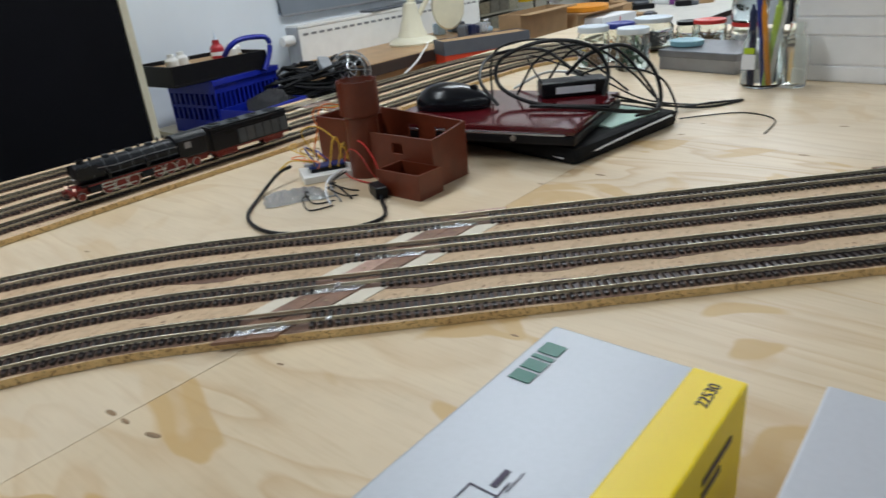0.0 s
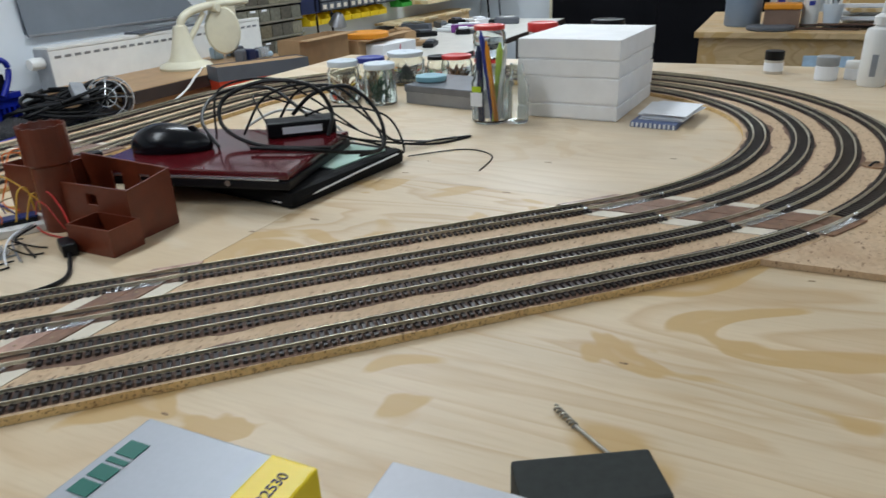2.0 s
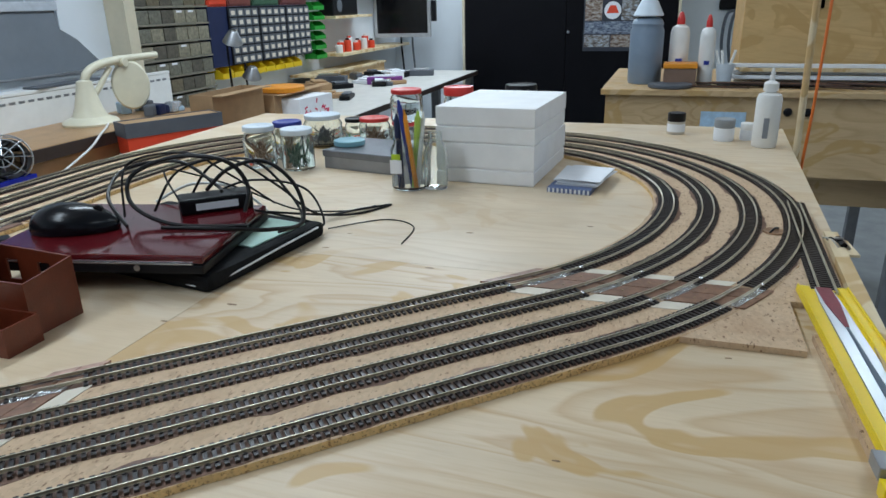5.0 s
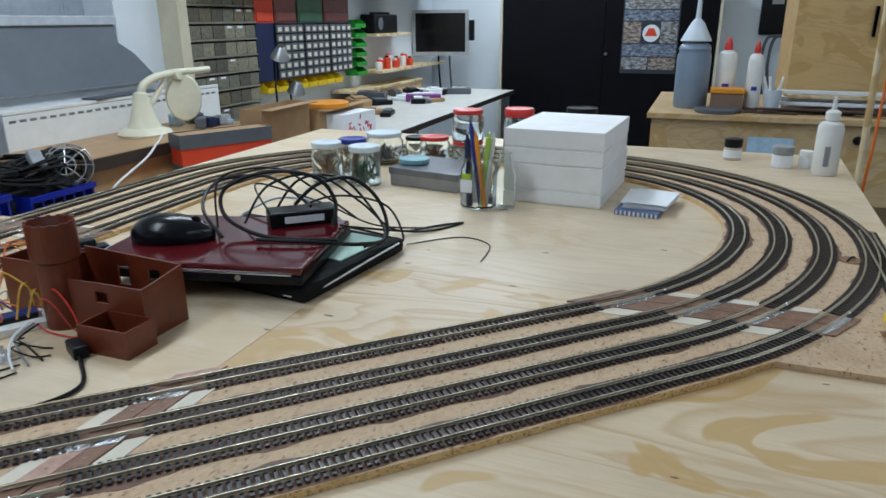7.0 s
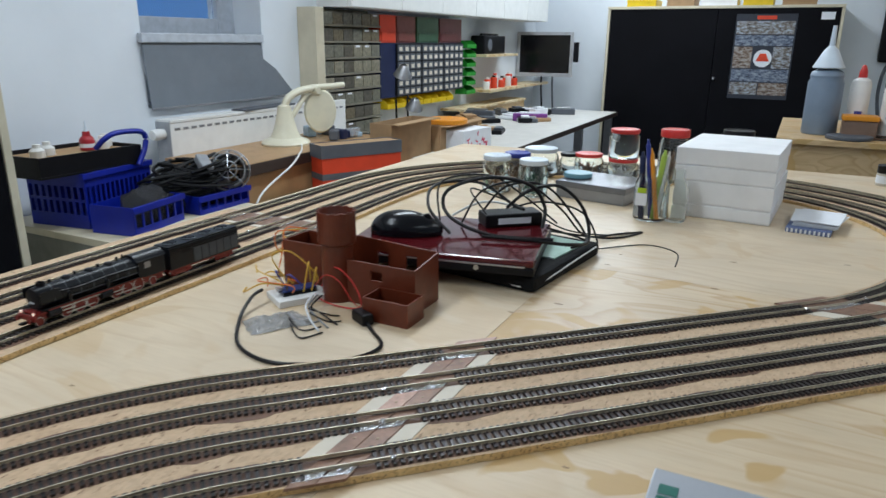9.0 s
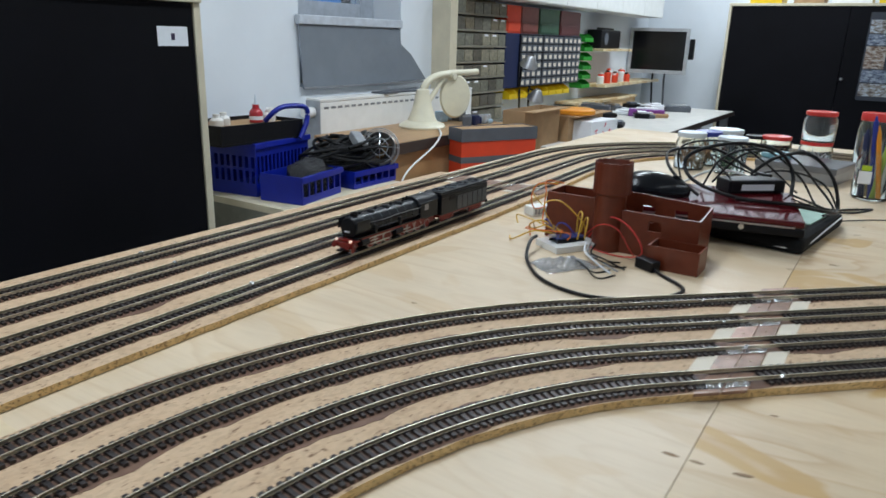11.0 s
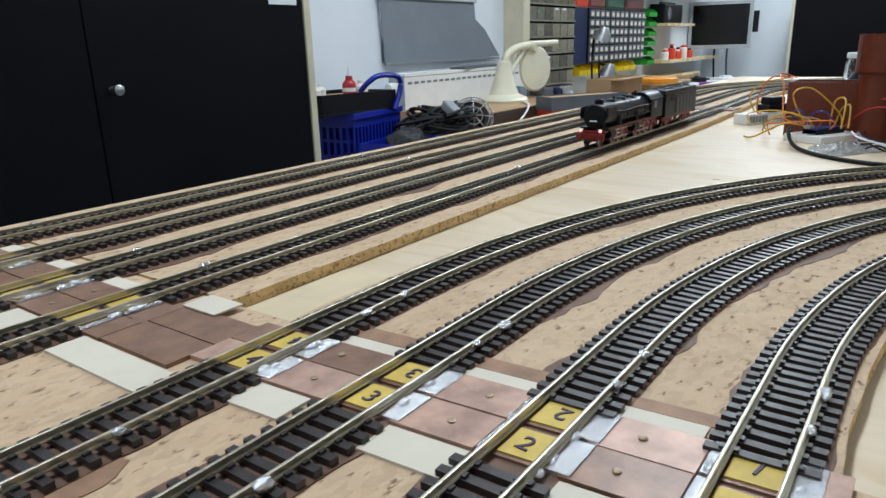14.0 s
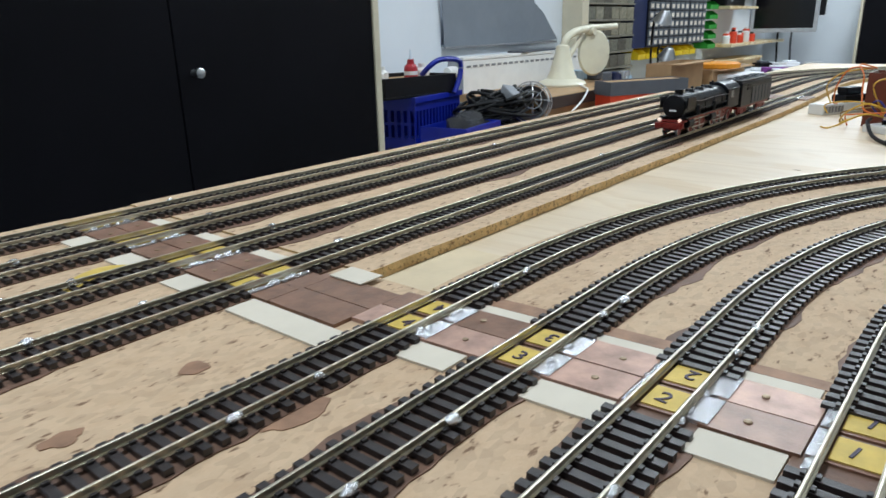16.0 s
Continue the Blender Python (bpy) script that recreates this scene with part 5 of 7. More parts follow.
for s in (-1, 1):
    part("running_board", bx(0.012, 0.15, s * 0.0125 - 0.0028, s * 0.0125 + 0.0028, 0.0185, 0.0197, 0.0002), LOCO_BLACK, loco)
    part("red_valance", bx(0.02, 0.15, s * 0.0148 - 0.0004, s * 0.0148 + 0.0004, 0.0168, 0.0184), LOCO_RED, loco)
    part("smoke_deflector", bx(0.012, 0.036, s * 0.0152 - 0.0004, s * 0.0152 + 0.0004, 0.0285, 0.0405, 0.0002), LOCO_BLACK, loco)
    for x in (0.02, 0.088):
        part("cylinder", turned([(0.0046, 0), (0.005, 0.0008), (0.005, 0.0142), (0.0046, 0.015)], 16, pose(x, s * 0.0118, 0.0125, 0, 90, 0)), LOCO_BLACK, loco)
        part("piston_rod", bx(x + 0.015, x + 0.034, s * 0.0128 - 0.0005, s * 0.0128 + 0.0005, 0.0103, 0.0113), STEEL, loco)
    loco_wheel(loco, 0.012, s * 0.0072, 0.0052, "leading_wheel")
    for x in (0.045, 0.062, 0.079, 0.112, 0.129, 0.146):
        loco_wheel(loco, x, s * 0.0072, 0.0079, "driving_wheel")
    for x in (0.045, 0.112):
        part("side_rod", bx(x - 0.002, x + 0.036, s * 0.0102 - 0.0004, s * 0.0102 + 0.0004, 0.0048, 0.0062, 0.0002), STEEL, loco)
    loco_wheel(loco, 0.168, s * 0.0072, 0.006, "trailing_wheel")
    bm = bmesh.new()
    tube_mesh(bm, smooth_line([(0.03, s * 0.0138, 0.0365), (0.06, s * 0.0142, 0.034), (0.1, s * 0.0142, 0.035), (0.145, s * 0.0142, 0.034)], 6), 0.0003, 5)
    part("handrail", bm, STEEL, loco)
    part("feed_pipe", rods(((0.05, s * 0.0136, 0.0255), (0.142, s * 0.0136, 0.0255)), r=0.0007, seg=6), LOCO_GREY, loco)
    part("valve_gear", bx(0.03, 0.09, s * 0.0132 - 0.0004, s * 0.0132 + 0.0004, 0.0143, 0.0153, 0.0002), STEEL, loco)
    for x in (0.006, 0.012):
        part("front_post", rods(((x, s * 0.012, 0.0165), (x + 0.006, s * 0.012, 0.025)), r=0.0004, seg=5), LOCO_BLACK, loco)
    for x in (0.04, 0.07, 0.1, 0.125):
        part("sand_pipe", rods(((x, s * 0.0128, 0.036), (x + 0.003, s * 0.0142, 0.019)), r=0.0005, seg=5), LOCO_BLACK, loco)
    for x in (0.048, 0.098):
        part("air_pump", turned([(0.0026, 0), (0.0026, 0.009), (0.0018, 0.0105)], 12, pose(x, s * 0.0138, 0.0198)), LOCO_BLACK, loco)
for x, r_, h_ in ((0.036, 0.0022, 0.003), (0.068, 0.0016, 0.004), (0.099, 0.0018, 0.0035), (0.126, 0.0015, 0.005), (0.134, 0.0012, 0.006)):
    part("fitting", turned([(r_, 0), (r_, h_), (r_ * 0.6, h_ + 0.0008)], 12, pose(x, 0.002, 0.0432)), LOCO_BLACK, loco)
cab = part("cab", bx(0.143, 0.184, -0.0152, 0.0152, 0.0165, 0.0395, 0.001), LOCO_BLACK, loco)
for s in (-1, 1):
    part("cab_window", bx(0.152, 0.161, s * 0.0154 - 0.0003, s * 0.0154 + 0.0003, 0.0285, 0.0365), GREY_METAL, cab)
bm = bmesh.new()
lathe(bm, [(0.0168, 0), (0.0168, 0.046)], 32, pose(0.141, 0, 0.0305, 0, 90, 0))
bmesh.ops.bisect_plane(bm, geom=bm.verts[:] + bm.edges[:] + bm.faces[:], plane_co=(0, 0, 0.0385), plane_no=(0, 0, 1), clear_inner=True)
part("cab_roof", bm, LOCO_BLACK, loco, "rounded cab roof")

tender = thing("tender", pose(NOSE + 0.181, BACK_Y, RAIL_TOP) @ MODEL, "black model tender with grey louvre panels and red bogies", "tender")
part("tender_frame", bx(0, 0.13, -0.012, 0.012, 0.0095, 0.0125, 0.0004), LOCO_RED, tender)
body = part("tender_body", bx(0.001, 0.129, -0.0152, 0.0152, 0.0127, 0.0425, 0.0012), LOCO_BLACK, tender)
for s in (-1, 1):
    for i in range(6):
        x = 0.042 + i * 0.0143
        part("louvre_panel", bx(x, x + 0.0128, s * 0.0155 - 0.0005, s * 0.0155 + 0.0005, 0.015, 0.0345, 0.0002), LOCO_GREY, body, "grey louvre panel")
    part("tender_window", bx(0.022, 0.036, s * 0.0154 - 0.0003, s * 0.0154 + 0.0003, 0.032, 0.0395), BLACK, body)
    part("side_rib", bx(0.003, 0.127, s * 0.0154 - 0.0004, s * 0.0154 + 0.0004, 0.0362, 0.0372), LOCO_BLACK, body)
    part("step", bx(0.004, 0.01, s * 0.0135 - 0.0015, s * 0.0135 + 0.0015, 0.004, 0.0052, 0.0003), LOCO_RED, tender)
part("roof", bx(0.001, 0.129, -0.0142, 0.0142, 0.0426, 0.0452, 0.001), LOCO_BLACK, tender)
for i in range(4):
    fx_ = 0.016 + i * 0.0315
    f = part("roof_fan", turned([(0.0102, 0), (0.0106, 0.001), (0.0094, 0.0014), (0.009, 0.0004), (0.001, 0.0004)], 22, pose(fx_, 0, 0.0453)), LOCO_GREY, tender, "round roof fan")
    for a in (0, 60, 120):
        part("fan_bar", bx(-0.0094, 0.0094, -0.0004, 0.0004, 0.0006, 0.0013, 0, pose(fx_, 0, 0.0455, 0, 0, a + 20)), BLACK, f)
for x in (0.012, 0.032, 0.092, 0.112):
    for s in (-1, 1):
        loco_wheel(tender, x, s * 0.0072, 0.0058)
for x in (0.004, 0.084):
    for s in (-1, 1):
        part("bogie_side", bx(x, x + 0.036, s * 0.0105 - 0.0008, s * 0.0105 + 0.0008, 0.0035, 0.009, 0.0005), LOCO_RED, tender)
        for dx in (0.008, 0.028):
            part("axle_box", bx(x + dx - 0.002, x + dx + 0.002, s * 0.0115 - 0.0006, s * 0.0115 + 0.0006, 0.004, 0.0078, 0.0004), LOCO_RED, tender)
for s in (-0.0105, 0.0105):
    part("buffer", turned([(0.0015, 0), (0.0015, 0.0035), (0.0032, 0.0035), (0.0032, 0.0045)], 14, pose(0.13, s, 0.0115, 0, 90, 0)), BLACK, tender)

# ---- black cupboards ----
def cupboard(x0, x1, depth, h, doors, m, label, knob_at=None, side=True):
    c = thing("cupboard", m, label, "cupboard", "black cupboards")
    part("carcass", bx(x0 + 0.02, x1 - 0.02, 0.03, depth, 0, h - 0.02), BLACK_PANEL, c)
    part("top_board", bx(x0, x1, -0.01, depth, h - 0.0198, h, 0.002), FRAME_CREAM, c, "cream top board")
    for a in (x0, x1 - 0.0195):
        part("side_board", bx(a, a + 0.0195, -0.002, depth, 0, h - 0.02, 0.001), FRAME_CREAM, c, "cream side board")
    w = (x1 - x0 - 0.044) / doors
    for i in range(doors):
        d = part("door", bx(x0 + 0.022 + i * w + 0.0015, x0 + 0.022 + (i + 1) * w - 0.0015, 0.0, 0.029, 0.05, h - 0.023, 0.002), BLACK_PANEL, c)
        kx = x0 + 0.022 + ((i + 1) * w - 0.035 if i % 2 else i * w + 0.035)
        if knob_at and i == doors - 1:
            part("knob", turned([(0.007, 0), (0.005, 0.006), (0.005, 0.014), (0.01, 0.02), (0.01, 0.026), (0.006, 0.029)], 18, pose(kx, 0, knob_at, 90)), STEEL, d, "round chrome knob", True)
    return c


cupboard(-0.66, 1.02, 0.46, 1.24, 3, pose(0, 1.905, 0), "long black cupboard with cream edges and chrome knobs", 0.95)
tagged(obj("paper_tag", bx(0.893, 0.978, 1.9035, 1.9048, 1.116, 1.162), PAPER), "small white paper tag on a black cupboard door", "paper tag")
tagged(obj("tag_mark", bx(0.93, 0.94, 1.9025, 1.9033, 1.13, 1.146), INK), "small dark printed mark on paper", "paper tag")
for n, (a, b, h, m) in enumerate(((0.1, 0.42, 0.09, RED_CARD), (0.44, 0.72, 0.07, RED_CARD), (0.74, 0.9, 0.05, CARTON), (-0.4, 0.08, 0.12, CARTON))):
    q = thing("storage_box", pose(0, 0, 1.24), ("red flat carton on a cupboard top", "red flat carton on a cupboard top", "small brown carton on a cupboard top", "brown carton on a cupboard top")[n], "storage box", "boxes on the cupboard")
    part("carton", bx(a, b, 1.96, 2.25, 0, h * 0.7, 0.002), m, q)
    part("lid", bx(a - 0.002, b + 0.002, 1.958, 2.252, h * 0.5, h, 0.002), m, q)

# end-wall cupboard, its doors facing the room
end = cupboard(-1.64, 0.0, 0.44, 1.47, 2, pose(5.7, 0, 0, 0, 0, -90), "black cupboard with cream edges on the end wall", None)
part("knob", turned([(0.006, 0), (0.012, 0.012), (0.008, 0.018)], 14, pose(-0.80, -0.002, 0.95, 90)), STEEL, end, "small pale knob")
for n, (y, w, h, m) in enumerate(((1.5, 0.22, 0.05, BIN_YELLOW), (1.2, 0.2, 0.07, CARTON), (0.95, 0.25, 0.05, WHITE_CARD), (0.66, 0.2, 0.06, BIN_YELLOW), (0.4, 0.22, 0.05, CARTON))):
    q = thing("storage_box", pose(5.72, y, 1.47), "flat box stored on a cupboard top", "storage box", "boxes on the cupboard")
    part("carton", bx(0, 0.25, -w, 0, 0, h * 0.7, 0.002), m, q)
    part("lid", bx(-0.002, 0.252, -w - 0.002, 0.002, h * 0.6, h, 0.002), m, q)


def picture_mat(n, sky, land, dark):
    """A printed landscape: pale sky, uneven land and dark patches."""
    m, t, p = nodes_of("poster_print_" + n)
    v = coords(t, (1, 1, 2.6))
    c = ramp(t, noise_at(t, v, 26, 6, 0.75), [(0.36, dark), (0.47, land), (0.56, tuple(0.5 * (a + b) for a, b in zip(sky, land))), (0.66, sky)])
    link(t, c, p.inputs["Base Color"])
    p.inputs["Roughness"].default_value = 0.4
    return m


poster = thing("poster", pose(5.6985, 0, 0), "printed poster of landscape pictures with a round emblem", "poster")
part("sheet", bx(-0.0012, 0, 0.285, 0.69, 0.81, 1.41), plain("poster_ground", (0.025, 0.03, 0.045), 0.4), poster)
PRINTS = [picture_mat("a", (0.5, 0.6, 0.72), (0.2, 0.17, 0.14), (0.02, 0.02, 0.03)), picture_mat("b", (0.4, 0.45, 0.5), (0.1, 0.13, 0.2), (0.015, 0.015, 0.02)), picture_mat("c", (0.5, 0.5, 0.48), (0.2, 0.13, 0.09), (0.03, 0.02, 0.02))]
for n, (ya, yb, za, zb) in enumerate(((0.295, 0.68, 1.27, 1.36), (0.295, 0.68, 1.19, 1.262), (0.555, 0.68, 1.03, 1.182), (0.295, 0.415, 1.03, 1.182), (0.295, 0.68, 0.935, 1.022), (0.295, 0.485, 0.84, 0.927), (0.493, 0.68, 0.84, 0.927))):
    part("picture", bx(-0.0018, -0.0014, ya, yb, za, zb), PRINTS[n % 3], poster, "printed landscape picture")
part("emblem_ring", turned([(0.062, 0), (0.062, 0.0006)], 24, pose(-0.0016, 0.48, 1.1, 0, -90, 0)), PAPER, poster)
bm = bmesh.new()
prism(bm, [(-0.045, -0.02), (-0.02, 0.035), (0.02, 0.035), (0.045, -0.02)], 0, 0.0006, pose(-0.0024, 0.48, 1.1, 90, 0, -90))
part("emblem", bm, RED_CARD, poster)
part("top_mark", bx(-0.002, -0.0014, 0.42, 0.55, 1.372, 1.398), RED_CARD, poster)
tagged(obj("paper_tag", bx(5.6965, 5.6978, 0.055, 0.14, 1.37, 1.42), PAPER), "small white paper tag on a cupboard door", "paper tag")

# ---- window, blind and radiator ----
win = thing("window_1", pose(0, Y1 + 0.16, 0), "grey framed window above a roller blind", "window", kind="structure")
bm = bmesh.new()
for a in ((WX0, WX0 + 0.1, WZ0, WZ1), (WX1 - 0.1, WX1, WZ0, WZ1), (WX0 + 0.1, WX1 - 0.1, WZ0, 1.29), (WX0 + 0.1, WX1 - 0.1, WZ1 - 0.06, WZ1)):
    box(bm, a[0], a[1], 0, 0.06, a[2], a[3], 0.003)
part("window_frame", bm, plain("frame_grey", (0.42, 0.46, 0.52), 0.45), win)
pane = part("pane", bx(WX0 + 0.101, WX1 - 0.101, 0.025, 0.031, 1.291, WZ1 - 0.061), GLASS, win)
pane.visible_shadow = False
tagged(obj("backdrop", bx(WX0 - 0.6, WX1 + 0.6, Y1 + 0.9, Y1 + 0.92, 0.4, 2.4), lit("dusk_blue", (0.08, 0.22, 0.5), 0.7)), "blue evening sky outside the window", "backdrop", kind="structure")
bl = thing("roller_blind", pose(0, Y1 - 0.022, 0), "grey roller blind hanging crooked over the window", "blind")
bm = bmesh.new()
slab_xz(bm, [(1.86, 0.944), (2.71, 0.955), (2.66, 1.0), (2.58, 1.075), (2.5, 1.12), (2.49, 1.19), (1.845, 1.19)], 0.004, 0.0062)
part("fabric", bm, BLIND, bl, "grey blind cloth with a slanting torn edge")
part("bottom_bar", bx(1.86, 2.7, 0.0, 0.0035, 0.942, 0.951, 0.001), GREY_METAL, bl)
part("head_rail", bx(1.84, 2.5, -0.006, 0.02, 1.19, 1.225, 0.004), plain("rail_grey", (0.5, 0.54, 0.6), 0.4), bl)
rad = thing("radiator", pose(1.845, 2.28, 0), "white panel radiator under the window", "radiator")
part("front_panel", bx(0, 1.14, 0.0, 0.012, 0.45, 0.9, 0.004), WHITE, rad)
part("back_panel", bx(0, 1.14, 0.06, 0.072, 0.45, 0.9, 0.004), WHITE, rad)
part("top_grille", bx(0, 1.14, -0.002, 0.075, 0.9005, 0.912, 0.002), WHITE, rad)
part("side_plate", bx(-0.004, -0.0002, 0.0, 0.074, 0.45, 0.905, 0.001), plain("radiator_side", (0.35, 0.37, 0.4), 0.5), rad)
for i in range(27):
    part("slot", bx(0.02 + i * 0.041, 0.046 + i * 0.041, -0.0012, -0.0002, 0.872, 0.881), GREY_METAL, rad)
part("valve", turned([(0.02, 0), (0.022, 0.03), (0.018, 0.05)], 16, pose(-0.005, 0.036, 0.86, 0, -90, 0)), WHITE, rad)
for x in (0.2, 0.94):
    part("bracket", bx(x, x + 0.03, 0.0725, 0.1195, 0.5, 0.85), GREY_METAL, rad)
mg = thing("magazine", pose(2.24, 2.3, 0.9125, 0, 0, 4), "thin dark magazine lying on the radiator", "magazine")
part("pages", bx(0, 0.36, -0.03, 0.045, 0, 0.008, 0.001), DARK_CARD, mg)

# ---- desk with lens lamp ----
desk = thing("desk", pose(0, 0, 0), "beech veneer desk with a dark edge", "desk")
part("desktop", bx(1.80, 2.75, 1.915, 2.275, 0.752, 0.778, 0.002), BEECH, desk)
part("edge_band", bx(1.80, 2.75, 1.908, 1.9148, 0.735, 0.776, 0.001), DARK_EDGE, desk)
part("drawer_front", bx(1.83, 2.25, 1.93, 1.95, 0.3, 0.735, 0.002), BEECH, desk)
part("side_panel", bx(1.81, 1.829, 1.95, 2.26, 0, 0.7515), BEECH, desk)
part("side_panel", bx(2.72, 2.739, 1.95, 2.26, 0, 0.7515), DARK_EDGE, desk)
part("back_panel", bx(1.83, 2.719, 2.24, 2.26, 0.2, 0.7515), DARK_EDGE, desk)
ml = thing("magnifier_lamp", pose(2.31, 2.12, 0.778), "ivory desk magnifier lamp with folded arm", "lamp")
part("base", turned([(0.1, 0), (0.102, 0.008), (0.095, 0.018), (0.064, 0.03), (0.05, 0.06), (0.032, 0.13), (0.027, 0.16), (0.01, 0.168)], 32), LAMP_CREAM, ml, "flared ivory base", True)
bm = bmesh.new()
tube_mesh(bm, smooth_line([(0.0, 0, 0.15), (0.015, -0.01, 0.19), (0.07, -0.02, 0.215), (0.15, -0.03, 0.225)], 6), 0.016, 10)
part("upper_arm", bm, LAMP_CREAM, ml, "", True)
bm = bmesh.new()
tube_mesh(bm, smooth_line([(0.02, 0.02, 0.06), (0.06, 0.0, 0.12), (0.12, -0.02, 0.2)], 6), 0.011, 8)
part("lower_arm", bm, LAMP_CREAM, ml, "", True)
part("head", turned([(0.01, -0.014), (0.062, -0.012), (0.072, 0.0), (0.066, 0.014), (0.02, 0.018)], 30, pose(0.195, -0.04, 0.125, 90, 0, -42) @ Matrix.Diagonal((1, 1.35, 1, 1))), LAMP_CREAM, ml, "oval ivory lens cover", True)
part("hinge", turned([(0.016, -0.02), (0.016, 0.02)], 16, pose(0.17, -0.035, 0.215, 90)), LAMP_CREAM, ml)
bm = bmesh.new()
tube_mesh(bm, [(0.15, -0.03, 0.228), (0.25, -0.06, 0.23), (0.33, -0.07, 0.232)], 0.014, 10)
part("tube_housing", bm, LAMP_CREAM, ml, "", True)
cable("lamp_cable", [(2.30, 2.03, 0.784), (2.2, 1.95, 0.785), (2.12, 1.897, 0.782), (2.05, 1.885, 0.745), (1.86, 1.88, 0.66), (1.84, 1.87, 0.55), (2.05, 1.86, 0.4), (2.0, 1.87, 0.05), (1.95, 1.88, 0.005)], 0.004, WHITE, None, "white mains cable hanging over the desk edge", "cable")

# ---- low cabinet with boxes in front of the desk ----
lc = thing("low_cabinet", pose(0, 0, 0), "low dark cabinet carrying cartons", "cabinet")
part("carcass", bx(1.9, 3.5, 1.5, 1.88, 0, 0.6), DARK_EDGE, lc)
part("top_board", bx(1.89, 3.51, 1.49, 1.89, 0.6005, 0.62, 0.002), BEECH, lc)
sb = thing("shoe_box", pose(2.15, 1.815, 0.62, 0, 0, -28), "dark grey and orange-red carton", "box")
part("lower", bx(0, 0.36, 0.0, 0.1, 0, 0.145, 0.002), RED_CARD, sb, "orange-red lower half")
bm = bmesh.new()
for a in ((-0.003, 0.363, -0.003, 0.001), (-0.003, 0.363, 0.099, 0.103), (-0.003, 0.001, 0.001, 0.099), (0.359, 0.363, 0.001, 0.099)):
    box(bm, a[0], a[1], a[2], a[3], 0.141, 0.192)
part("open_rim", bm, DARK_CARD, sb, "dark grey open rim")
part("inner", bx(0.0015, 0.3585, 0.0015, 0.0985, 0.1455, 0.189), CARTON, sb)
part("grey_band", bx(-0.001, 0.361, -0.001, 0.101, 0.055, 0.08), DARK_CARD, sb)
for n, (x0, x1, y0, y1, h) in enumerate(((2.58, 2.95, 1.76, 1.87, 0.235), (2.97, 3.42, 1.72, 1.87, 0.19))):
    q = thing("carton", pose(0, 0, 0.62), "open brown cardboard carton", "carton", "brown cartons")
    bm = bmesh.new()
    for a in ((x0, x1, y0, y0 + 0.004), (x0, x1, y1 - 0.004, y1), (x0, x0 + 0.004, y0 + 0.004, y1 - 0.004), (x1 - 0.004, x1, y0 + 0.004, y1 - 0.004)):
        box(bm, a[0], a[1], a[2], a[3], 0, h)
    part("shell", bm, CARTON, q)
    part("bottom", bx(x0 + 0.004, x1 - 0.004, y0 + 0.004, y1 - 0.004, 0, 0.004), CARTON, q)
    part("flap", bx(x0, x1, y0 - 0.05, y0, h - 0.004, h, 0, pose(0, 0, 0)), CARTON, q)
# a loose orange lid, built as a shallow turned dish
tagged(obj("frisbee", turned([(0.1, 0), (0.104, 0.004), (0.104, 0.022), (0.095, 0.026), (0.01, 0.026)], 30, pose(3.1, 1.75, 0.8105)), ORANGE), "loose round orange plastic lid on a carton", "frisbee")
rp = random.Random(5)
for i in range(10):
    q = thing("clutter_bag", pose(2.52 + rp.uniform(0, 0.19), 2.02 + rp.uniform(-0.05, 0.18), 0.778, 0, 0, rp.uniform(0, 90)), "small plastic bag of parts on the desk", "parts bag", "parts bags")
    part("bag", bx(-0.032, 0.032, -0.02, 0.02, 0, 0.018 + rp.uniform(0, 0.03), 0.008), (DARK_CARD, LIGHT_BLUE, FOIL, NAVY)[i % 4], q)

# ---- shelf with blue crates and a heap of cable ----
ls = thing("low_shelf", pose(0, 0, 0), "cream topped low shelf beside the cupboard", "shelf")
part("top_board", bx(1.226, 1.79, 1.832, 2.36, 0.633, 0.655, 0.002), FRAME_CREAM, ls)
part("carcass", bx(1.228, 1.775, 1.852, 2.35, 0, 0.6328), plain("shelf_grey", (0.2, 0.2, 0.17), 0.6), ls)


def crate(x, y, z0, w, d, h, label, slots=6, turn=0, side=0):
    c = thing("blue_crate", pose(x, y, z0, 0, 0, turn), label, "crate", "blue crates")
    t = 0.004
    part("floor_panel", bx(t, w - t, t, d - t, 0, 0.004), BLUE_PLASTIC, c)
    if side:
        for a, b in ((0, h * 0.25), (h * 0.75, h)):
            part("side_rail", bx(0, t, 0, d, a, b), BLUE_PLASTIC, c)
        part("side_rail", bx(0.0002, t, 0, d, h * 0.48, h * 0.53), BLUE_PLASTIC, c)
        for i in range(side + 1):
            u = d * i / side
            part("side_slat", bx(0.0004, t - 0.0004, max(0, u - 0.0055), min(d, u + 0.0055), h * 0.25, h * 0.75), BLUE_PLASTIC, c)
    for name, x0, x1, y0, y1 in ((("end_wall", 0, t, 0, d),) if not side else ()) + (("end_wall", w - t, w, 0, d), ("back_wall", t, w - t, d - t, d)):
        part(name, bx(x0, x1, y0, y1, 0, h, 0.0008), BLUE_PLASTIC, c)
    part("front_rail", bx(t, w - t, 0, t, 0, h * 0.25), BLUE_PLASTIC, c)
    part("front_rail", bx(t, w - t, 0, t, h * 0.75, h), BLUE_PLASTIC, c)
    for i in range(slots * 2 + 1):
        u = t + (w - 2 * t) * i / (slots * 2)
        part("front_slat", bx(u - 0.004, u + 0.004, 0.0004, t - 0.0004, h * 0.25, h * 0.75), BLUE_PLASTIC, c)
    part("rim", bx(-0.006, w + 0.006, -0.007, -0.0004, h - 0.018, h, 0.002), BLUE_PLASTIC, c)
    return c


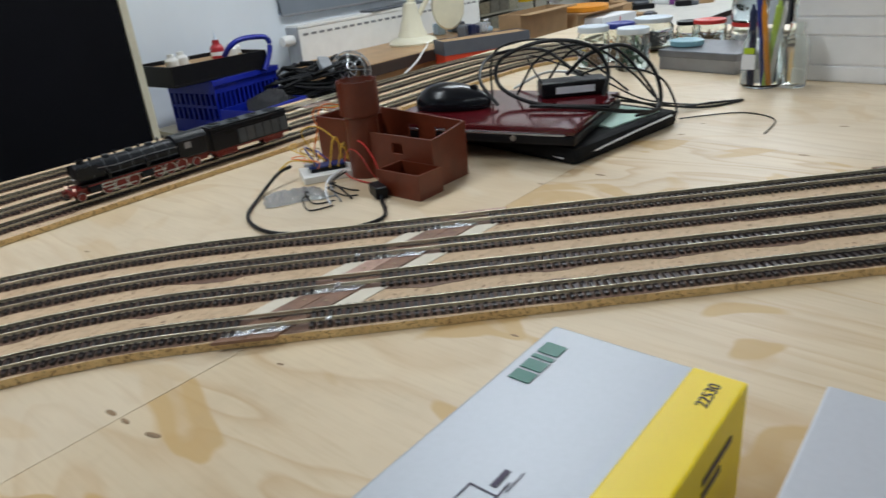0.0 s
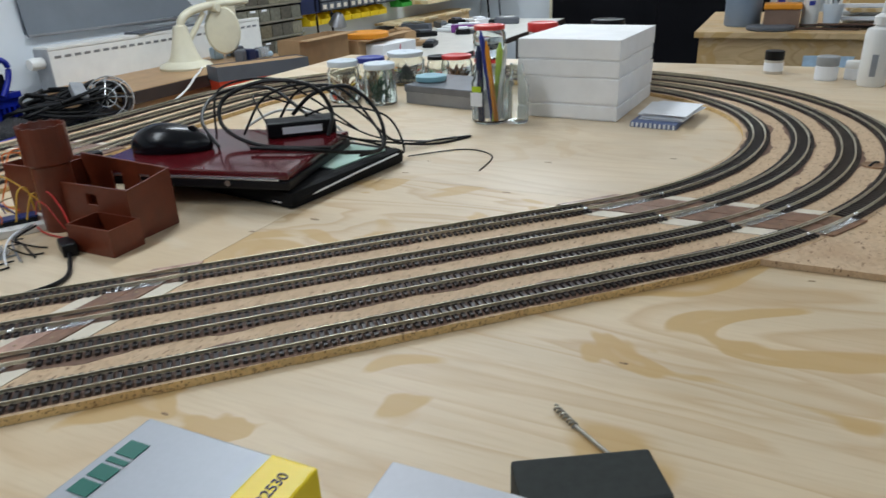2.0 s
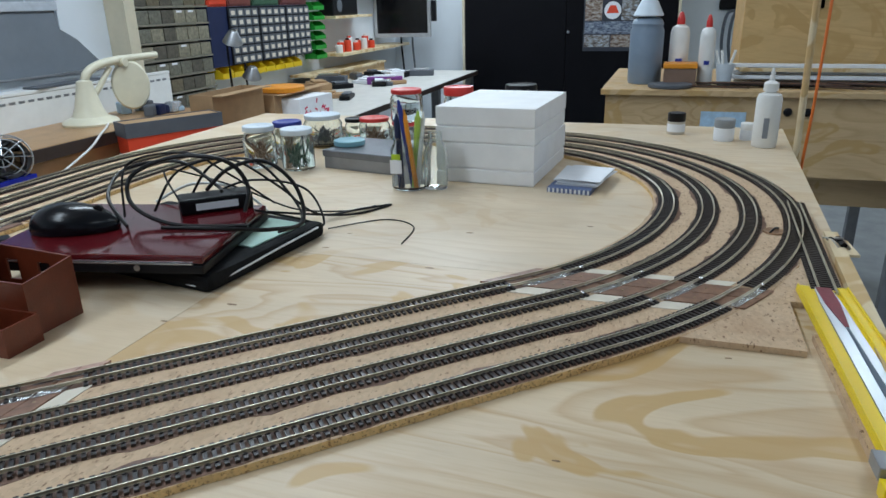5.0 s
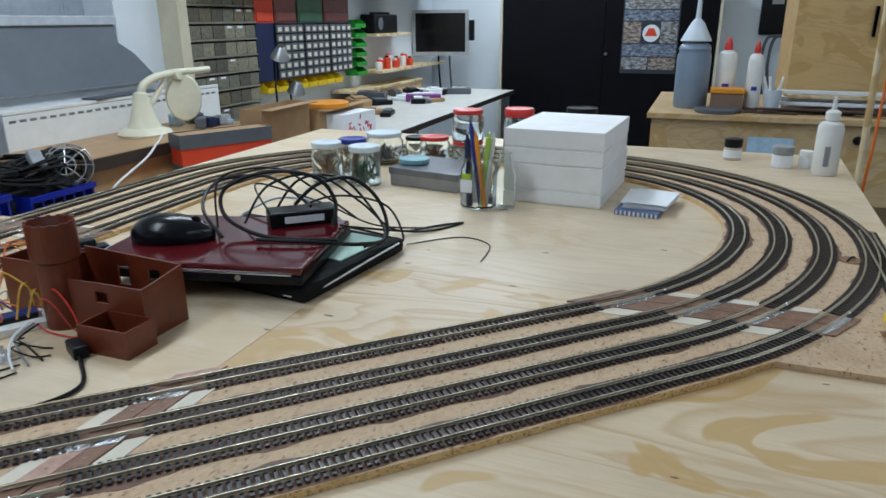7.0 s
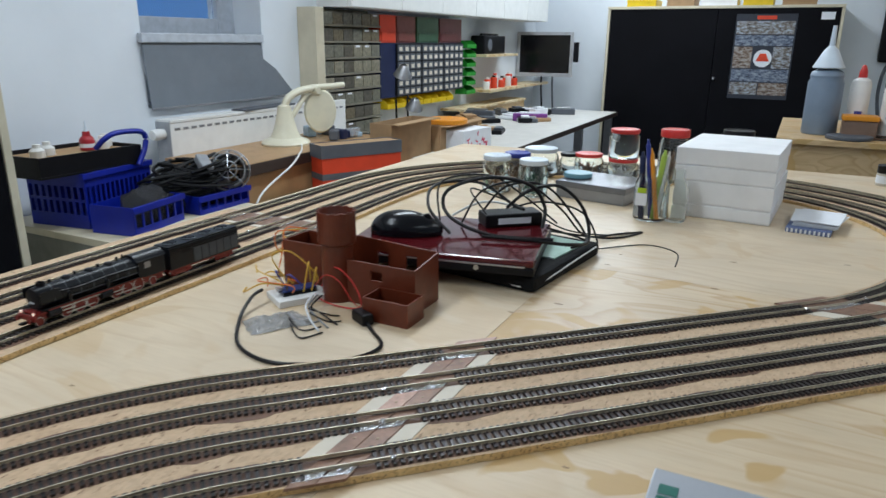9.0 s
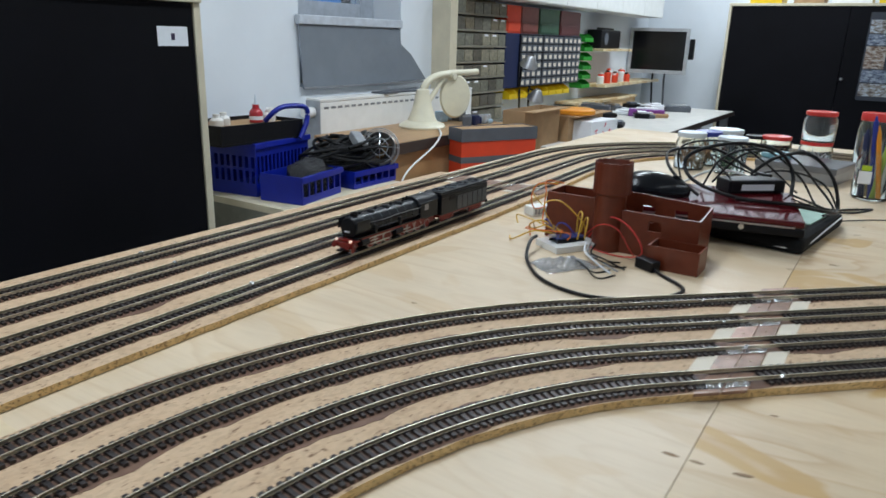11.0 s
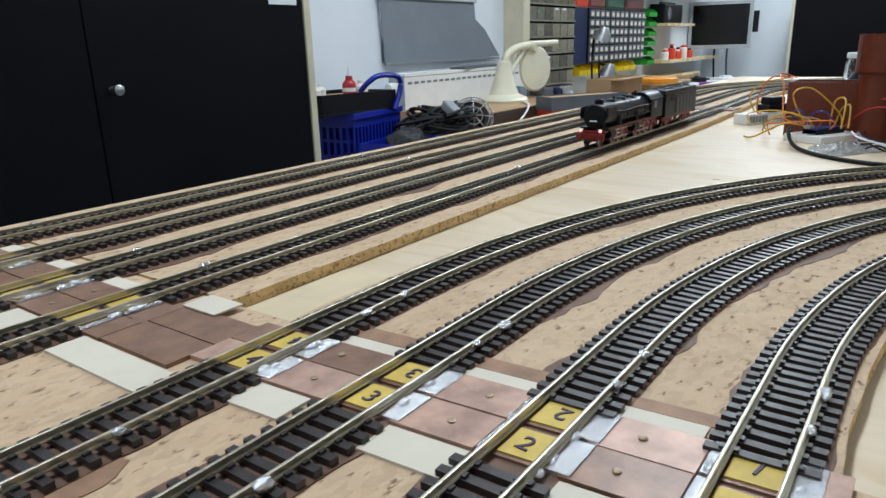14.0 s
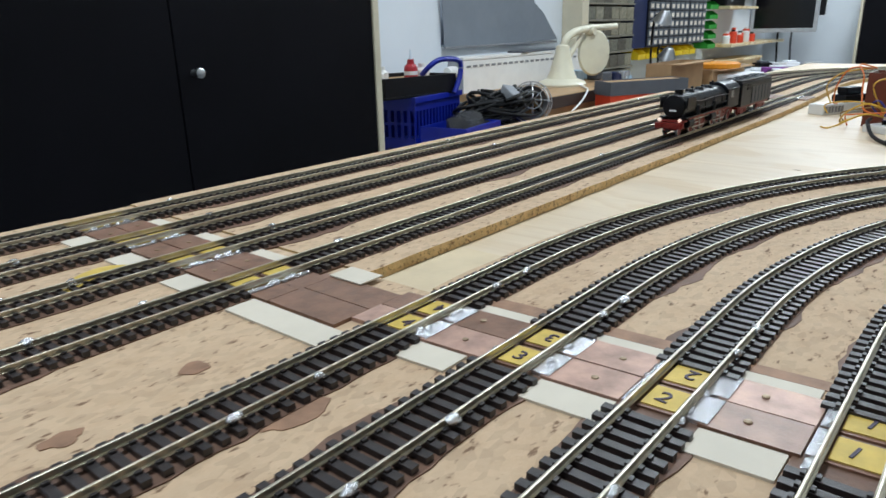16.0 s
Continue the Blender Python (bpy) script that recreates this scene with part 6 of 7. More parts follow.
crate(1.290, 2.035, 0.6555, 0.28, 0.22, 0.168, "deep blue slotted plastic crate", 7, 9, 9)
basket = thing("black_tray", pose(1.166, 2.041, 0.8245, 0, 1.0, 4), "black tray of small bottles on a crate", "tray")
part("tray", bx(0, 0.36, -0.005, 0.2, 0, 0.007, 0.002), BLACK, basket)
for a in ((0, 0.36, -0.005, 0.0), (0, 0.36, 0.195, 0.2), (0, 0.005, 0.0, 0.195), (0.355, 0.36, 0.0, 0.195)):
    part("tray_wall", bx(a[0], a[1], a[2], a[3], 0.007, 0.062, 0.001), BLACK, basket)
part("tray_insert", bx(0.006, 0.354, 0.001, 0.194, 0.0072, 0.05, 0.002), CARTON, basket, "brown card insert")
bm = bmesh.new()
tube_mesh(bm, smooth_line([(0.22, 0.03, 0.062), (0.225, 0.0, 0.09), (0.26, -0.014, 0.108), (0.34, -0.016, 0.106), (0.37, -0.016, 0.09), (0.365, -0.016, 0.05), (0.335, -0.015, 0.0)], 7), 0.0085, 9)
part("blue_handle", bm, BLUE_PLASTIC, basket, "rounded bright blue handle", True)
gl = thing("glue_bottle", pose(1.400, 2.146, 0.8730), "small red glue bottle with a thin nozzle", "bottle")
part("bottle_body", turned([(0.021, 0), (0.022, 0.003), (0.022, 0.03), (0.019, 0.037), (0.012, 0.043), (0.0105, 0.056)], 22), plain("glue_red", (0.42, 0.02, 0.03), 0.35), gl, "", True)
part("nozzle", turned([(0.0075, 0.0565), (0.004, 0.065), (0.0015, 0.088)], 14), WHITE_LID, gl, "", True)
part("bar_label", turned([(0.0223, 0.008), (0.0223, 0.02)], 22, None, False), PAPER, gl, "white paper label band")
for x, y in ((1.22, 2.12), (1.27, 2.15), (1.44, 2.13), (1.48, 2.17)):
    q = thing("small_bottle", pose(x, y, 0.8730), "small white bottle in the tray", "bottle", "small bottles")
    part("bottle_body", turned([(0.02, 0), (0.021, 0.002), (0.021, 0.022), (0.012, 0.03)], 18), WHITE, q, "", True)
    part("cap", turned([(0.011, 0.03), (0.011, 0.04)], 14), WHITE, q)
crate(1.299, 1.847, 0.6555, 0.22, 0.155, 0.085, "shallow blue plastic bin", 3, 10)
crate(1.573, 1.876, 0.6555, 0.23, 0.16, 0.06, "shallow blue plastic bin under the cables", 3)
tagged(obj("black_bag", turned([(0.001, 0), (0.13, 0.0), (0.15, 0.03), (0.11, 0.065), (0.05, 0.08), (0.005, 0.082)], 20, pose(1.622, 2.008, 0.6555) @ Matrix.Diagonal((1.25, 0.5, 1.1, 1))), plain("black_film", (0.02, 0.02, 0.024), 0.25, 0, 0.3, 60, 0.8, 0.006), smooth=True), "black bag heaped in a blue bin", "bag")
bm = turned([(0.001, 0), (0.05, 0.0), (0.08, 0.004), (0.086, 0.03), (0.084, 0.06), (0.075, 0.082), (0.06, 0.094), (0.045, 0.1), (0.03, 0.104), (0.015, 0.106), (0.004, 0.107)], 28, pose(1.42, 1.94, 0.6605, 0, 0, 10) @ Matrix.Diagonal((1.05, 0.68, 1.0, 1)))
for v in bm.verts:
    if v.co.z > 0.69:
        v.co += 0.016 * noise.noise_vector(v.co * 26) + 0.008 * noise.noise_vector(v.co * 60)
tagged(obj("black_bag", bm, bpy.data.materials["black_film"], smooth=True), "black plastic bag bulging from a shallow bin", "bag")
rc = random.Random(12)
for i in range(16):
    a0, rr_ = rc.uniform(0, 6.28), rc.uniform(0.07, 0.15)
    cx, cy = 1.666 + rc.uniform(-0.05, 0.06), 1.986 + rc.uniform(-0.03, 0.03)
    pts = [(cx + 1.2 * rr_ * math.cos(a0 + j * 0.6), cy + 0.62 * rr_ * math.sin(a0 + j * 0.6), 0.748 + i * 0.002 + 0.03 * math.sin(j * 0.6 + i) + (0.15 - rr_) * 0.3) for j in range(11)]
    cable("extension_cable", pts, 0.0055, CB, None, "thick black cable coiled in a heap", "cable", 5)
wl = thing("work_lamp", Matrix.Translation((1.776, 1.931, 0.765)) @ Vector((-0.75, -0.6, 0.25)).to_track_quat("Z", "Y").to_matrix().to_4x4() @ Matrix.Scale(1.22, 4), "hand inspection lamp with a wire cage", "lamp")
for r, zc in ((0.055, 0.0), (0.058, 0.02), (0.045, 0.045), (0.024, 0.06)):
    bm = bmesh.new()
    tube_mesh(bm, [(r * math.cos(a * 0.2618), r * math.sin(a * 0.2618), zc) for a in range(25)], 0.0016, 6)
    part("cage_ring", bm, STEEL, wl)
for i in range(8):
    a = i * math.pi / 4
    bm = bmesh.new()
    tube_mesh(bm, smooth_line([(0.055 * math.cos(a), 0.055 * math.sin(a), 0), (0.058 * math.cos(a), 0.058 * math.sin(a), 0.02), (0.045 * math.cos(a), 0.045 * math.sin(a), 0.045), (0.005 * math.cos(a), 0.005 * math.sin(a), 0.066)], 4), 0.0014, 5)
    part("cage_wire", bm, STEEL, wl)
part("reflector", turned([(0.05, 0), (0.03, -0.04), (0.02, -0.06), (0.018, -0.06), (0.028, -0.04), (0.048, 0)], 24, None, False), plain("grey_reflector", (0.4, 0.4, 0.42), 0.3, 0.7), wl, "", True)
part("handle", turned([(0.018, -0.06), (0.016, -0.09), (0.017, -0.16), (0.012, -0.17)], 16), BLACK, wl)
# plug housing lying in the cable heap, it holds no lamp
wr = thing("plug_housing", pose(1.666, 1.942, 0.792, 10, -20, 60), "grey plastic plug housing among the cables", "plug housing")
part("housing", bx(-0.045, 0.045, -0.02, 0.02, 0, 0.03, 0.006), plain("mid_grey", (0.3, 0.31, 0.33), 0.4), wr)
part("pale_panel", bx(-0.03, 0.03, -0.0215, -0.0202, 0.006, 0.02), PAPER, wr)

# ---- wall storage ----
oc = thing("drawer_rack", pose(0, 0, 0), "tall rack of clear plastic drawers in a cream frame", "drawer rack")
part("frame_post", bx(2.775, 2.84, 2.29, 2.3985, 0.70, 1.355, 0.002), FRAME_CREAM, oc)
part("rack_back", bx(2.841, 3.36, 2.375, 2.3985, 0.70, 1.355), plain("rack_back_tone", (0.3, 0.28, 0.2), 0.6), oc)
rk = random.Random(2)
tones = [plain("drawer_fill_" + n, c, 0.4, 0, 0.4, 60, 0.2) for n, c in (("tan", (0.15, 0.125, 0.08)), ("grey", (0.16, 0.155, 0.12)), ("dark", (0.1, 0.09, 0.07)), ("pale", (0.24, 0.22, 0.16)))]
for r in range(8):
    z0 = 0.725 + r * 0.079
    part("shelf_strip", bx(2.841, 3.36, 2.293, 2.374, z0 - 0.009, z0, 0.001), plain("strip_tone", (0.21, 0.195, 0.15), 0.5) if r == 0 else bpy.data.materials["strip_tone"], oc)
    for c in range(6):
        x = 2.845 + c * 0.086
        d = part("drawer", bx(x + 0.002, x + 0.082, 2.3, 2.373, z0 + 0.001, z0 + 0.06, 0.002), tones[rk.randrange(4)], oc)
        if rk.random() < 0.35:
            part("label_strip", bx(x + 0.02, x + 0.06, 2.2985, 2.2996, z0 + 0.048, z0 + 0.058), PAPER, d)
dc = thing("drawer_cabinet", pose(0, 0, 0), "navy small-parts cabinet with many pale labelled drawers", "drawer cabinet")
part("body", bx(3.37, 4.43, 2.305, 2.3985, 0.886, 1.19, 0.002), NAVY, dc)
for b in range(3):
    part("block_frame", bx(3.535 + b * 0.298, 3.828 + b * 0.298, 2.2995, 2.3045, 0.888, 1.188, 0.001), BLACK, dc)
    for r in range(6):
        for c in range(4):
            x, z0 = 3.545 + b * 0.298 + c * 0.0705, 0.894 + r * 0.0488
            d = part("drawer", bx(x, x + 0.062, 2.292, 2.2992, z0, z0 + 0.041, 0.001), DARK_CARD, dc)
            part("drawer_label", bx(x + 0.012, x + 0.046, 2.2905, 2.2917, z0 + 0.008, z0 + 0.03), CREAM, d)
for n, (x0, x1, m) in enumerate(((3.38, 3.55, RED_CARD), (3.56, 3.78, plain("smoky_red", (0.2, 0.06, 0.05), 0.4)), (3.80, 4.08, plain("smoky_green", (0.05, 0.12, 0.07), 0.4)), (4.10, 4.42, plain("smoky_brown", (0.16, 0.05, 0.05), 0.4)))):
    q = thing("storage_bin", pose(0, 0, 1.1905), "coloured plastic drawer block on the cabinet", "storage bin", "coloured bins")
    part("bin_body", bx(x0, x1, 2.31, 2.398, 0, 0.15, 0.003), m, q)
    part("front_lip", bx(x0 + 0.01, x1 - 0.01, 2.305, 2.3098, 0.01, 0.06, 0.002), m, q)


def bin_(x, w, y, z0, h, mat, label):
    q = thing("storage_bin", pose(x, y, z0), label, "storage bin", "open fronted bins")
    d = 0.09
    part("bin_floor", bx(0, w, -d, 0, 0, 0.003), mat, q)
    part("bin_back", bx(0, w, -0.003, 0, 0.0031, h, 0.0005), mat, q)
    for a in (0, w - 0.003):
        bm = bmesh.new()
        slab_yz(bm, [(-d, 0.0032), (-0.0032, 0.0032), (-0.0032, h), (-d * 0.6, h), (-d, h * 0.5)], a, a + 0.003)
        part("bin_side", bm, mat, q)
    part("bin_front", bx(0.0032, w - 0.0032, -d, -d + 0.003, 0.0032, h * 0.5), mat, q)
    part("hanger", bx(w * 0.3, w * 0.7, 0.0002, 2.3995 - y, h * 0.5, h * 0.9), mat, q)


for i in range(8):
    bin_(3.40 + i * 0.107, 0.098, 2.37, 0.825, 0.055, BIN_YELLOW, "yellow open-fronted parts bin on the wall")
for i in range(6):
    bin_(4.455, 0.15, 2.37, 0.845 + i * 0.062, 0.052, GREEN, "green open-fronted parts bin on the wall")
wc = thing("wall_cabinet", pose(0, 0, 0), "long white wall cabinet above the bench", "wall cabinet")
part("body", bx(2.93, 5.86, 2.21, 2.3985, 1.36, 1.75, 0.002), WHITE, wc)
for i in range(6):
    part("door", bx(2.934 + i * 0.488, 3.418 + i * 0.488, 2.19, 2.2095, 1.362, 1.748, 0.002), WHITE, wc)
tagged(obj("wall_shelf", bx(4.65, 5.27, 2.22, 2.3985, 1.095, 1.112, 0.001), PINE), "short pine wall shelf", "shelf")
bk = thing("radio", pose(4.72, 2.27, 1.1125), "black box shaped radio on the shelf", "radio")
part("case", bx(0, 0.4, 0, 0.11, 0, 0.13, 0.01), BLACK, bk)
part("speaker", turned([(0.04, 0), (0.042, 0.003), (0.034, 0.004)], 20, pose(0.1, 0, 0.065, 90)), DARK_CARD, bk)
part("handle", bx(0.05, 0.35, 0.04, 0.06, 0.1305, 0.145, 0.004), BLACK, bk)
tagged(obj("wall_shelf", bx(4.69, 5.98, 2.20, 2.3985, 0.845, 0.865, 0.001), PINE), "long pine wall shelf", "shelf")
for i in range(9):
    q = thing("small_tin", pose(4.75 + i * 0.07, 2.26 + 0.02 * (i % 2), 0.8655), ("red" if i % 3 else "white") + " small tin on a wall shelf", "tin", "small tins")
    part("tin_body", turned([(0.025, 0), (0.026, 0.002), (0.026, 0.05 + 0.012 * (i % 4)), (0.02, 0.055 + 0.012 * (i % 4))], 16), (WHITE, RED_CARD, RED_CARD)[i % 3], q, "", True)
    part("cap", turned([(0.014, 0.05 + 0.012 * (i % 4)), (0.014, 0.068 + 0.012 * (i % 4))], 12), (RED_CARD, WHITE, BLACK)[i % 3], q)
mon = thing("monitor", pose(5.72, 2.155, 1.1, 0, 0, 8), "silver framed flat monitor on a wall arm", "monitor")
bm = bmesh.new()
for a in ((-0.235, 0.235, 0.155, 0.18), (-0.235, 0.235, -0.18, -0.15), (-0.235, -0.21, -0.15, 0.155), (0.21, 0.235, -0.15, 0.155)):
    box(bm, -0.012, 0.02, a[0], a[1], a[2], a[3], 0.002)
part("bezel", bm, plain("silver_plastic", (0.42, 0.43, 0.45), 0.35, 0.3), mon)
part("screen", bx(-0.006, 0.012, -0.2099, 0.2099, -0.1499, 0.1549), SCREEN, mon)
part("rear_cover", bx(0.0202, 0.06, -0.2, 0.2, -0.15, 0.15, 0.01), BLACK, mon)
part("wall_arm", bx(0.0602, 0.41, -0.03, 0.03, -0.03, 0.03, 0.004), BLACK, mon)
part("speaker", bx(-0.008, 0.04, -0.28, -0.24, -0.06, 0.1, 0.006), BLACK, mon)
for y, m in ((2.2, BLACK), (2.1, DARK_CARD)):
    cable("monitor_cable", [(5.8, y, 0.98), (5.82, y + 0.01, 0.85), (5.84, y, 0.6), (5.86, y + 0.02, 0.4)], 0.008, m, None, "dark cable hanging below the monitor", "cable")

# ---- white workbench along the wall ----
wb = thing("workbench", pose(0, 0, 0), "white topped workbench along the wall", "workbench")
part("worktop", bx(2.76, 5.45, 1.45, 2.38, 0.66, 0.685, 0.002), plain("worktop_white", (0.62, 0.6, 0.56), 0.4, 0, 0.08, 12), wb)
part("front_edge", bx(2.76, 5.45, 1.443, 1.4498, 0.655, 0.684), DARK_EDGE, wb)
for x in (3.55, 4.6, 5.4):
    for y in (1.5, 2.3):
        part("leg", bx(x - 0.025, x + 0.025, y - 0.025, y + 0.025, 0, 0.6598), GREY_METAL, wb)
us = thing("bench_shelf", pose(0, 0, 0.6855), "pine upstand shelf at the back of the bench", "shelf")
part("shelf_board", bx(4.25, 5.44, 2.2, 2.38, 0.06, 0.075), PINE, us)
part("front_board", bx(4.25, 5.44, 2.215, 2.232, 0, 0.0598), PLY_DARK, us)
tb = thing("tissue_box", pose(3.02, 1.62, 0.6855, 0, 0, -8), "white tissue box with a red pattern", "tissue box")
part("carton", bx(0, 0.26, 0, 0.12, 0, 0.1, 0.002), PAPER, tb)
rb = random.Random(9)
for i in range(16):
    part("red_print", bx(-0.011, 0.011, -0.0012, -0.0004, -0.004, 0.004, 0, pose(0.02 + rb.random() * 0.22, 0, 0.015 + rb.random() * 0.07, 0, rb.uniform(0, 180), 0)), plain("print_red", (0.6, 0.03, 0.1), 0.5) if i == 0 else bpy.data.materials["print_red"], tb)
for i in range(26):
    x, y = rb.uniform(3.4, 5.3), rb.uniform(1.75, 2.15)
    q = thing("bench_clutter", pose(x, y, 0.6855, 0, 0, rb.uniform(0, 180)), ("dark tool case", "pale carton", "violet plastic part", "brown offcut", "black tool holder")[i % 5] + " lying on the workbench", "workshop item", "items on the bench")
    w, d, h = rb.uniform(0.04, 0.12), rb.uniform(0.03, 0.07), rb.uniform(0.02, 0.07)
    part("body", bx(-w, w, -d, d, 0, h, 0.006), (BLACK, PAPER, plain("violet", (0.2, 0.04, 0.25), 0.5) if i == 2 else BLACK, CARTON, DARK_CARD)[i % 5], q)
    part("top_piece", bx(-w * 0.6, w * 0.6, -d * 0.7, d * 0.7, h + 0.0002, h + 0.012, 0.004), (DARK_CARD, PAPER, PAPER, CARTON, STEEL)[i % 5], q)
for n, (x, y) in enumerate(((3.29, 2.15), (3.5, 2.2))):
    dl = thing("desk_lamp", pose(x, y, 0.6855), "small chrome gooseneck desk lamp", "lamp", "chrome lamps")
    part("foot", turned([(0.05, 0), (0.05, 0.01), (0.01, 0.016)], 20), BLACK, dl)
    bm = bmesh.new()
    tube_mesh(bm, smooth_line([(0, 0, 0.01), (0.02, 0.02, 0.2), (0.0, 0.0, 0.36 - n * 0.16), (-0.04, -0.06, 0.36 - n * 0.17)], 6), 0.006, 7)
    part("neck", bm, BLACK, dl)
    part("shade", turned([(0.015, 0.05), (0.024, 0.04), (0.05, -0.012), (0.048, -0.012), (0.022, 0.036), (0.013, 0.046)], 24, pose(-0.04, -0.06, 0.35 - n * 0.19, 20, -15, 0), False), STEEL, dl, "polished chrome shade", True)

# ---- plywood chest with jug, bottles and cabinet ----
ch = thing("plywood_chest", pose(0, 0, 0), "plywood chest with a framed lid", "chest")
part("chest_body", bx(2.76, 3.5, -1.6, 0.235, 0.6, 0.867, 0.002), PLY_DARK, ch)
part("chest_top", bx(2.74, 3.52, -1.62, 0.25, 0.8675, 0.887, 0.002), PLY_DARK, ch)
part("lower_box", bx(2.9, 3.45, -1.5, 0.2, 0.47, 0.5995, 0.002), PLY_DARK, ch, "set-back lower plywood box")
for y in (0.2, -0.3, -0.75, -1.55):
    for x in (2.8, 3.42):
        part("leg", bx(x, x + 0.04, y - 0.04, y, 0, 0.5995), GREY_METAL, ch, "grey steel leg")
tagged(obj("paper_notice", bx(2.7575, 2.7592, -0.235, -0.09, 0.745, 0.815), LIGHT_BLUE), "pale blue sheet stuck on the chest front", "notice")
for y in (-0.36, -0.42):
    part("knob", turned([(0.012, 0), (0.014, 0.01), (0.008, 0.016)], 14, pose(2.7595, y, 0.82, 0, -90, 0)), BLACK, ch, "small black knob")
CT = 0.8875
jg = thing("jug", pose(2.95, 0.115, CT), "blue-grey polythene jug with a clear funnel", "jug")
part("jug_body", turned([(0.056, 0), (0.06, 0.008), (0.06, 0.185), (0.054, 0.2), (0.057, 0.21), (0.05, 0.225), (0.03, 0.236)], 30), JUG, jg, "", True)
part("funnel", turned([(0.052, 0.2365), (0.054, 0.24), (0.024, 0.3), (0.01, 0.315), (0.007, 0.385), (0.0055, 0.385), (0.0085, 0.315), (0.022, 0.298), (0.05, 0.242)], 26, None, False), WHITE_LID, jg, "inverted pale plastic funnel", True)


def squeeze(x, y, r, h, cap, label):
    b = thing("bottle", pose(x, y, CT), label, "bottle", "bottles on the chest")
    part("bottle_body", turned([(r * 0.95, 0), (r, 0.005), (r, h * 0.72), (r * 0.85, h * 0.8), (r * 0.4, h * 0.84)], 24), WHITE, b, "", True)
    part("cap", turned([(r * 0.42, h * 0.84), (r * 0.4, h * 0.92), (r * 0.22, h), (r * 0.1, h * 1.02)], 16), cap, b, "", True)
    part("bar_label", bx(-r - 0.001, -r - 0.0002, -r * 0.4, r * 0.3, h * 0.3, h * 0.36), BLUE_LID, b)


squeeze(2.98, 0.0, 0.034, 0.245, RED_LID, "white plastic bottle with a red cap")
squeeze(2.92, -0.095, 0.026, 0.235, RED_LID, "slim white bottle with a red nozzle")
tubx = thing("tub", pose(2.90, -0.01, CT), "clear tub with an orange lid", "tub")
part("tub_body", bx(-0.04, 0.04, -0.055, 0.055, 0, 0.06, 0.004), plain("tub_brown", (0.22, 0.14, 0.1), 0.4), tubx)
part("lid", bx(-0.044, 0.044, -0.058, 0.058, 0.0602, 0.078, 0.004), ORANGE, tubx)
cup = thing("brush_cup", pose(2.9, -0.16, CT), "clear cup holding white brushes", "cup")
part("cup_body", turned([(0.022, 0), (0.032, 0.075), (0.03, 0.075), (0.02, 0.003)], 20, None, False), WHITE_LID, cup, "", True)
for a in (-0.03, 0.015, 0.035):
    bm = bmesh.new()
    rod(bm, (0, 0, 0.01), (0.01, a, 0.12), 0.005, 8)
    part("brush", bm, WHITE, cup)
tagged(obj("rubber_disc", turned([(0.07, 0), (0.075, 0.003), (0.075, 0.012), (0.06, 0.014), (0.02, 0.01)], 26, pose(2.82, 0.02, CT)), DARK_CARD), "flat dark grey rubber disc on the chest", "disc")
rt = random.Random(21)
for i in range(14):
    y = -0.12 - i * 0.06
    q = thing("track_piece", pose(2.86 + rt.uniform(-0.04, 0.05), y, CT + 0.0005 + 0.0065 * (i % 3), 0, 0, 80 + rt.uniform(-14, 14)), "spare brown model track section on the chest", "track piece", "spare track")
    part("sleeper_band", bx(-0.12, 0.12, -0.014, 0.014, 0, 0.002), SLEEPER, q)
    for s in (-HALF, HALF):
        part("rail", bx(-0.122, 0.122, s - 0.001, s + 0.001, 0.0021, 0.0048), BROWN_PAINT, q)
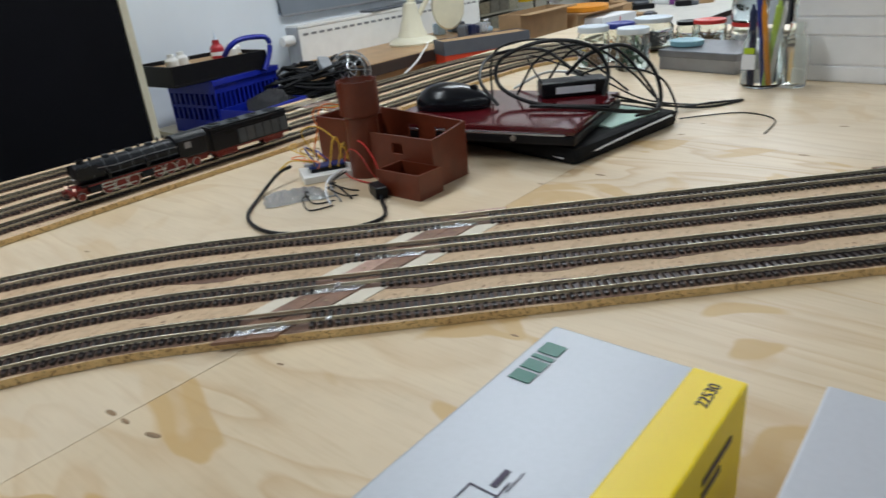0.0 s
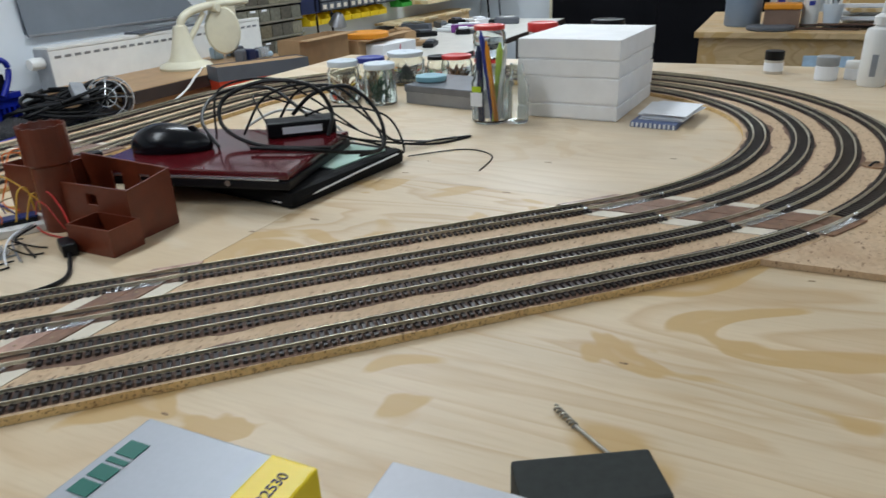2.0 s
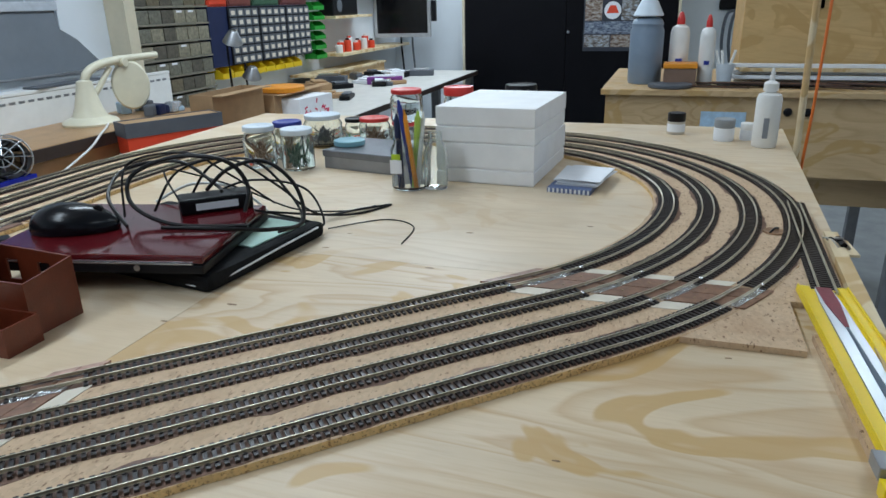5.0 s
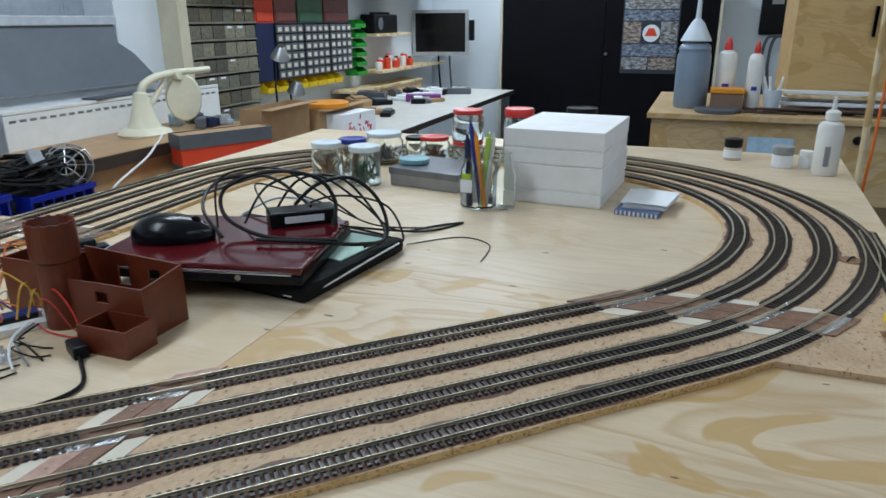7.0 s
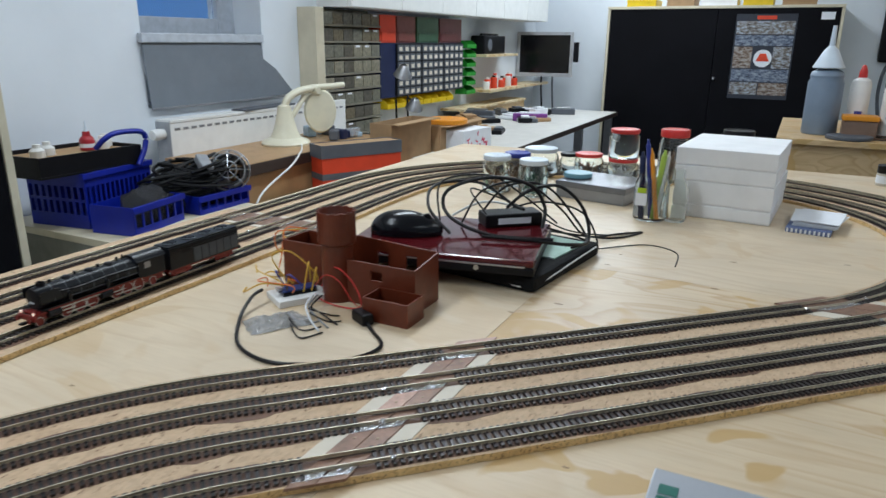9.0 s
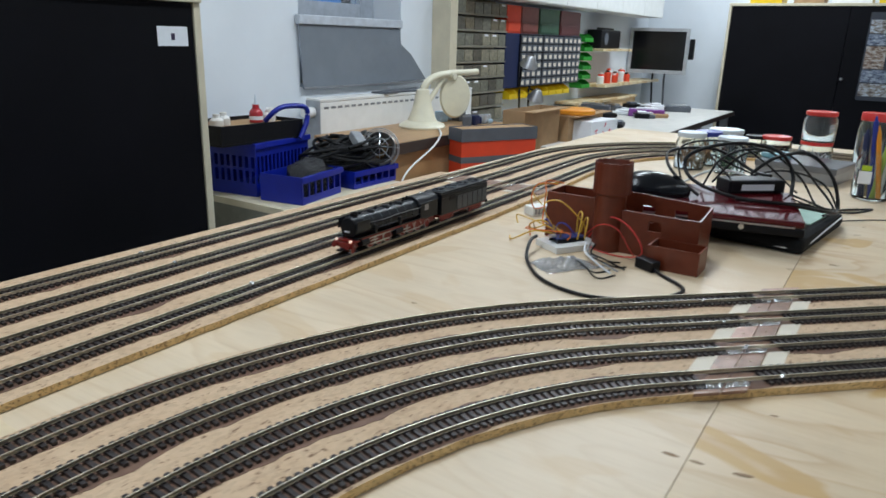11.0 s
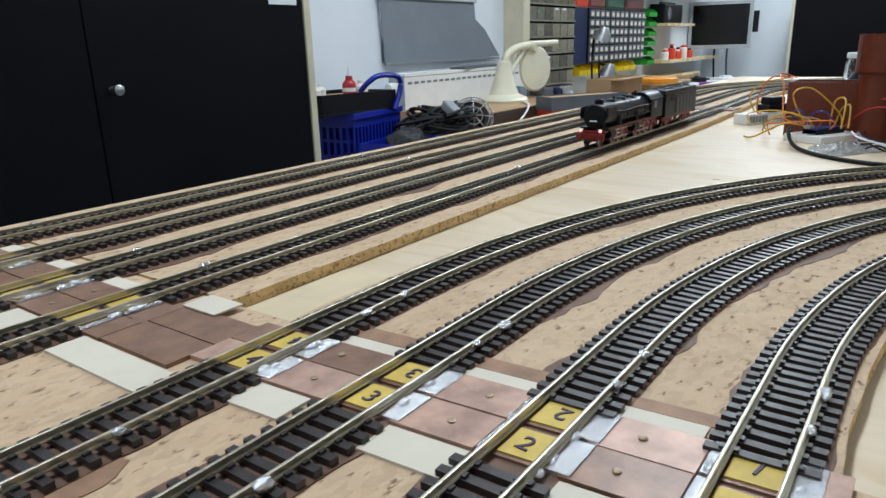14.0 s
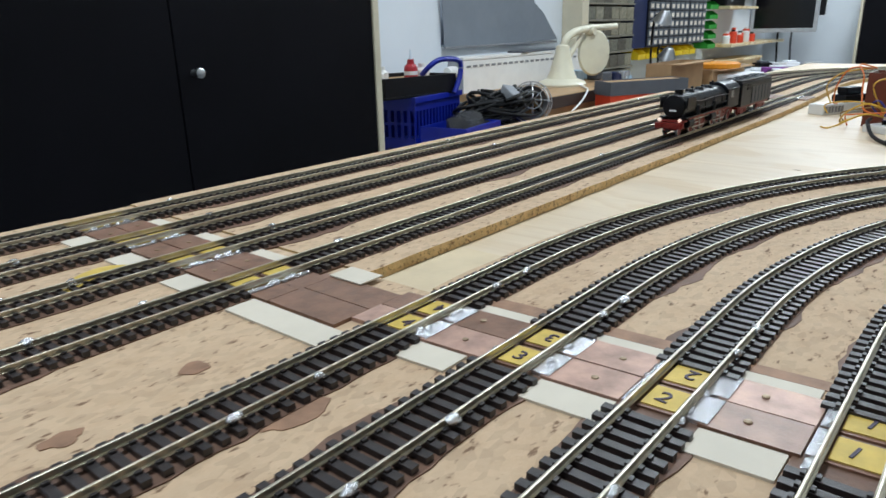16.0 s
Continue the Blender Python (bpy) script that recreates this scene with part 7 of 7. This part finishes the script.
for i in range(7):
    y0 = -0.02 - 0.03 * (i % 3)
    tagged(obj("timber_batten", bx(0, 0.03, -0.62 + 0.05 * (i % 4), 0, 0, 0.012, 0.001, pose(2.925 + 0.014 * (i % 4), y0 - 0.16, CT + 0.0205 + 0.0125 * (i // 2), 0, 0, -2 + 1.6 * (i % 3))), (PAPER, PINE, WHITE_CARD)[i % 3]), "pale thin timber batten stacked on the chest", "batten", "stacked battens")
pc = thing("plywood_cabinet", pose(0, 0, 0), "golden plywood cabinet standing on the chest", "cabinet")
part("batten", bx(3.0, 3.3, -1.5, -0.2, CT, CT + 0.04), WHITE, pc)
part("cabinet_body", bx(3.02, 3.45, -1.5, -0.21, CT + 0.0405, 1.95, 0.002), PLY_GOLD, pc)
for i in range(2):
    d = part("door", bx(3.0, 3.0195, -0.85 - i * 0.645 + 0.003, -0.21 - i * 0.645, CT + 0.045, 1.945, 0.002), PLY_GOLD, pc)
    part("handle", bx(2.985, 2.9995, -0.46, -0.45, 1.14, 1.24, 0.002), BLACK, d)
ph = thing("wall_charger", pose(X1 - 0.045, -0.38, 1.28), "black charger unit on the white wall", "charger")
part("case", bx(0, 0.044, -0.11, 0.11, -0.2, 0.25, 0.02), BLACK, ph)
part("display", bx(-0.002, -0.0002, -0.04, 0.04, 0.02, 0.08), GREY_METAL, ph)
part("holder", bx(0, 0.044, -0.13, 0.13, 0.2505, 0.32, 0.005), RED_PLA, ph)
hk = thing("wall_socket", pose(X1 - 0.03, -0.58, 1.03), "grey wall socket with a black hose", "socket")
part("plate", bx(0, 0.029, -0.07, 0.07, -0.06, 0.06, 0.006), PAPER, hk)
for o in (0.0, 0.05):
    cable("grey_hose", [(X1 - 0.03, -0.55 + o, 1.06), (X1 - 0.08, -0.46 + o, 1.075), (X1 - 0.1, -0.38 + o, 1.05), (X1 - 0.1, -0.36 + o, 0.85), (X1 - 0.08, -0.4 + o, 0.62), (X1 - 0.06, -0.45 + o, 0.3)], 0.012, DARK_CARD, None, "dark grey hose looping down the wall", "hose")
